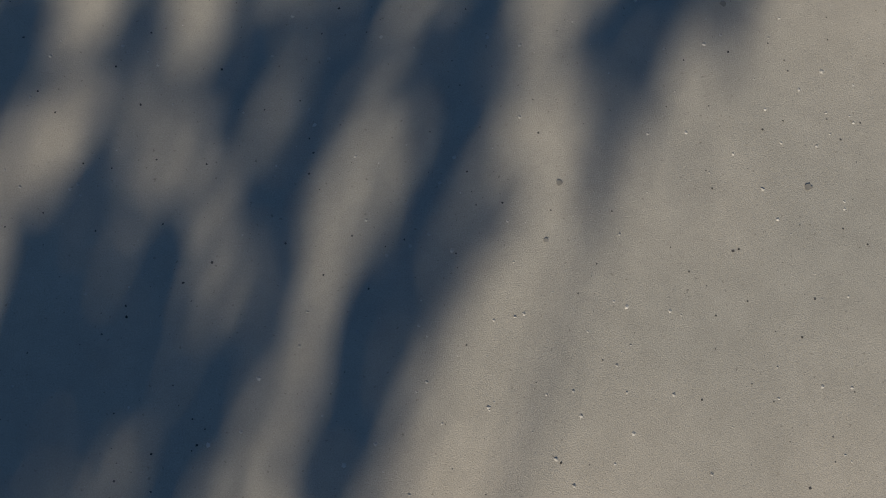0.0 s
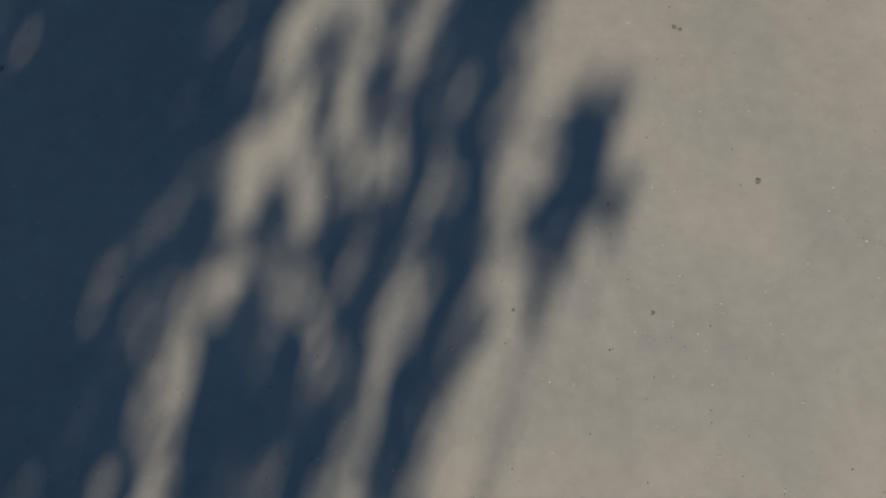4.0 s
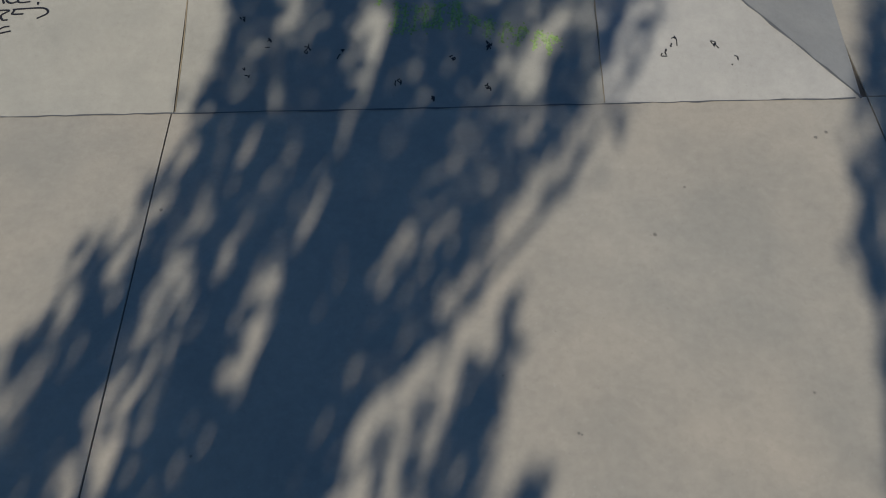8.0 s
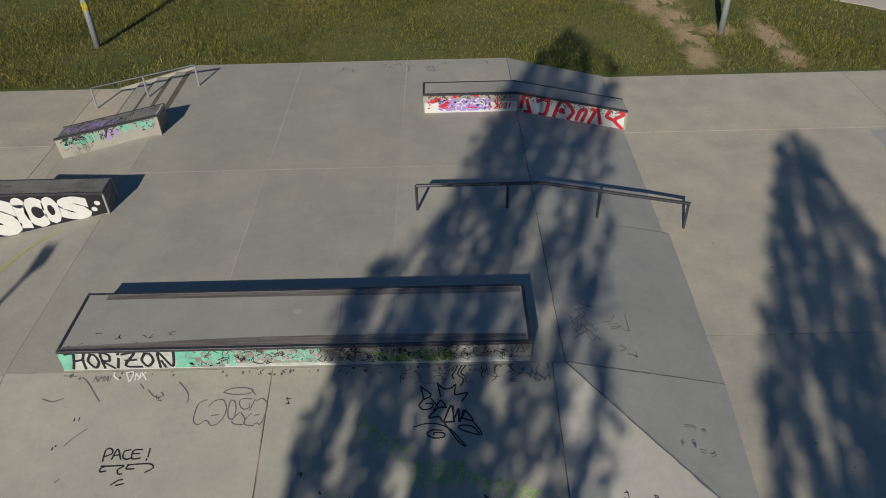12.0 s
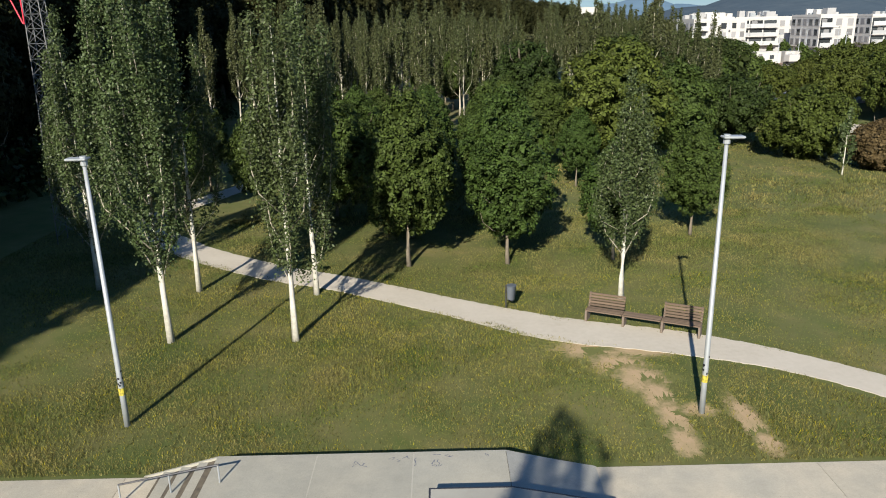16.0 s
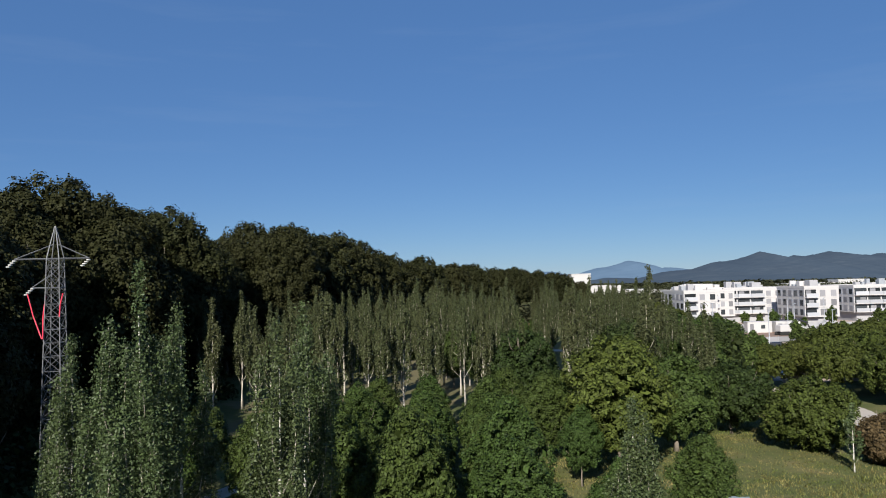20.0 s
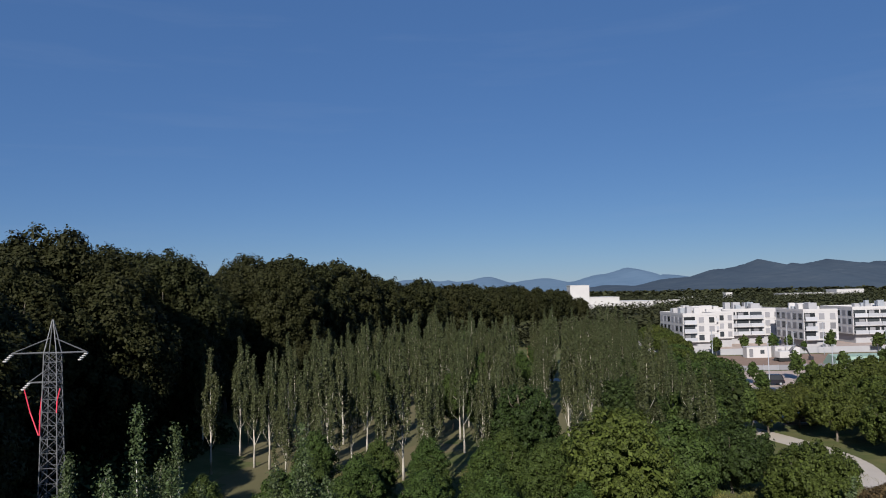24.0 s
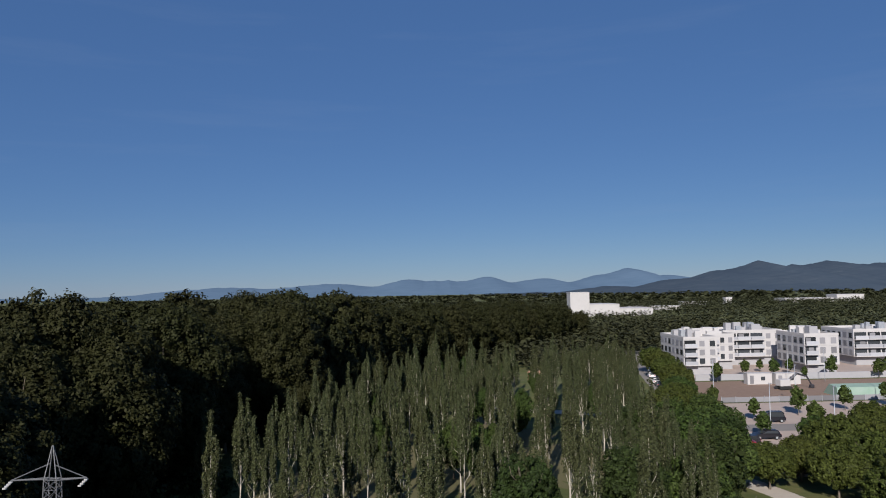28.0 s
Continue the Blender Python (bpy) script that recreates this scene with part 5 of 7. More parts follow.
for sx in (-1, 1):
    for sy in (-1, 1):
        bm = bmesh.new()
        zs = [-0.1, 15.3, H_PY]
        for a, b in zip(zs, zs[1:]):
            strut(bm, (sx * half(a), sy * half(a), a), (sx * half(b), sy * half(b), b), 0.030)
        part("leg", bm, PYLON_STEEL, pylon)
z, k = 0.4, 0
while z < 15.2:
    dz = max(0.62, half(z) * 1.7)
    z2 = min(z + dz, 15.3)
    for f in range(4):
        q = [(-1, -1), (1, -1), (1, 1), (-1, 1)]
        a, b = q[f], q[(f + 1) % 4]
        for za, zb in ((z, z2), (z2, z), (z2, z2)):
            bm = bmesh.new()
            strut(bm, (a[0] * half(za), a[1] * half(za), za), (b[0] * half(zb), b[1] * half(zb), zb), 0.016)
            part("brace", bm, PYLON_STEEL, pylon)
    z = z2
for z, l, r in ((15.3, -2.05, 1.70), (13.8, -1.2, 0.45)):
    bm = bmesh.new()
    strut(bm, (l, 0, z), (r, 0, z), 0.04)
    strut(bm, (l, 0, z), (-0.2, 0.2, z + 0.75), 0.03)
    strut(bm, (r, 0, z), (0.2, -0.2, z + (0.75 if r > 1 else 0.4)), 0.03)
    strut(bm, (l, 0, z), (-0.33, 0.33, z), 0.035)
    strut(bm, (r, 0, z), (0.33, -0.33, z), 0.035)
    part("cross_arm", bm, PYLON_STEEL, pylon)
INSULATOR = material("insulator", (0.5, 0.5, 0.48), 0.3)
for x, z in ((-2.05, 15.25), (1.65, 15.25), (-1.15, 13.8)):
    bm = bmesh.new()
    for k in range(4):
        add_tube(bm, [(x - 0.2 * k * 0.5, 0, z - 0.1 * k), (x - 0.2 * k * 0.5, 0, z - 0.1 * k - 0.06)], 0.11, 8)
    part("insulator", bm, INSULATOR, pylon)
RED_CABLE = material("red_cable", (0.55, 0.03, 0.06), 0.5)
for x0, z0, x1, z1 in ((-1.25, 13.5, -0.45, 11.2), (-0.35, 13.4, -0.4, 11.2), (0.5, 13.5, 0.42, 12.3)):
    part("cable", tube([(x0, -0.3, z0), ((x0 + x1) / 2 - 0.08, -0.35, (z0 + z1) / 2), (x1, -0.5, z1)], 0.035, 6), RED_CABLE, pylon, "red insulated cable")

# ---- benches and bin ----
WOOD_MAT = material("weathered_bench_wood", (0.135, 0.095, 0.068), 0.8, second=(0.085, 0.062, 0.045), scale=14, amount=0.7, per_object=0.2, bump=0.2)
BENCH_LEG = material("dark_bench_leg", (0.17, 0.135, 0.11), 0.9, second=(0.12, 0.095, 0.08), scale=8, amount=0.6)
A, B = Vector((5.42, 25.8, 0)), Vector((9.15, 23.95, 0))
ang = math.degrees(math.atan2(B.y - A.y, B.x - A.x))
W = (B - A).length / 3
for k in range(3):
    c = A.lerp(B, (k + 0.5) / 3)
    t = thing("park_bench", "brown slatted wooden bench with a high back" if k != 1 else "brown slatted wooden bench seat without a back", "bench", "benches by the path", m=pose(c.x, c.y, 0, 0, 0, ang))
    for s in range(4):
        part("seat_slat", box((-W / 2 + 0.01, -0.22 + 0.125 * s, 0.40), (W / 2 - 0.01, -0.11 + 0.125 * s, 0.45), 0.008), WOOD_MAT, t)
    if k != 1:
        for s in range(5):
            o = 0.27 + 0.035 * s
            part("back_slat", box((-W / 2 + 0.01, o, 0.47 + 0.098 * s), (W / 2 - 0.01, o + 0.045, 0.555 + 0.098 * s), 0.008), WOOD_MAT, t)
    for sx in ((-W / 2 + 0.05,) if k < 2 else (-W / 2 + 0.05, W / 2 - 0.05)):
        part("leg", box((sx - 0.04, -0.22, -0.05), (sx + 0.04, 0.3, 0.40), 0.01), BENCH_LEG, t)
        if k != 1:
            part("back_post", prism([(0.24, 0.40), (0.32, 0.40), (0.50, 0.95), (0.45, 0.95)], sx - 0.03, sx + 0.03, "x"), BENCH_LEG, t)
BIN_MAT = material("blue_grey_bin", (0.13, 0.15, 0.18), 0.5, 0.3, second=(0.09, 0.10, 0.12), scale=10, amount=0.5)
litter = thing("litter_bin", "small dark blue-grey litter bin on a post", "bin", m=pose(2.72, 27.15, 0))
part("post", tube([(-0.2, 0, -0.05), (-0.2, 0, 0.95)], 0.025, 8), STEEL_DARK, litter)
part("basket", tube([(0, 0, 0.32), (0, 0, 0.36), (0.01, 0, 0.88), (0.01, 0, 0.92)], [0.14, 0.155, 0.18, 0.185], 16), BIN_MAT, litter, smooth=True)
part("rim", tube([(0.01, 0, 0.915), (0.01, 0, 0.94)], 0.195, 16), BIN_MAT, litter)
TAPE = material("yellow_tape", (0.6, 0.5, 0.06), 0.6, second=(0.03, 0.03, 0.03), scale=9, detail=1, amount=1.0)

# ---- bare earth and grass ----
def fading_earth():
    """Earth that gives way to grass towards the patch's ragged rim."""
    nt = DIRT.node_tree
    bsdf = nt.nodes["Principled BSDF"]
    earth = bsdf.inputs["Base Color"].links[0].from_socket
    tc, geo = nt.nodes.new("ShaderNodeTexCoord"), nt.nodes.new("ShaderNodeNewGeometry")
    ln = nt.nodes.new("ShaderNodeVectorMath")
    ln.operation = "LENGTH"
    nt.links.new(tc.outputs["Object"], ln.inputs[0])
    ns = nt.nodes.new("ShaderNodeTexNoise")
    ns.inputs["Scale"].default_value, ns.inputs["Detail"].default_value, ns.inputs["Roughness"].default_value = 4.0, 7, 0.7
    nt.links.new(geo.outputs["Position"], ns.inputs["Vector"])
    mul = nt.nodes.new("ShaderNodeMath")
    mul.operation = "MULTIPLY_ADD"
    mul.inputs[1].default_value = 1.6
    nt.links.new(ns.outputs[0], mul.inputs[0]), nt.links.new(ln.outputs["Value"], mul.inputs[2])
    r = nt.nodes.new("ShaderNodeMapRange")
    r.inputs[1].default_value, r.inputs[2].default_value = 1.4, 2.05
    nt.links.new(mul.outputs[0], r.inputs[0])
    mix = nt.nodes.new("ShaderNodeMix")
    mix.data_type = "RGBA"
    mix.inputs[7].default_value = (0.115, 0.122, 0.036, 1)
    nt.links.new(r.outputs[0], mix.inputs[0]), nt.links.new(earth, mix.inputs[6])
    nt.links.new(mix.outputs[2], bsdf.inputs["Base Color"])


fading_earth()


def patch(name, x, y, rx, ry, seed, mat, label, z=-0.018):
    r = random.Random(seed)
    n = 160
    ph = [r.uniform(0, 6.28) for _ in range(4)]
    ring = []
    for i in range(n):
        a = 2 * math.pi * i / n
        k = 1 + 0.22 * math.sin(3 * a + ph[0]) + 0.15 * math.sin(5 * a + ph[1]) + 0.1 * math.sin(9 * a + ph[2]) + 0.09 * math.sin(23 * a + ph[3]) + r.uniform(-0.14, 0.14)
        ring.append((1.25 * k * math.cos(a), 1.25 * k * math.sin(a), 0.0))
    me = bpy.data.meshes.new(name)
    me.from_pydata(ring, [], [tuple(range(n))])
    return tagged(obj(name, me, mat, m=Matrix.Translation((x, y, z)) @ Matrix.Diagonal((rx, ry, 1, 1))), label, "bare earth", kind="structure")


for k, (x, y, rx, ry) in enumerate(((5.3, 23.2, 1.5, 0.7), (6.9, 23.0, 1.2, 0.5), (5.7, 21.9, 0.9, 0.8), (6.2, 20.9, 0.75, 0.9), (6.45, 19.7, 0.5, 1.0), (6.5, 18.4, 0.42, 1.1), (6.4, 17.2, 0.4, 0.7), (8.55, 18.3, 0.4, 1.3), (8.6, 17.0, 0.35, 0.6), (7.35, 18.9, 0.5, 0.4))):
    patch("bare_earth", x, y, rx, ry, k + 1, DIRT, "worn patch of bare brown earth in the grass", -0.022 + 0.0012 * k)
DRY = material("dry_plantation_ground", (0.135, 0.115, 0.050), 0.95, second=(0.19, 0.15, 0.085), scale=0.9, third=(0.085, 0.092, 0.030), scale3=0.25, amount=0.8, bump=0.5, bump_scale=20)
patch("dry_ground", -13, 82, 9, 16, 8, DRY, "dry brownish grass under the poplar plantation", -0.022)
patch("dry_ground", 6, 110, 16, 20, 9, DRY, "dry brownish grass under the poplar plantation", -0.020)


def near_path(x, y):
    """How far a spot lies from the footpath's middle line."""
    line = [(-12.5, 54), (-15, 48.5), (-17, 42), (-13.2, 36.5), (-8.2, 32.5), (-4.3, 30.4), (0.3, 27.45), (4.1, 25.05), (8.3, 23.5), (11.9, 21.45), (16, 17.4), (22, 11)]
    best = np.full(len(x), 99.0)
    for (x0, y0), (x1, y1) in zip(line, line[1:]):
        dx, dy = x1 - x0, y1 - y0
        t = np.clip(((x - x0) * dx + (y - y0) * dy) / (dx * dx + dy * dy), 0, 1)
        best = np.minimum(best, np.hypot(x - x0 - t * dx, y - y0 - t * dy))
    return best


def meadow(name, seed, count, x0, x1, y0, y1, tall, wide, mat, label, keep=1.0):
    r = np.random.default_rng(seed)
    x, y = r.uniform(x0, x1, count), r.uniform(y0, y1, count)
    ok = near_path(x, y) > 0.78 + 0.3 * r.uniform(size=count) ** 2 + 0.12 * np.sin(x * 5 + y * 3)
    for ex, ey, rx, ry in ((5.5, 22.8, 1.5, 1.0), (6.9, 23.0, 1.1, 0.5), (6.1, 21.0, 0.8, 1.1), (6.45, 19.2, 0.5, 1.5), (6.4, 17.4, 0.4, 1.0), (8.55, 18.0, 0.35, 1.5)):
        ok &= r.uniform(size=count) < np.clip((((x - ex) / rx) ** 2 + ((y - ey) / ry) ** 2 - 0.3) / 1.0, 0.08, 1)
    clump = np.sin(x * 0.9 + 1.3 * np.sin(y * 0.7)) * np.sin(y * 0.8 + np.sin(x * 1.1)) + np.sin(x * 0.23 + 2) * np.sin(y * 0.31)
    ok &= r.uniform(-2.3, 1.0, count) < clump
    x, y, clump = x[ok], y[ok], clump[ok]
    n = len(x)
    a = r.uniform(0, 2 * math.pi, n)
    h = tall * r.uniform(0.5, 1.3, n) * (1 + 0.25 * clump)
    w = wide * r.uniform(0.7, 1.3, n)
    dx, dy = np.cos(a) * w, np.sin(a) * w
    lx, ly = r.normal(size=n) * h * 0.5, r.normal(size=n) * h * 0.5
    z0 = np.full(n, -0.035)
    q = np.stack([np.stack([x - dx, y - dy, z0], 1), np.stack([x + dx, y + dy, z0], 1),
                  np.stack([x + lx + dx * 0.25, y + ly + dy * 0.25, z0 + h], 1), np.stack([x + lx - dx * 0.25, y + ly - dy * 0.25, z0 + h], 1)], 1)
    return tagged(obj(name, quads_mesh(name, q), mat), label, "grass", kind="stuff")


FLOWER = leaf_material("yellow_flower", (0.311, 0.266, 0.022), 0.3, 0.2)
GRASS_DRY = leaf_material("dry_grass", (0.178, 0.155, 0.059), 0.4, 0.3, 0.7)
meadow("grass", 1, 460000, -22, 24, 16.3, 42, 0.066, 0.0125, GRASS_BLADE, "green meadow grass with uneven tufts")
meadow("dry_grass", 2, 90000, -22, 24, 16.3, 36, 0.065, 0.008, GRASS_DRY, "dry yellowing grass stalks in the meadow")
meadow("dry_grass", 5, 70000, -22, 24, 16.3, 23, 0.065, 0.008, GRASS_DRY, "dry yellowing grass stalks beside the skatepark")
meadow("meadow_flowers", 3, 30000, -18, 22, 16.4, 31, 0.07, 0.010, FLOWER, "small yellow flowers scattered in the grass")
meadow("far_grass", 4, 130000, -12, 40, 40, 75, 0.11, 0.028, GRASS_BLADE, "green meadow grass with uneven tufts")

# ---- graffiti and wear ----
def paint(name, colour, vary=0.25):
    return material(name, colour, 0.6, second=tuple(c * (1 - vary) for c in colour), scale=9, amount=0.8, spec=0.3)


P_BLACK = paint("black_marker", (0.02, 0.02, 0.025))
P_WHITE = paint("white_spray", (0.66, 0.66, 0.65), 0.16)
P_TURQ = paint("turquoise_spray", (0.19, 0.52, 0.40), 0.4)
P_PALE = paint("greyish_white_spray", (0.50, 0.52, 0.50), 0.45)
P_GREEN = paint("green_spray", (0.15, 0.29, 0.05), 0.5)
P_TAN = paint("tan_joint_filler", (0.30, 0.24, 0.155), 0.5)
P_PURPLE = paint("violet_spray", (0.36, 0.26, 0.62))
P_RED = paint("red_spray", (0.60, 0.03, 0.05))
P_GREYB = paint("grey_marker", (0.14, 0.14, 0.14))
WEAR_TOP = material("waxed_concrete_top", (0.15, 0.148, 0.14), 0.6, second=(0.09, 0.088, 0.085), scale=4, third=(0.24, 0.23, 0.20), scale3=1.1, amount=0.8)
WEAR = material("black_wax_wear", (0.10, 0.09, 0.085), 0.5, second=(0.24, 0.22, 0.2), scale=6, third=(0.03, 0.03, 0.03), scale3=1.2, amount=0.9)


LAYERED = material("layered_old_spray", (0.20, 0.185, 0.165), 0.7, second=(0.07, 0.065, 0.06), scale=16, third=(0.42, 0.41, 0.38), scale3=3.5, amount=0.9)
P_NAVY = paint("navy_marker", (0.10, 0.11, 0.17))
WAX = material("brown_wax_streaks", (0.16, 0.135, 0.12), 0.5, second=(0.30, 0.285, 0.25), scale=2.2, third=(0.07, 0.06, 0.055), scale3=0.8, amount=0.9)
for n in [x for x in WAX.node_tree.nodes if x.type == "TEX_NOISE"]:
    stretch = WAX.node_tree.nodes.new("ShaderNodeMapping")
    stretch.inputs["Scale"].default_value = (1.0, 22.0, 1.0)
    WAX.node_tree.links.new(n.inputs["Vector"].links[0].from_socket, stretch.inputs["Vector"])
    WAX.node_tree.links.new(stretch.outputs[0], n.inputs["Vector"])


def face(ox, oy, oz, ux, uy, uz, vx, vy, vz):
    """A frame for flat paint: u and v in metres from the origin, w off the surface."""
    u, v = Vector((ux, uy, uz)).normalized(), Vector((vx, vy, vz)).normalized()
    w = u.cross(v)
    return Matrix(((u.x, v.x, w.x, ox), (u.y, v.y, w.y, oy), (u.z, v.z, w.z, oz), (0, 0, 0, 1)))


BANK = face(0, FY0, 0.002, 1, 0, 0, 0, PY0 - FY0, PH)
A_FRONT = face(-4.98, 6.62, PH, 1, 0, 0, 0, 0, 1)
A_TOP = face(-4.98, 6.62, 0.84, 1, 0, 0, 0, 1, 0)
B_FRONT = face(-0.38, 13.57, PH, 1, 0, 0, 0, 0, 1)
C_FRONT = face(-7.85, 10.2, 0.0, 1, 0, 0, 0, 0, 1)
RBANK = face(PX1, 0, PH, 0, 1, 0, -(FX1 + 0.15 - PX1), 0, PH)


def flat_mesh(name, polys, m, lift):
    """Flat paint on a surface, each daub a hair above the one before."""
    bm = bmesh.new()
    for i, p in enumerate(polys):
        vs = [bm.verts.new(m @ Vector((a, b, lift + 0.00003 * (i % 20)))) for a, b in p]
        try:
            bm.faces.new(vs)
        except ValueError:
            pass
    return bm


def stroke_polys(pts, width):
    """A brush line of even width through 2D points."""
    out = []
    for i in range(len(pts) - 1):
        (x0, y0), (x1, y1) = pts[i], pts[i + 1]
        d = math.hypot(x1 - x0, y1 - y0) or 1e-6
        nx, ny = -(y1 - y0) / d * width / 2, (x1 - x0) / d * width / 2
        ex, ey = (x1 - x0) / d * width * 0.35, (y1 - y0) / d * width * 0.35
        out.append([(x0 - ex + nx, y0 - ey + ny), (x0 - ex - nx, y0 - ey - ny), (x1 + ex - nx, y1 + ey - ny), (x1 + ex + nx, y1 + ey + ny)])
    return out


def smooth_line(pts, steps=6):
    out = []
    P = [Vector(p) for p in pts]
    for i in range(len(P) - 1):
        p0, p1, p2, p3 = P[max(i - 1, 0)], P[i], P[i + 1], P[min(i + 2, len(P) - 1)]
        for k in range(steps):
            t = k / steps
            q = 0.5 * ((2 * p1) + (p2 - p0) * t + (2 * p0 - 5 * p1 + 4 * p2 - p3) * t * t + (3 * p1 - p0 - 3 * p2 + p3) * t ** 3)
            out.append((q.x, q.y))
    out.append((P[-1].x, P[-1].y))
    return out


def strokes(name, lines, width, mat, m, parent, lift=0.003, label=""):
    polys = []
    for ln in lines:
        polys += stroke_polys(smooth_line(ln), width)
    return part(name, flat_mesh(name, polys, m, lift), mat, parent, label)


def blobs(name, seed, count, u0, u1, v0, v1, r0, r1, mat, m, parent, lift=0.002, squash=1.0):
    """Ragged daubs of paint."""
    r = random.Random(seed)
    polys = []
    for k in range(count):
        cu, cv, rr = r.uniform(u0, u1), r.uniform(v0, v1), r.uniform(r0, r1)
        n = 11
        p = []
        for i in range(n):
            a = 2 * math.pi * i / n
            q = rr * r.uniform(0.55, 1.2)
            p.append((min(max(cu + q * math.cos(a), u0), u1), min(max(cv + q * squash * math.sin(a), v0), v1)))
        polys.append(p)
    return tagged(part(name, flat_mesh(name, polys, m, lift), mat, parent), kind="stuff")


def scrawl(name, seed, count, u0, u1, v0, v1, width, mat, m, parent, lift=0.003, size=0.1):
    """Unreadable scribbled tags."""
    r = random.Random(seed)
    lines = []
    for k in range(count):
        u, v = r.uniform(u0, u1), r.uniform(v0, v1)
        ln = []
        for i in range(r.randint(3, 7)):
            ln.append((min(max(u, u0), u1), min(max(v, v0), v1)))
            u += r.uniform(-0.7, 1.0) * size
            v += r.uniform(-1, 1) * size
        lines.append(ln)
    return tagged(strokes(name, lines, width, mat, m, parent, lift), kind="stuff")


def lettering(word, m, u, v, width, height, mat, parent, lift=0.004, fat=0.0, shear=0.0, name="lettering", label="", gap=1.0):
    """A word in the built-in font, fitted to a box on a surface."""
    cu = bpy.data.curves.new(name, "FONT")
    cu.body = word
    cu.offset = fat
    cu.shear = shear
    cu.space_character = gap
    cu.fill_mode = "FRONT"
    cu.resolution_u = 3
    tmp = bpy.data.objects.new(name, cu)
    scene.collection.objects.link(tmp)
    bpy.context.view_layer.update()
    me = bpy.data.meshes.new_from_object(tmp.evaluated_get(bpy.context.evaluated_depsgraph_get()))
    bpy.data.objects.remove(tmp)
    bpy.data.curves.remove(cu)
    co = np.zeros(len(me.vertices) * 3)
    me.vertices.foreach_get("co", co)
    co = co.reshape(-1, 3)
    lo, hi = co.min(0), co.max(0)
    s = np.array([width / (hi[0] - lo[0]), height / (hi[1] - lo[1]), 0])
    co = (co - lo) * s
    co[:, 2] = lift
    M = np.array(m @ Matrix.Translation((u, v, 0)))
    co = co @ M[:3, :3].T + M[:3, 3]
    me.vertices.foreach_set("co", co.ravel())
    me.update()
    me.materials.clear()
    return obj(name, me, mat, parent, label)


# long ledge: turquoise ground, white letters with black outlines, then tags and grime
part("paint_ground", flat_mesh("paint_ground", [[(0.0, 0.0), (1.62, 0.0), (1.62, 0.335), (0.0, 0.335)]], A_FRONT, 0.0015), P_TURQ, ledge_a, "turquoise paint ground")
part("paint_ground", flat_mesh("paint_ground", [[(0.13, 0.0), (1.44, 0.0), (1.50, 0.12), (1.46, 0.30), (0.9, 0.335), (0.30, 0.32), (0.16, 0.2)]], A_FRONT, 0.0022), P_PALE, ledge_a, "greyish white paint ground")
HORIZON = [("H", [[(0.09, 0.29), (0.20, 0.30), (0.18, 0.18), (0.13, 0.03)], [(0.17, 0.16), (0.30, 0.19)], [(0.35, 0.31), (0.30, 0.19), (0.29, 0.02)]]),
           ("O", [[(0.42, 0.28), (0.36, 0.16), (0.42, 0.04), (0.49, 0.14), (0.47, 0.26), (0.41, 0.28)]]),
           ("R", [[(0.54, 0.03), (0.55, 0.29), (0.65, 0.26), (0.63, 0.16), (0.55, 0.15), (0.67, 0.02)]]),
           ("I", [[(0.71, 0.03), (0.76, 0.20)], [(0.77, 0.27), (0.78, 0.30)]]),
           ("Z", [[(0.82, 0.27), (0.98, 0.29), (0.82, 0.07), (1.02, 0.04)], [(0.84, 0.16), (0.98, 0.17)]]),
           ("O", [[(1.12, 0.28), (1.05, 0.16), (1.10, 0.05), (1.19, 0.14), (1.18, 0.26), (1.11, 0.28)]]),
           ("N", [[(1.26, 0.02), (1.29, 0.29), (1.42, 0.04), (1.49, 0.31)], [(1.33, 0.02), (1.30, 0.14)]])]
for ch, lines in HORIZON:
    strokes("letter", lines, 0.036, P_BLACK, A_FRONT, ledge_a, 0.003, "hand-painted black letter %s of HORIZON" % ch)
part("paint_ground", flat_mesh("paint_ground", [[(1.62, 0.0), (6.05, 0.0), (6.05, 0.335), (1.62, 0.335)]], A_FRONT, 0.0012), LAYERED, ledge_a, "brownish layers of old sprayed tags")
part("paint_ground", flat_mesh("paint_ground", [[(2.1, 0.0), (6.05, 0.0), (6.05, 0.05), (5.5, 0.09), (4.9, 0.06), (3.9, 0.07), (3.0, 0.05), (2.1, 0.07)]], A_FRONT, 0.0018), P_PALE, ledge_a, "greyish white paint ground")
blobs("paint_daub", 1, 60, 1.6, 2.25, 0.02, 0.32, 0.02, 0.07, P_TURQ, A_FRONT, ledge_a, 0.002)
blobs("paint_daub", 8, 34, 2.35, 3.35, 0.10, 0.33, 0.015, 0.05, P_TURQ, A_FRONT, ledge_a, 0.002)
blobs("paint_daub", 2, 110, 2.2, 6.0, 0.0, 0.16, 0.006, 0.022, P_PALE, A_FRONT, ledge_a, 0.0024)
blobs("paint_daub", 3, 110, 4.0, 5.1, 0.03, 0.22, 0.008, 0.04, P_GREEN, A_FRONT, ledge_a, 0.0028)
blobs("wear_mark", 4, 260, 1.7, 6.05, 0.22, 0.335, 0.004, 0.016, WEAR, A_FRONT, ledge_a, 0.003, 0.5)
scrawl("scrawl", 5, 120, 1.75, 6.0, 0.05, 0.32, 0.010, P_BLACK, A_FRONT, ledge_a, 0.0036, 0.07)
scrawl("scrawl", 6, 60, 2.3, 6.0, 0.05, 0.30, 0.007, P_PALE, A_FRONT, ledge_a, 0.0040, 0.06)
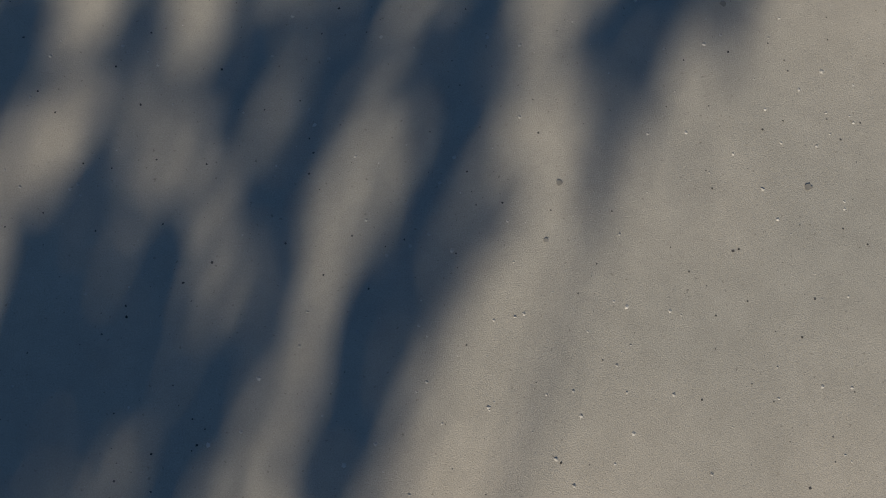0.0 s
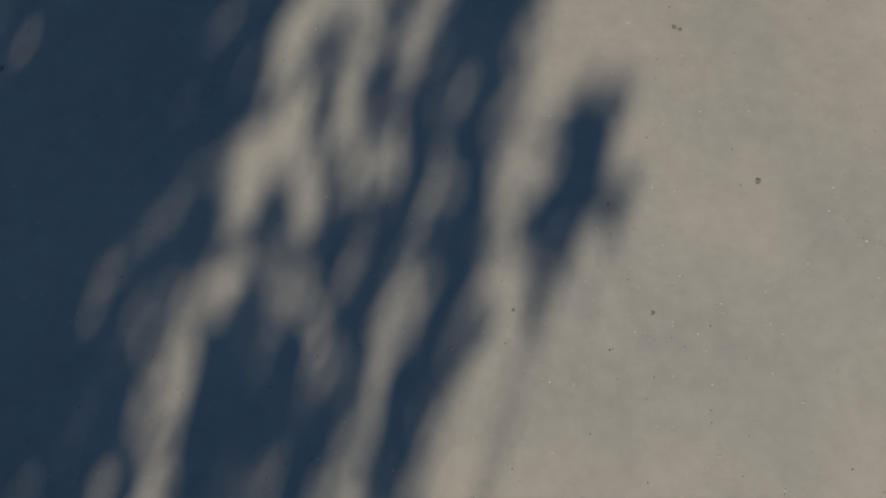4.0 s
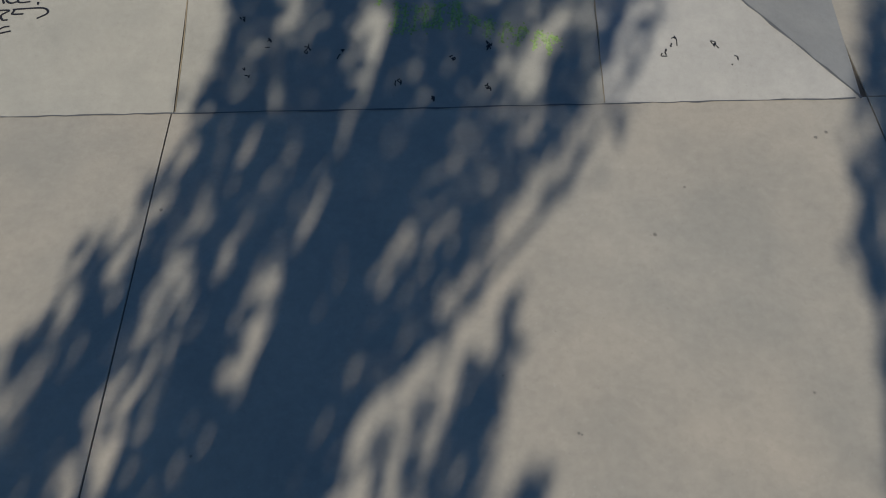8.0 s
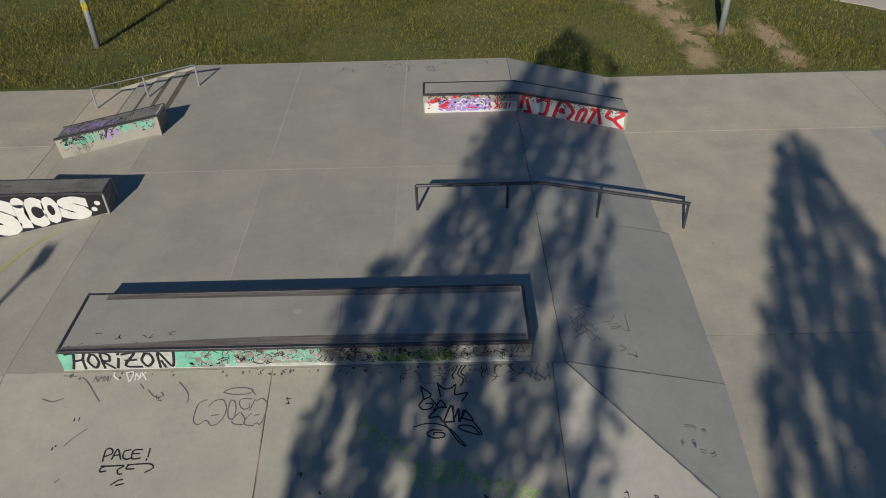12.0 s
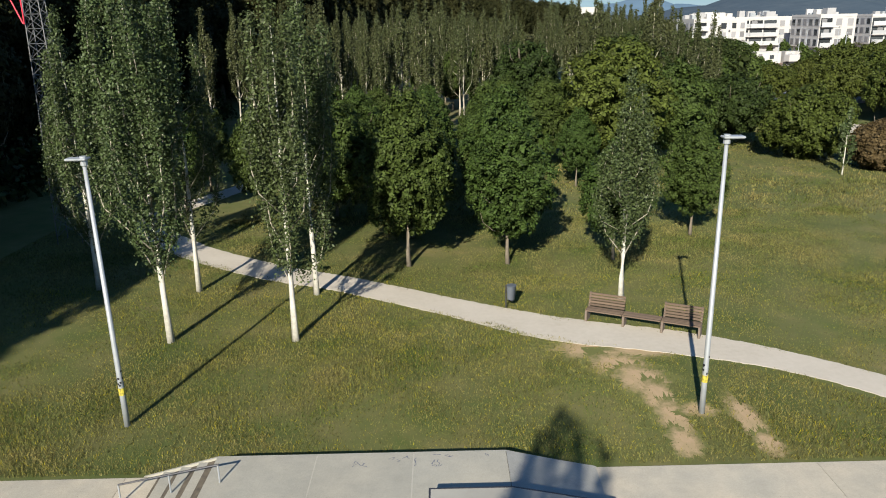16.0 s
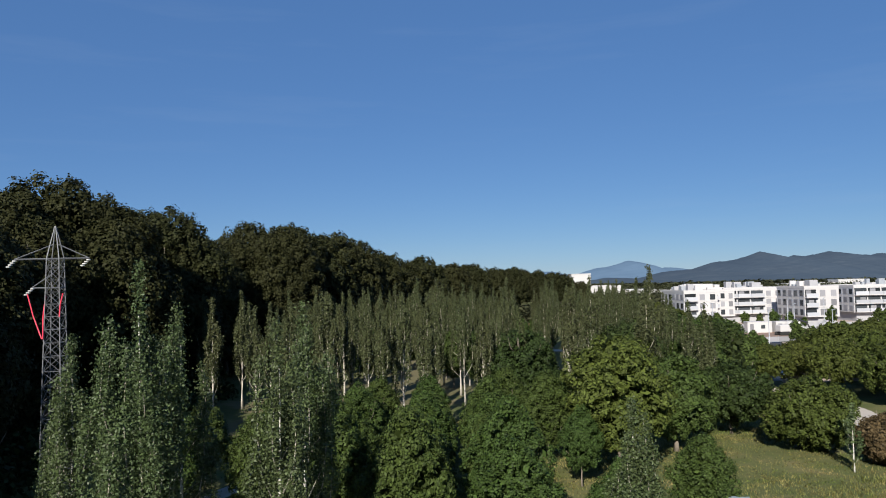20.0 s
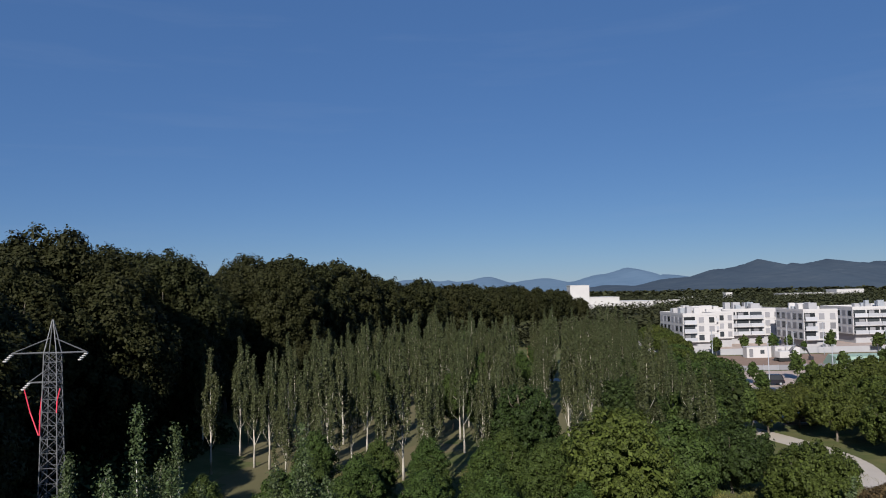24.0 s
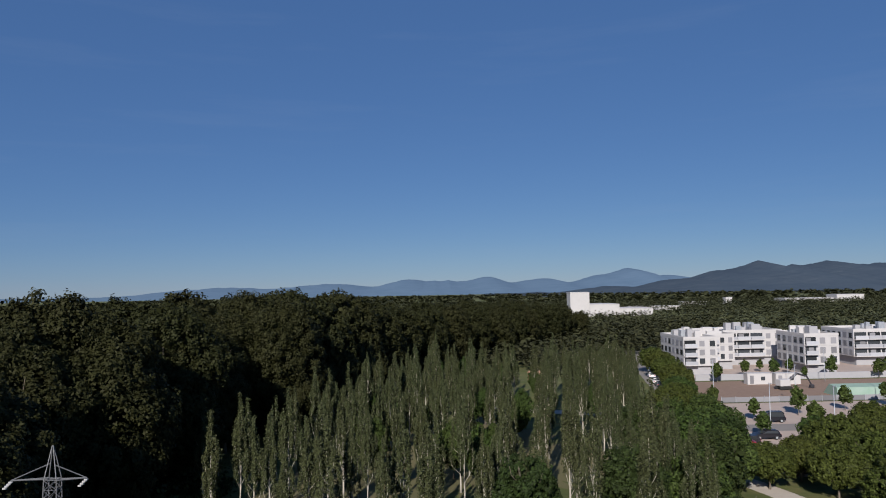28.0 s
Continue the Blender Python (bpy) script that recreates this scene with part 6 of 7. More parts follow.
scrawl("scrawl", 9, 30, 1.7, 3.3, 0.05, 0.30, 0.009, P_TURQ, A_FRONT, ledge_a, 0.0042, 0.06)
strokes("worn_edge", [[(0.0, 0.006), (2.0, 0.006), (4.0, 0.006), (6.05, 0.006)]], 0.010, P_WHITE, A_FRONT, ledge_a, 0.0045, "pale scraped foot of the ledge")
part("wax_band", flat_mesh("wax_band", [[(0.05, 0.045), (6.0, 0.045), (6.0, 0.15), (4.2, 0.20), (2.4, 0.19), (1.0, 0.13), (0.05, 0.09)]], A_TOP, 0.0018), WAX, ledge_a, "dark streaky wax worn along the edge")
part("wax_band", flat_mesh("wax_band", [[(0.3, 0.98), (6.0, 0.96), (6.0, 1.075), (0.3, 1.075)]], A_TOP, 0.0018), WAX, ledge_a, "dark streaky wax worn along the edge")
blobs("wear_mark", 7, 120, 0.02, 6.04, 0.05, 0.16, 0.004, 0.016, WEAR, A_TOP, ledge_a, 0.0024, 0.5)
scrawl("scrawl", 12, 5, 0.3, 2.1, 0.2, 0.32, 0.008, P_BLACK, A_TOP, ledge_a, 0.0024, 0.05)
PTOP = face(0, 0, PH, 1, 0, 0, 0, 1, 0)
scrawl("scrawl", 13, 12, -2.4, 1.4, 15.6, 16.1, 0.014, P_NAVY, PTOP, funbox, 0.003, 0.12)
for lo, hi in (((-4.985, 6.612, 0.80), (1.085, 6.66, 0.845)), ((-4.985, 7.70, 0.80), (1.085, 7.748, 0.845)), ((-4.986, 6.66, 0.80), (-4.94, 7.70, 0.845)), ((1.04, 6.66, 0.80), (1.086, 7.70, 0.845))):
    part("steel_edge", box(lo, hi, 0.004), STEEL_DARK, ledge_a, "worn black steel edging")
part("seam", flat_mesh("seam", [[(3.555, 0.05), (3.567, 0.05), (3.575, 0.5), (3.567, 1.08), (3.557, 1.08), (3.562, 0.5)]], A_TOP, 0.0015), P_TAN, ledge_a)
part("stain", flat_mesh("stain", [[(3.0 + 0.07 * math.cos(k * 0.6), 0.66 + 0.05 * math.sin(k * 0.6)) for k in range(10)]], A_TOP, 0.0015), CONCRETE_PALE, ledge_a)
# grime where the ledge meets the bank
blobs("grime", 8, 50, -4.9, 1.0, 2.26, 2.36, 0.008, 0.025, WEAR, BANK, funbox, 0.002, 1.4)
scrawl("scrawl", 9, 26, -0.6, 1.3, 2.1, 2.35, 0.012, P_GREYB, BANK, funbox, 0.003, 0.09)
lettering("NMA!", BANK, -4.55, 2.22, 0.22, 0.09, P_GREYB, funbox, 0.003, 0, 0.2, "writing", "small black handwriting NMA!")
# writing on the front bank
# writing on the front bank: a marker word, bubble letters under a halo, a large tag with a crown
strokes("writing", [[(-4.12, 1.14), (-4.12, 1.28), (-4.06, 1.30), (-4.03, 1.24), (-4.11, 1.20)], [(-4.02, 1.16), (-3.98, 1.29), (-3.91, 1.16)], [(-4.01, 1.21), (-3.93, 1.22)], [(-3.82, 1.28), (-3.89, 1.26), (-3.89, 1.19), (-3.85, 1.16), (-3.80, 1.17)], [(-3.68, 1.28), (-3.78, 1.27), (-3.78, 1.17), (-3.68, 1.17)], [(-3.78, 1.23), (-3.70, 1.23)], [(-3.59, 1.29), (-3.59, 1.19)], [(-3.60, 1.16), (-3.60, 1.14)]], 0.017, P_BLACK, BANK, funbox, label="black marker word PACE !")
strokes("writing", [[(-4.08, 1.07), (-4.12, 1.05), (-4.11, 1.01), (-4.05, 1.02)], [(-4.12, 1.08), (-3.98, 1.08), (-3.85, 1.08), (-3.91, 1.03), (-3.89, 0.98), (-3.85, 0.98)], [(-3.81, 1.09), (-3.58, 1.10), (-3.51, 1.08), (-3.50, 1.04), (-3.58, 0.99)], [(-3.80, 1.08), (-3.81, 1.04), (-3.72, 1.04)], [(-3.94, 0.85), (-3.87, 0.90), (-3.82, 0.91)], [(-3.88, 0.84), (-3.80, 0.86)]], 0.017, P_BLACK, BANK, funbox, label="black marker flourish")
strokes("writing", [[(-3.03, 1.93), (-3.12, 1.88), (-3.15, 1.72), (-3.13, 1.62), (-3.07, 1.59), (-3.01, 1.64), (-2.96, 1.63), (-2.92, 1.58), (-2.85, 1.59), (-2.79, 1.66), (-2.76, 1.78), (-2.79, 1.88), (-2.84, 1.93), (-2.93, 1.91), (-2.99, 1.84)], [(-2.73, 1.91), (-2.74, 1.78), (-2.71, 1.67), (-2.65, 1.67), (-2.64, 1.78), (-2.67, 1.89), (-2.72, 1.92)], [(-2.93, 1.71), (-2.84, 1.72)]], 0.012, P_GREYB, BANK, funbox, label="outlined bubble letters")
strokes("writing", [[(-2.47, 1.93), (-2.59, 1.93), (-2.61, 1.86), (-2.55, 1.79), (-2.48, 1.81), (-2.48, 1.86)], [(-2.59, 1.74), (-2.66, 1.66), (-2.65, 1.60), (-2.53, 1.58), (-2.51, 1.65), (-2.57, 1.74)], [(-2.42, 1.92), (-2.47, 1.77)], [(-2.43, 1.73), (-2.49, 1.67), (-2.51, 1.59), (-2.41, 1.56), (-2.36, 1.60), (-2.31, 1.58), (-2.27, 1.70), (-2.26, 1.85), (-2.33, 1.93), (-2.40, 1.90)], [(-2.40, 1.70), (-2.34, 1.71)]], 0.012, P_GREYB, BANK, funbox, label="outlined bubble letters")
strokes("writing", [[(-2.84, 2.03), (-2.76, 2.08), (-2.58, 2.09), (-2.47, 2.05), (-2.54, 2.00), (-2.72, 2.00), (-2.84, 2.03)], [(-2.48, 2.05), (-2.43, 1.99)]], 0.013, P_GREYB, BANK, funbox, label="outlined halo")
strokes("writing", [[(-3.93, 2.18), (-3.87, 2.11)], [(-3.81, 2.09), (-3.72, 2.00), (-3.64, 1.98), (-3.60, 2.01), (-3.63, 2.05)], [(-3.65, 1.94), (-3.60, 1.93)], [(-3.43, 2.19), (-3.31, 2.06), (-3.27, 1.97), (-3.27, 1.90)], [(-4.71, 2.29), (-4.61, 2.21), (-4.39, 1.94)], [(-5.12, 1.99), (-4.99, 1.95), (-4.86, 1.99)], [(-4.64, 1.35), (-4.57, 1.44), (-4.43, 1.57)], [(-4.61, 0.89), (-4.57, 0.93)], [(-4.95, 2.32), (-4.79, 2.31)]], 0.013, P_GREYB, BANK, funbox)
strokes("writing", [[(-4.15, 2.35), (-4.08, 2.22), (-4.06, 2.35), (-4.14, 2.35)], [(-4.01, 2.24), (-4.02, 2.33), (-3.97, 2.28), (-3.95, 2.34), (-3.87, 2.24)], [(-3.98, 2.24), (-3.90, 2.35)], [(-4.30, 2.35), (-4.30, 2.30), (-4.23, 2.25)]], 0.02, P_WHITE, BANK, funbox)
strokes("writing", [[(-0.13, 2.10), (-0.09, 1.90)], [(-0.13, 2.10), (-0.06, 2.02), (0.04, 2.02), (0.10, 2.07), (0.09, 1.93), (0.24, 1.95), (0.17, 1.83)], [(-0.34, 2.04), (-0.30, 1.87)], [(-0.34, 2.05), (-0.21, 1.93), (-0.31, 1.87)], [(-0.31, 1.86), (-0.36, 1.79), (-0.31, 1.73), (-0.21, 1.75), (-0.19, 1.81), (-0.28, 1.81)], [(-0.21, 1.88), (-0.13, 1.77)], [(-0.18, 1.72), (-0.09, 1.85), (-0.02, 1.75)]], 0.02, P_BLACK, BANK, funbox, label="large black marker tag")
strokes("writing", [[(-0.02, 1.75), (-0.12, 1.75), (-0.24, 1.62), (-0.12, 1.63), (-0.06, 1.56), (0.07, 1.56)], [(-0.05, 1.58), (0.04, 1.78), (0.07, 1.56)], [(0.06, 1.77), (0.07, 1.61), (0.13, 1.73), (0.13, 1.56), (0.19, 1.71)], [(0.21, 1.71), (0.14, 1.56)], [(0.21, 1.71), (0.30, 1.57), (0.16, 1.61)]], 0.022, P_BLACK, BANK, funbox, label="large black marker tag")
strokes("writing", [[(0.30, 1.56), (0.40, 1.39), (0.23, 1.42), (0.12, 1.48), (0.17, 1.51), (0.29, 1.49), (0.37, 1.40)], [(-0.42, 1.50), (-0.27, 1.54), (-0.09, 1.52), (0.05, 1.43), (0.20, 1.24), (0.11, 1.31), (-0.06, 1.56)], [(-0.08, 1.45), (-0.21, 1.45), (-0.26, 1.40), (-0.18, 1.35), (-0.06, 1.36), (-0.06, 1.41), (-0.17, 1.42), (-0.18, 1.39)]], 0.018, P_BLACK, BANK, funbox, label="large black marker tag")
# soft green spray
r = random.Random(21)
SPRAY = material("faint_green_spray", (0.26, 0.42, 0.10), 0.85, second=(0.32, 0.35, 0.22), scale=14, amount=1.0, per_island=0.25)
for name_, (u0, u1, v0, v1), n_ in (("spray", (-1.12, -0.42, 1.1, 1.55), 5), ("spray", (-0.42, 0.22, 0.75, 1.08), 8), ("spray", (0.25, 1.05, 0.57, 0.85), 6)):
    lines = []
    for k in range(n_):
        c = u0 + (u1 - u0) * (k + 0.5) / n_
        f = (k + 0.5) / n_
        vm = v1 - (v1 - v0) * f if n_ != 8 else (v0 + v1) / 2
        if n_ == 8:
            lines.append([(c - 0.03 + r.uniform(-0.02, 0.02), v0 + r.uniform(0, 0.06)), (c + r.uniform(-0.03, 0.03), v1 - r.uniform(0, 0.06))])
        else:
            lines.append([(c - 0.06, vm - 0.10), (c - r.uniform(0, 0.05), vm + 0.09), (c + r.uniform(-0.02, 0.08), vm + r.uniform(-0.06, 0.06))])
    strokes("spray", lines, 0.018, SPRAY, BANK, funbox, 0.002, "faded green spray lines")
    mist = []
    for ln in lines:
        for q in range(70):
            a, b = r.choice(list(zip(ln, ln[1:])))
            f = r.random()
            cu, cv, rr = a[0] + (b[0] - a[0]) * f + r.gauss(0, 0.022), a[1] + (b[1] - a[1]) * f + r.gauss(0, 0.022), r.uniform(0.003, 0.012)
            mist.append([(cu + rr * math.cos(g * 1.047), cv + rr * math.sin(g * 1.047)) for g in range(6)])
    tagged(part("spray_mist", flat_mesh("spray_mist", mist, BANK, 0.0024), SPRAY, funbox), kind="stuff")
# seams and marks on the bank
def crack(seed, p0, p1, width, mat, lift=0.004):
    """A ragged dark joint along an edge of the concrete."""
    r = random.Random(seed)
    a, b = Vector(p0), Vector(p1)
    side = (b - a).cross(Vector((0, 0, 1))).normalized()
    n = max(6, int((b - a).length / 0.12))
    bm = bmesh.new()
    prev = None
    for i in range(n + 1):
        p = a.lerp(b, i / n) + side * r.uniform(-0.006, 0.006) + Vector((0, 0, lift))
        w = width * r.uniform(0.35, 1.3)
        cur = (bm.verts.new(p - side * w / 2), bm.verts.new(p + side * w / 2))
        if prev:
            bm.faces.new((prev[0], prev[1], cur[1], cur[0]))
        prev = cur
    return part("crack", bm, mat, funbox, "dark ragged joint in the concrete")


for k, (p0, p1, w, mat) in enumerate((((-5.7, FY0 - 0.004, 0.002), (FX1 - 0.15, FY0 - 0.004, 0.002), 0.016, P_GREYB), ((FX1 - 0.1, FY0, 0.004), (PX1, PY0, PH), 0.026, P_GREYB), ((PX1 + 0.02, PY0, PH), (FX1 + 0.08, PY0, 0.004), 0.014, P_GREYB),
                                      ((1.36, FY0 + 0.02, 0.006), (1.36, PY0 - 0.02, PH), 0.008, P_TAN), ((FX1 + 0.11, PY0, 0.002), (FX1 + 0.2, PY1, 0.002), 0.012, SEAM), ((PX1, PY0 + 0.1, PH), (PX1, PY1, PH), 0.012, JOINT),
                                      ((FX0, PY0, 0.002), (FX0, 13.4, 0.002), 0.012, SEAM))):
    crack(k, p0, p1, w, mat)
strokes("crack", [[(-2.25, 0.02), (-2.25, 0.8), (-2.27, 1.5), (-2.26, 2.36)]], 0.010, P_TAN, BANK, funbox, 0.0025)
for k, (x, deep) in enumerate([(0.10, 0.20), (0.16, 0.30), (0.21, 0.16), (0.42, 0.12), (0.47, 0.19), (0.60, 0.24), (0.64, 0.13), (0.82, 0.12), (-0.5, 0.08), (-1.4, 0.07), (-2.4, 0.07), (-2.1, 0.06)]):
    strokes("drip", [[(x + 0.03, 2.35), (x + 0.03 * math.sin(5 * k), 2.35 - 0.4 * deep), (x - 0.04 * math.cos(3 * k), 2.35 - 0.7 * deep), (x - 0.02 + 0.03 * math.sin(7 * k), 2.35 - deep)]], 0.018 if k < 3 else 0.009, P_BLACK, BANK, funbox, 0.0035, "black paint run below the ledge")
for k, (u, v) in enumerate([(-1.76, 0.9), (-1.68, 0.38), (-1.5, 0.68), (-1.16, 0.61), (-0.87, 0.54), (-0.38, 0.27), (-0.1, 0.07), (0.38, 0.19), (0.42, 0.6), (0.1, 0.5), (-3.65, 1.98), (-2.0, 1.9), (2.0, 0.6), (2.5, 0.4), (1.9, 0.5), (2.35, 0.55), (-4.6, 1.7), (-4.75, 1.3)]):
    scrawl("scuff", 40 + k, 2, u - 0.03, u + 0.03, v - 0.05, v + 0.05, 0.010, P_BLACK, BANK, funbox, 0.003, 0.035)
scrawl("scrawl", 60, 20, 6.85, 7.8, -1.05, -0.2, 0.012, P_GREYB, RBANK, funbox, 0.003, 0.16)
scrawl("scrawl", 61, 6, 5.3, 5.75, -1.7, -1.3, 0.010, P_GREYB, RBANK, funbox, 0.003, 0.06)

# kinked ledge: violet and red tags, then the word in white on red
part("paint_ground", flat_mesh("paint_ground", [[(0.02, 0.0), (1.9, 0.0), (1.9, 0.22), (0.02, 0.22)]], B_FRONT, 0.0015), P_WHITE, ledge_b, "white paint ground")
blobs("paint_daub", 71, 120, 0.3, 1.36, 0.03, 0.30, 0.02, 0.06, P_PURPLE, B_FRONT, ledge_b, 0.002)
blobs("wear_mark", 72, 60, 0.02, 1.9, 0.30, 0.40, 0.008, 0.03, WEAR, B_FRONT, ledge_b, 0.0024)
scrawl("scrawl", 73, 16, 0.05, 1.5, 0.1, 0.36, 0.022, P_RED, B_FRONT, ledge_b, 0.003, 0.10)
scrawl("scrawl", 74, 12, 0.05, 1.8, 0.15, 0.38, 0.012, P_BLACK, B_FRONT, ledge_b, 0.0034, 0.07)
scrawl("scrawl", 75, 12, 0.4, 1.3, 0.05, 0.3, 0.016, P_WHITE, B_FRONT, ledge_b, 0.0038, 0.08)
lettering("2021", B_FRONT, 1.42, 0.06, 0.36, 0.14, P_RED, ledge_b, 0.004, 0.02, 0.3, label="red number 2021")
SLOPE = Matrix(((0.977, 0, 0, 1.5), (0, 0, -1, 13.57), (-0.214, 1, 0, PH), (0, 0, 0, 1)))
part("paint_ground", flat_mesh("paint_ground", [[(0.12, 0.0), (2.3, 0.01), (2.3, 0.39), (0.12, 0.40)]], SLOPE, 0.002), P_WHITE, ledge_b, "white paint ground")
TANK = [("T", [[(0.10, 0.10), (0.17, 0.38), (0.30, 0.37)], [(0.22, 0.28), (0.30, 0.02)], [(0.18, 0.02), (0.30, 0.03)], [(0.44, 0.30), (0.66, 0.38), (0.62, 0.06), (0.50, 0.02)]]),
        ("A", [[(0.80, 0.03), (0.92, 0.37), (1.08, 0.36), (1.20, 0.20), (1.10, 0.03)], [(0.92, 0.16), (0.97, 0.21), (1.0, 0.15)]]),
        ("N", [[(1.28, 0.04), (1.36, 0.26), (1.48, 0.28), (1.40, 0.03)], [(1.58, 0.34), (1.66, 0.30), (1.55, 0.03)]]),
        ("K", [[(1.72, 0.36), (1.80, 0.05)], [(1.98, 0.36), (1.92, 0.24), (2.06, 0.18)], [(2.18, 0.38), (2.27, 0.34), (2.10, 0.18), (2.27, 0.02)]])]
for ch, lines in TANK:
    strokes("letter", lines, 0.075, P_RED, SLOPE, ledge_b, 0.0035, "red outline of the white letter %s of TANK" % ch)
blobs("wear_mark", 76, 150, 0.1, 2.25, 0.26, 0.39, 0.006, 0.02, WEAR, SLOPE, ledge_b, 0.0045)
for pts in ([(-0.39, 0.875), (1.5, 0.875), (3.8, 0.395), (3.8, 0.438), (1.5, 0.918), (-0.39, 0.918)],):
    for ya, yb in ((13.562, 13.60), (14.09, 14.128)):
        part("steel_edge", prism(pts, ya, yb, "y"), STEEL_DARK, ledge_b, "worn black steel edging")
part("steel_edge", box((-0.392, 13.6, 0.875), (-0.35, 14.09, 0.918), 0.004), STEEL_DARK, ledge_b)
# bold white letters on black
part("paint_ground", flat_mesh("paint_ground", [[(0.03, 0.02), (2.18, 0.52), (2.18, 0.90), (0.0, 0.90)]], C_FRONT, 0.0015), P_BLACK, ledge_c, "black paint ground")
ci = [("S", 0.04, 0.09, 0.62, 0.74), ("i", 0.62, 0.24, 0.22, 0.62), ("C", 0.78, 0.26, 0.36, 0.60), ("O", 1.10, 0.33, 0.30, 0.54), ("S", 1.38, 0.40, 0.54, 0.46)]
for ch, u, v, w, h in ci:
    lettering(ch, C_FRONT, u, v, w, h, P_WHITE, ledge_c, 0.003, 0.085, name="letter", label="fat white bubble letter")
for u, v in ((1.98, 0.60), (2.06, 0.72)):
    part("dot", flat_mesh("dot", [[(u + 0.05 * math.cos(k * 0.52), v + 0.045 * math.sin(k * 0.52)) for k in range(12)]], C_FRONT, 0.003), P_WHITE, ledge_c)
for ya, yb in ((10.192, 10.23), (10.63, 10.668)):
    part("steel_edge", box((-7.905, ya, 0.885), (-5.632, yb, 0.926), 0.004), STEEL_DARK, ledge_c, "worn black steel edging")
part("steel_edge", box((-5.672, 10.23, 0.885), (-5.632, 10.63, 0.926), 0.004), STEEL_DARK, ledge_c)
part("worn_top", flat_mesh("worn_top", [[(0.02, 0.03), (2.2, 0.03), (2.2, 0.43), (0.02, 0.43)]], face(-7.87, 10.2, 0.92, 1, 0, 0, 0, 1, 0), 0.0012), WEAR_TOP, ledge_c, "dark waxed concrete top")
part("worn_end", flat_mesh("worn_end", [[(0.04, 0.02), (0.43, 0.02), (0.43, 0.37), (0.04, 0.37)]], face(-5.64, 10.2, PH, 0, 1, 0, 0, 0, 1), 0.0015), WEAR, ledge_c, "end face blackened with paint")
part("worn_end", flat_mesh("worn_end", [[(0.04, 0.02), (0.47, 0.02), (0.47, 0.38), (0.04, 0.38)]], face(-5.55, 12.9, PH, 0, 1, 0, 0, 0, 1), 0.0015), WEAR, ledge_d, "end face blackened with paint")
blobs("wear_mark", 81, 40, 0.05, 2.2, 0.02, 0.42, 0.02, 0.07, WEAR, face(-7.87, 10.2, 0.92, 1, 0, 0, 0, 1, 0), ledge_c, 0.002, 0.5)
# hubba ledge: turquoise and violet tags
DM = Matrix(((0.976, 0, 0, -7.68), (0, 0, -1, 12.9), (0.229, 1, 0, 0.0), (0, 0, 0, 1)))
blobs("paint_daub", 91, 30, 0.1, 0.95, 0.22, 0.40, 0.02, 0.06, P_TURQ, DM, ledge_d, 0.002)
blobs("paint_daub", 92, 26, 1.3, 2.05, 0.22, 0.42, 0.02, 0.06, P_TURQ, DM, ledge_d, 0.002)
blobs("paint_daub", 93, 10, 0.95, 1.3, 0.18, 0.38, 0.02, 0.06, P_PURPLE, DM, ledge_d, 0.002)
blobs("wear_mark", 98, 110, 0.05, 2.1, 0.30, 0.44, 0.01, 0.03, WEAR, DM, ledge_d, 0.0016)
scrawl("scrawl", 94, 40, 0.05, 2.1, 0.2, 0.43, 0.012, P_BLACK, DM, ledge_d, 0.003, 0.07)
scrawl("scrawl", 95, 10, 0.1, 0.7, 0.05, 0.2, 0.010, P_GREYB, DM, ledge_d, 0.003, 0.07)
DT = Matrix(((0.976, 0, -0.216, -7.7), (0, 1, 0, 12.9), (0.216, 0, 0.976, 0.462), (0, 0, 0, 1)))
part("worn_top", flat_mesh("worn_top", [[(0.03, 0.04), (2.15, 0.04), (2.15, 0.46), (0.03, 0.46)]], DT, 0.0025), WEAR_TOP, ledge_d, "dark waxed concrete top")
scrawl("scrawl", 96, 26, 0.05, 1.3, 0.05, 0.45, 0.016, P_PURPLE, DT, ledge_d, 0.004, 0.12)
scrawl("scrawl", 97, 26, 0.05, 1.6, 0.05, 0.45, 0.014, P_BLACK, DT, ledge_d, 0.005, 0.12)
for ya, yb in ((12.892, 12.93), (13.37, 13.408)):
    part("steel_edge", prism([(-7.725, 0.425), (-5.545, 0.905), (-5.545, 0.946), (-7.725, 0.466)], ya, yb, "y"), STEEL_DARK, ledge_d, "worn black steel edging")
# yellow-green spray arc on the left bank
P_LIME = paint("faint_lime_spray", (0.36, 0.40, 0.16))
LB = Matrix(((0, PX0 - FX0, 0, FX0), (1, 0, 0, 0), (0, PH, 1, 0.002), (0, 0, 0, 1)))
strokes("spray", [[(9.95, 0.62), (9.7, 0.45), (9.2, 0.32), (8.7, 0.24)]], 0.05, P_LIME, LB, funbox, 0.003)
# tape and stickers on the lamps
for x, y in ((7.37, 18.72), (-9.1, 18.75)):
    t = thing("warning_tape", "black and yellow tape wound round a lamp post", "tape", "tape on the lamps", m=pose(x, y, 0))
    part("band", tube([(0, 0, 0.98), (0, 0, 1.2)], 0.088, 12), TAPE, t)
    scr = bmesh.new()
    rr = random.Random(int(x * 10))
    for k in range(10):
        a, z = rr.uniform(0, 6.28), rr.uniform(1.25, 1.8)
        add_box(scr, (0.076, -0.025, -0.03), (0.084, 0.025, 0.03), 0, Matrix.Translation((0, 0, z)) @ Matrix.Rotation(a, 4, "Z"))
    part("sticker", scr, P_BLACK, t)

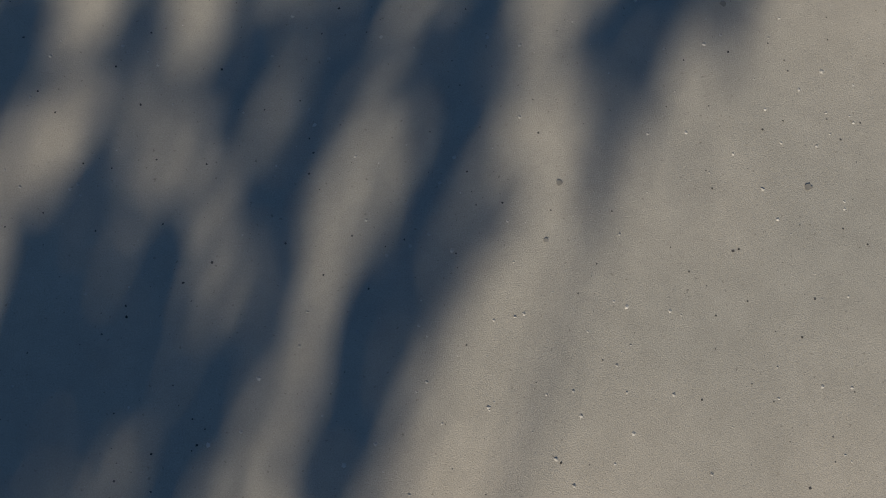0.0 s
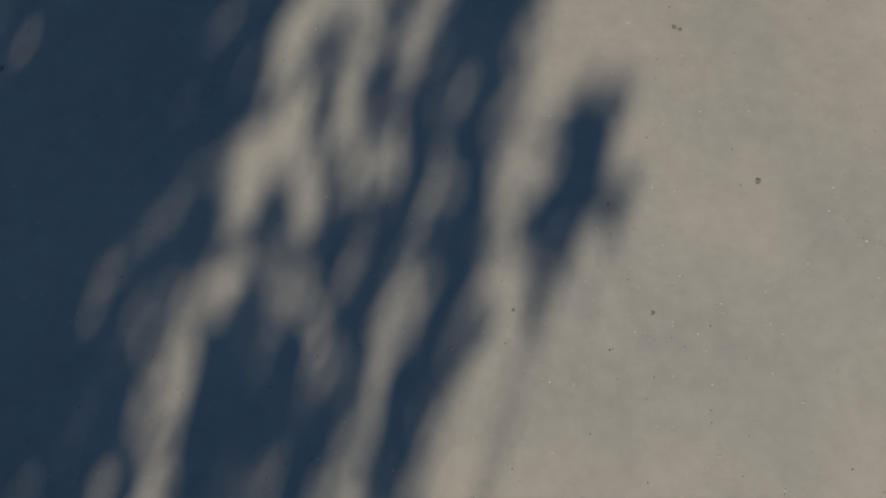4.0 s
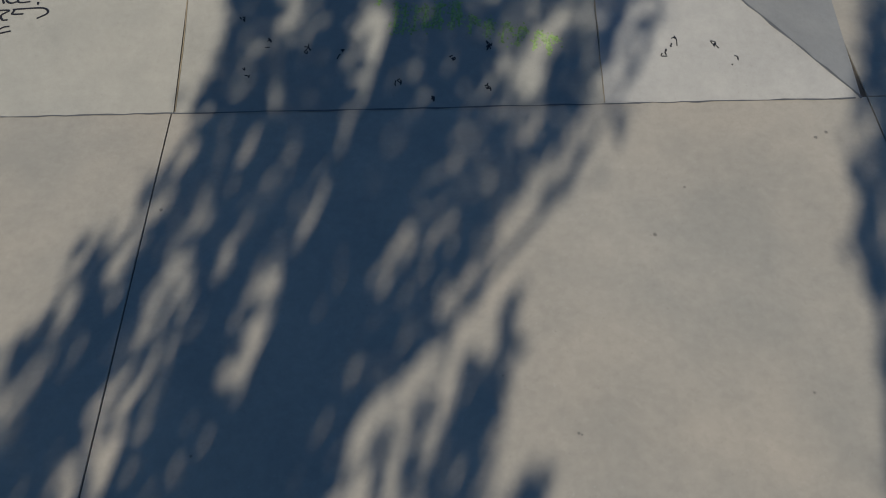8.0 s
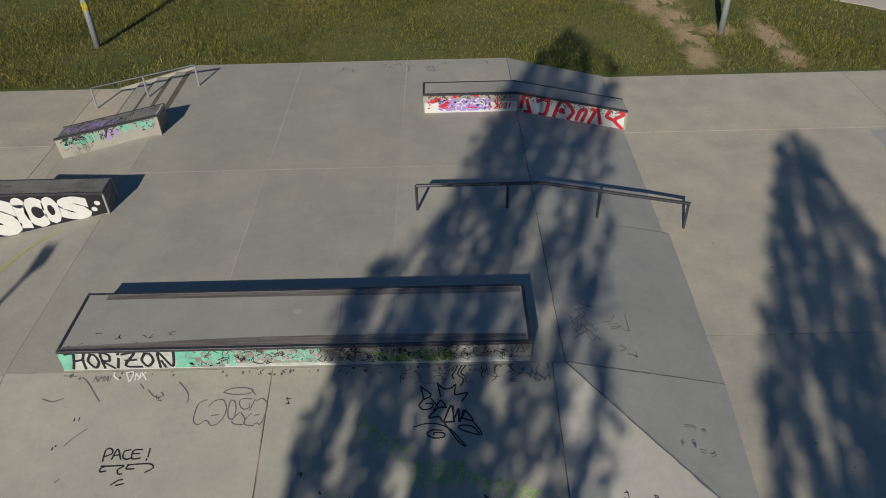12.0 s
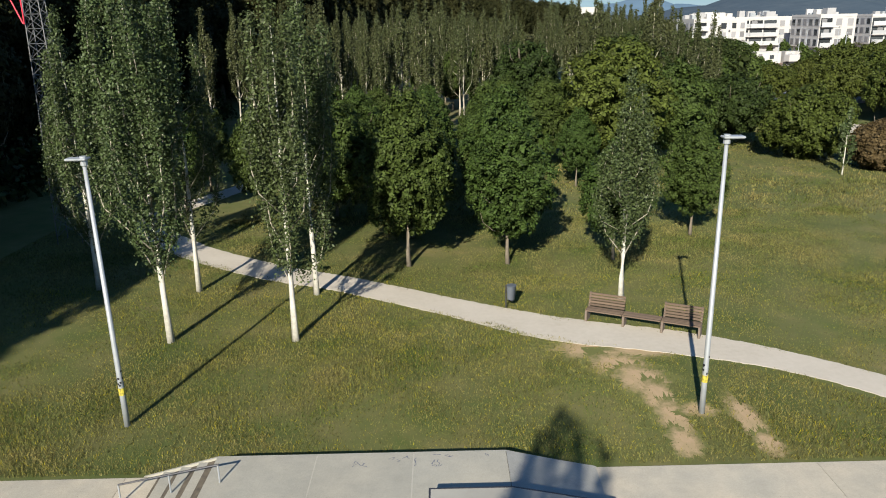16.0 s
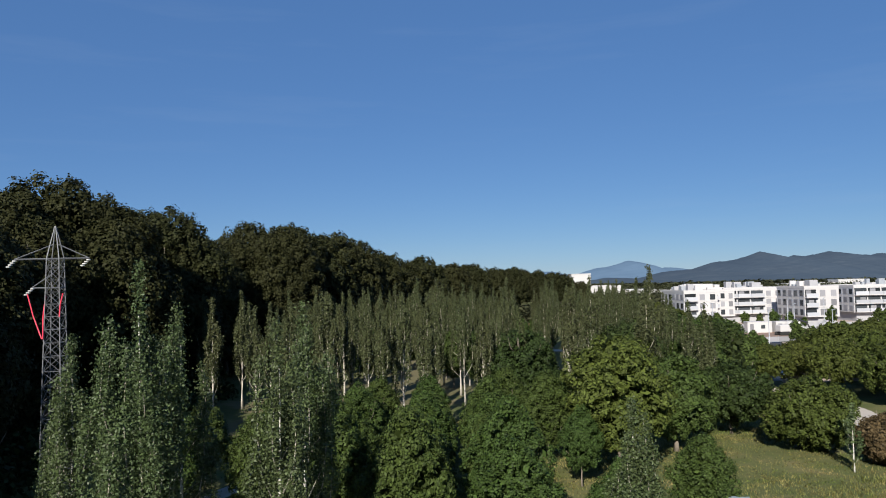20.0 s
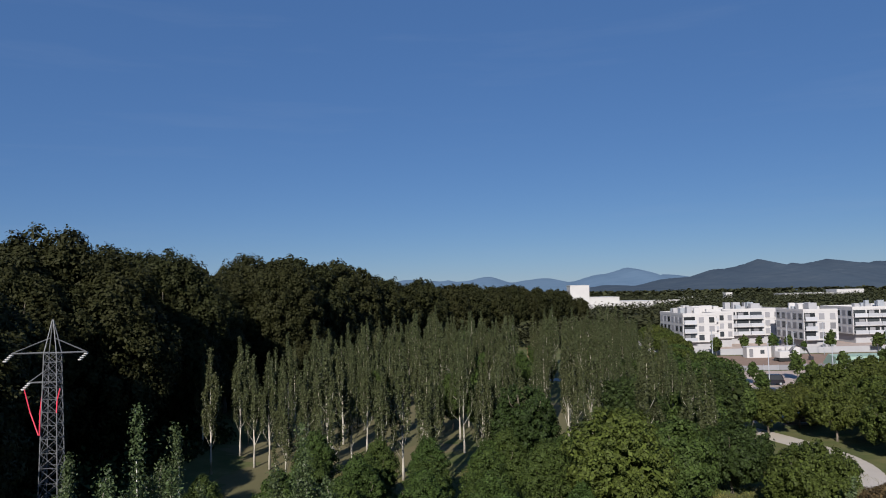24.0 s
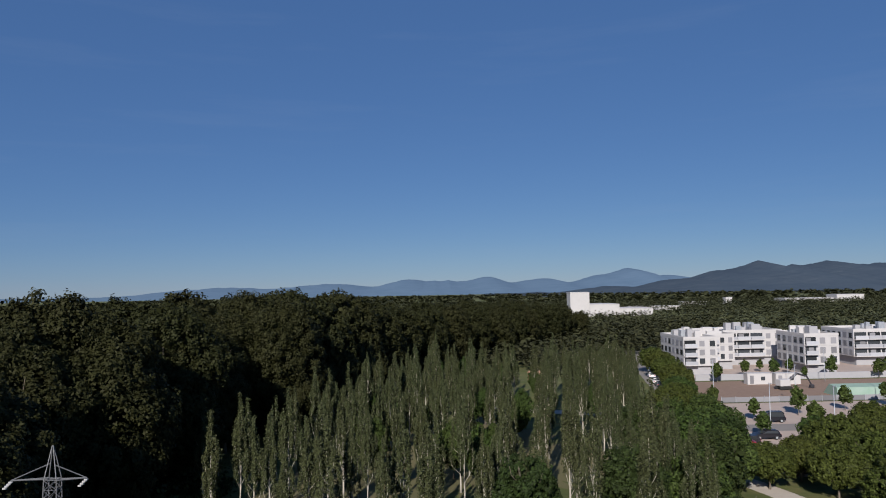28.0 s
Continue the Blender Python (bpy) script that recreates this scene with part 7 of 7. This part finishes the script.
# ---- curved ramp at the side ----
ramp = thing("quarter_pipe", "grey concrete quarter-pipe with a dark side", "skate ramp")
prof = [(8.75 + 2.2 * math.sin(a), 2.2 * (1 - math.cos(a))) for a in [k * 0.11 for k in range(10)]]
part("curve", prism(prof + [(prof[-1][0] + 1.2, prof[-1][1]), (prof[-1][0] + 1.2, 0.0)], 6.4, 13.3, "y"), CONCRETE_BLUE, ramp)
part("coping", tube([(prof[-1][0], 6.4, prof[-1][1]), (prof[-1][0], 13.3, prof[-1][1])], 0.03, 8), STEEL_DARK, ramp)

# ---- chips, grit and spots on the floor ----
def grit(name, seed, count, x0, x1, y0, y1, s0, s1, mat, label, flat=0.35):
    """Small flattened chips lying on the concrete."""
    r = np.random.default_rng(seed)
    n = count
    c = np.stack([r.uniform(x0, x1, n), r.uniform(y0, y1, n), np.zeros(n)], 1)
    s = s0 + (s1 - s0) * r.uniform(size=n) ** 3
    ang = r.uniform(0, 6.28, n)
    ring = []
    for k in range(5):
        a = ang + k * 1.2566
        q = s * r.uniform(0.6, 1.2, n)
        ring.append(c + np.stack([q * np.cos(a), q * np.sin(a), np.full(n, 0.0004)], 1))
    top = c + np.stack([s * r.uniform(-0.2, 0.2, n), s * r.uniform(-0.2, 0.2, n), s * flat + 0.0004], 1)
    V = np.stack(ring + [top], 1).reshape(-1, 3)
    F = []
    for i in range(n):
        b_ = i * 6
        F += [(b_ + k, b_ + (k + 1) % 5, b_ + 5) for k in range(5)]
    me = bpy.data.meshes.new(name)
    me.from_pydata(V.tolist(), [], F)
    return tagged(obj(name, me, mat), label, "grit", kind="stuff")


CHIP_PALE = material("pale_chip", (0.48, 0.45, 0.39), 0.85, per_island=0.25)
CHIP_DARK = material("dark_chip", (0.07, 0.065, 0.06), 0.9, per_island=0.5)
grit("pale_grit", 1, 7000, -1.6, 3.2, -1.2, 3.6, 0.0007, 0.005, CHIP_PALE, "pale stone chips on the concrete")
grit("dark_grit", 2, 5000, -1.6, 3.2, -1.2, 3.6, 0.0006, 0.003, CHIP_DARK, "tiny dark pits in the concrete", 0.06)
grit("leaf_litter", 3, 260, -9, 9, 4.5, 16, 0.004, 0.018, CHIP_DARK, "dark specks and dry leaf bits on the concrete", 0.15)
SPOT = material("dark_oil_spot", (0.19, 0.175, 0.15), 0.8, second=(0.28, 0.26, 0.22), scale=60, amount=0.8)
for k, (x, y, s) in enumerate([(0.20, 0.43, 0.010), (0.17, 0.32, 0.008), (0.66, 0.41, 0.013), (0.83, 1.46, 0.016), (1.56, 2.95, 0.03), (0.37, 1.86, 0.012), (1.86, 3.38, 0.02), (2.39, 1.7, 0.02), (-2.18, 3.27, 0.03), (0.54, 0.79, 0.012), (0.85, 1.45, 0.014), (1.06, 0.86, 0.02), (-1.63, 1.36, 0.02), (3.0, 3.85, 0.03), (3.1, 3.9, 0.03), (4.5, 5.6, 0.04), (5.2, 9.0, 0.05), (6.8, 12.0, 0.06)]):
    r = random.Random(k)
    t = tagged(part("floor_spot", flat_mesh("floor_spot", [[(x + 0.55 * s * r.uniform(0.7, 1.2) * math.cos(a * 0.5236), y + 0.55 * s * r.uniform(0.7, 1.2) * math.sin(a * 0.5236)) for a in range(12)]], Matrix.Identity(4), 0.0015), SPOT), "dark round spot on the concrete floor", "stain", "spots on the floor")
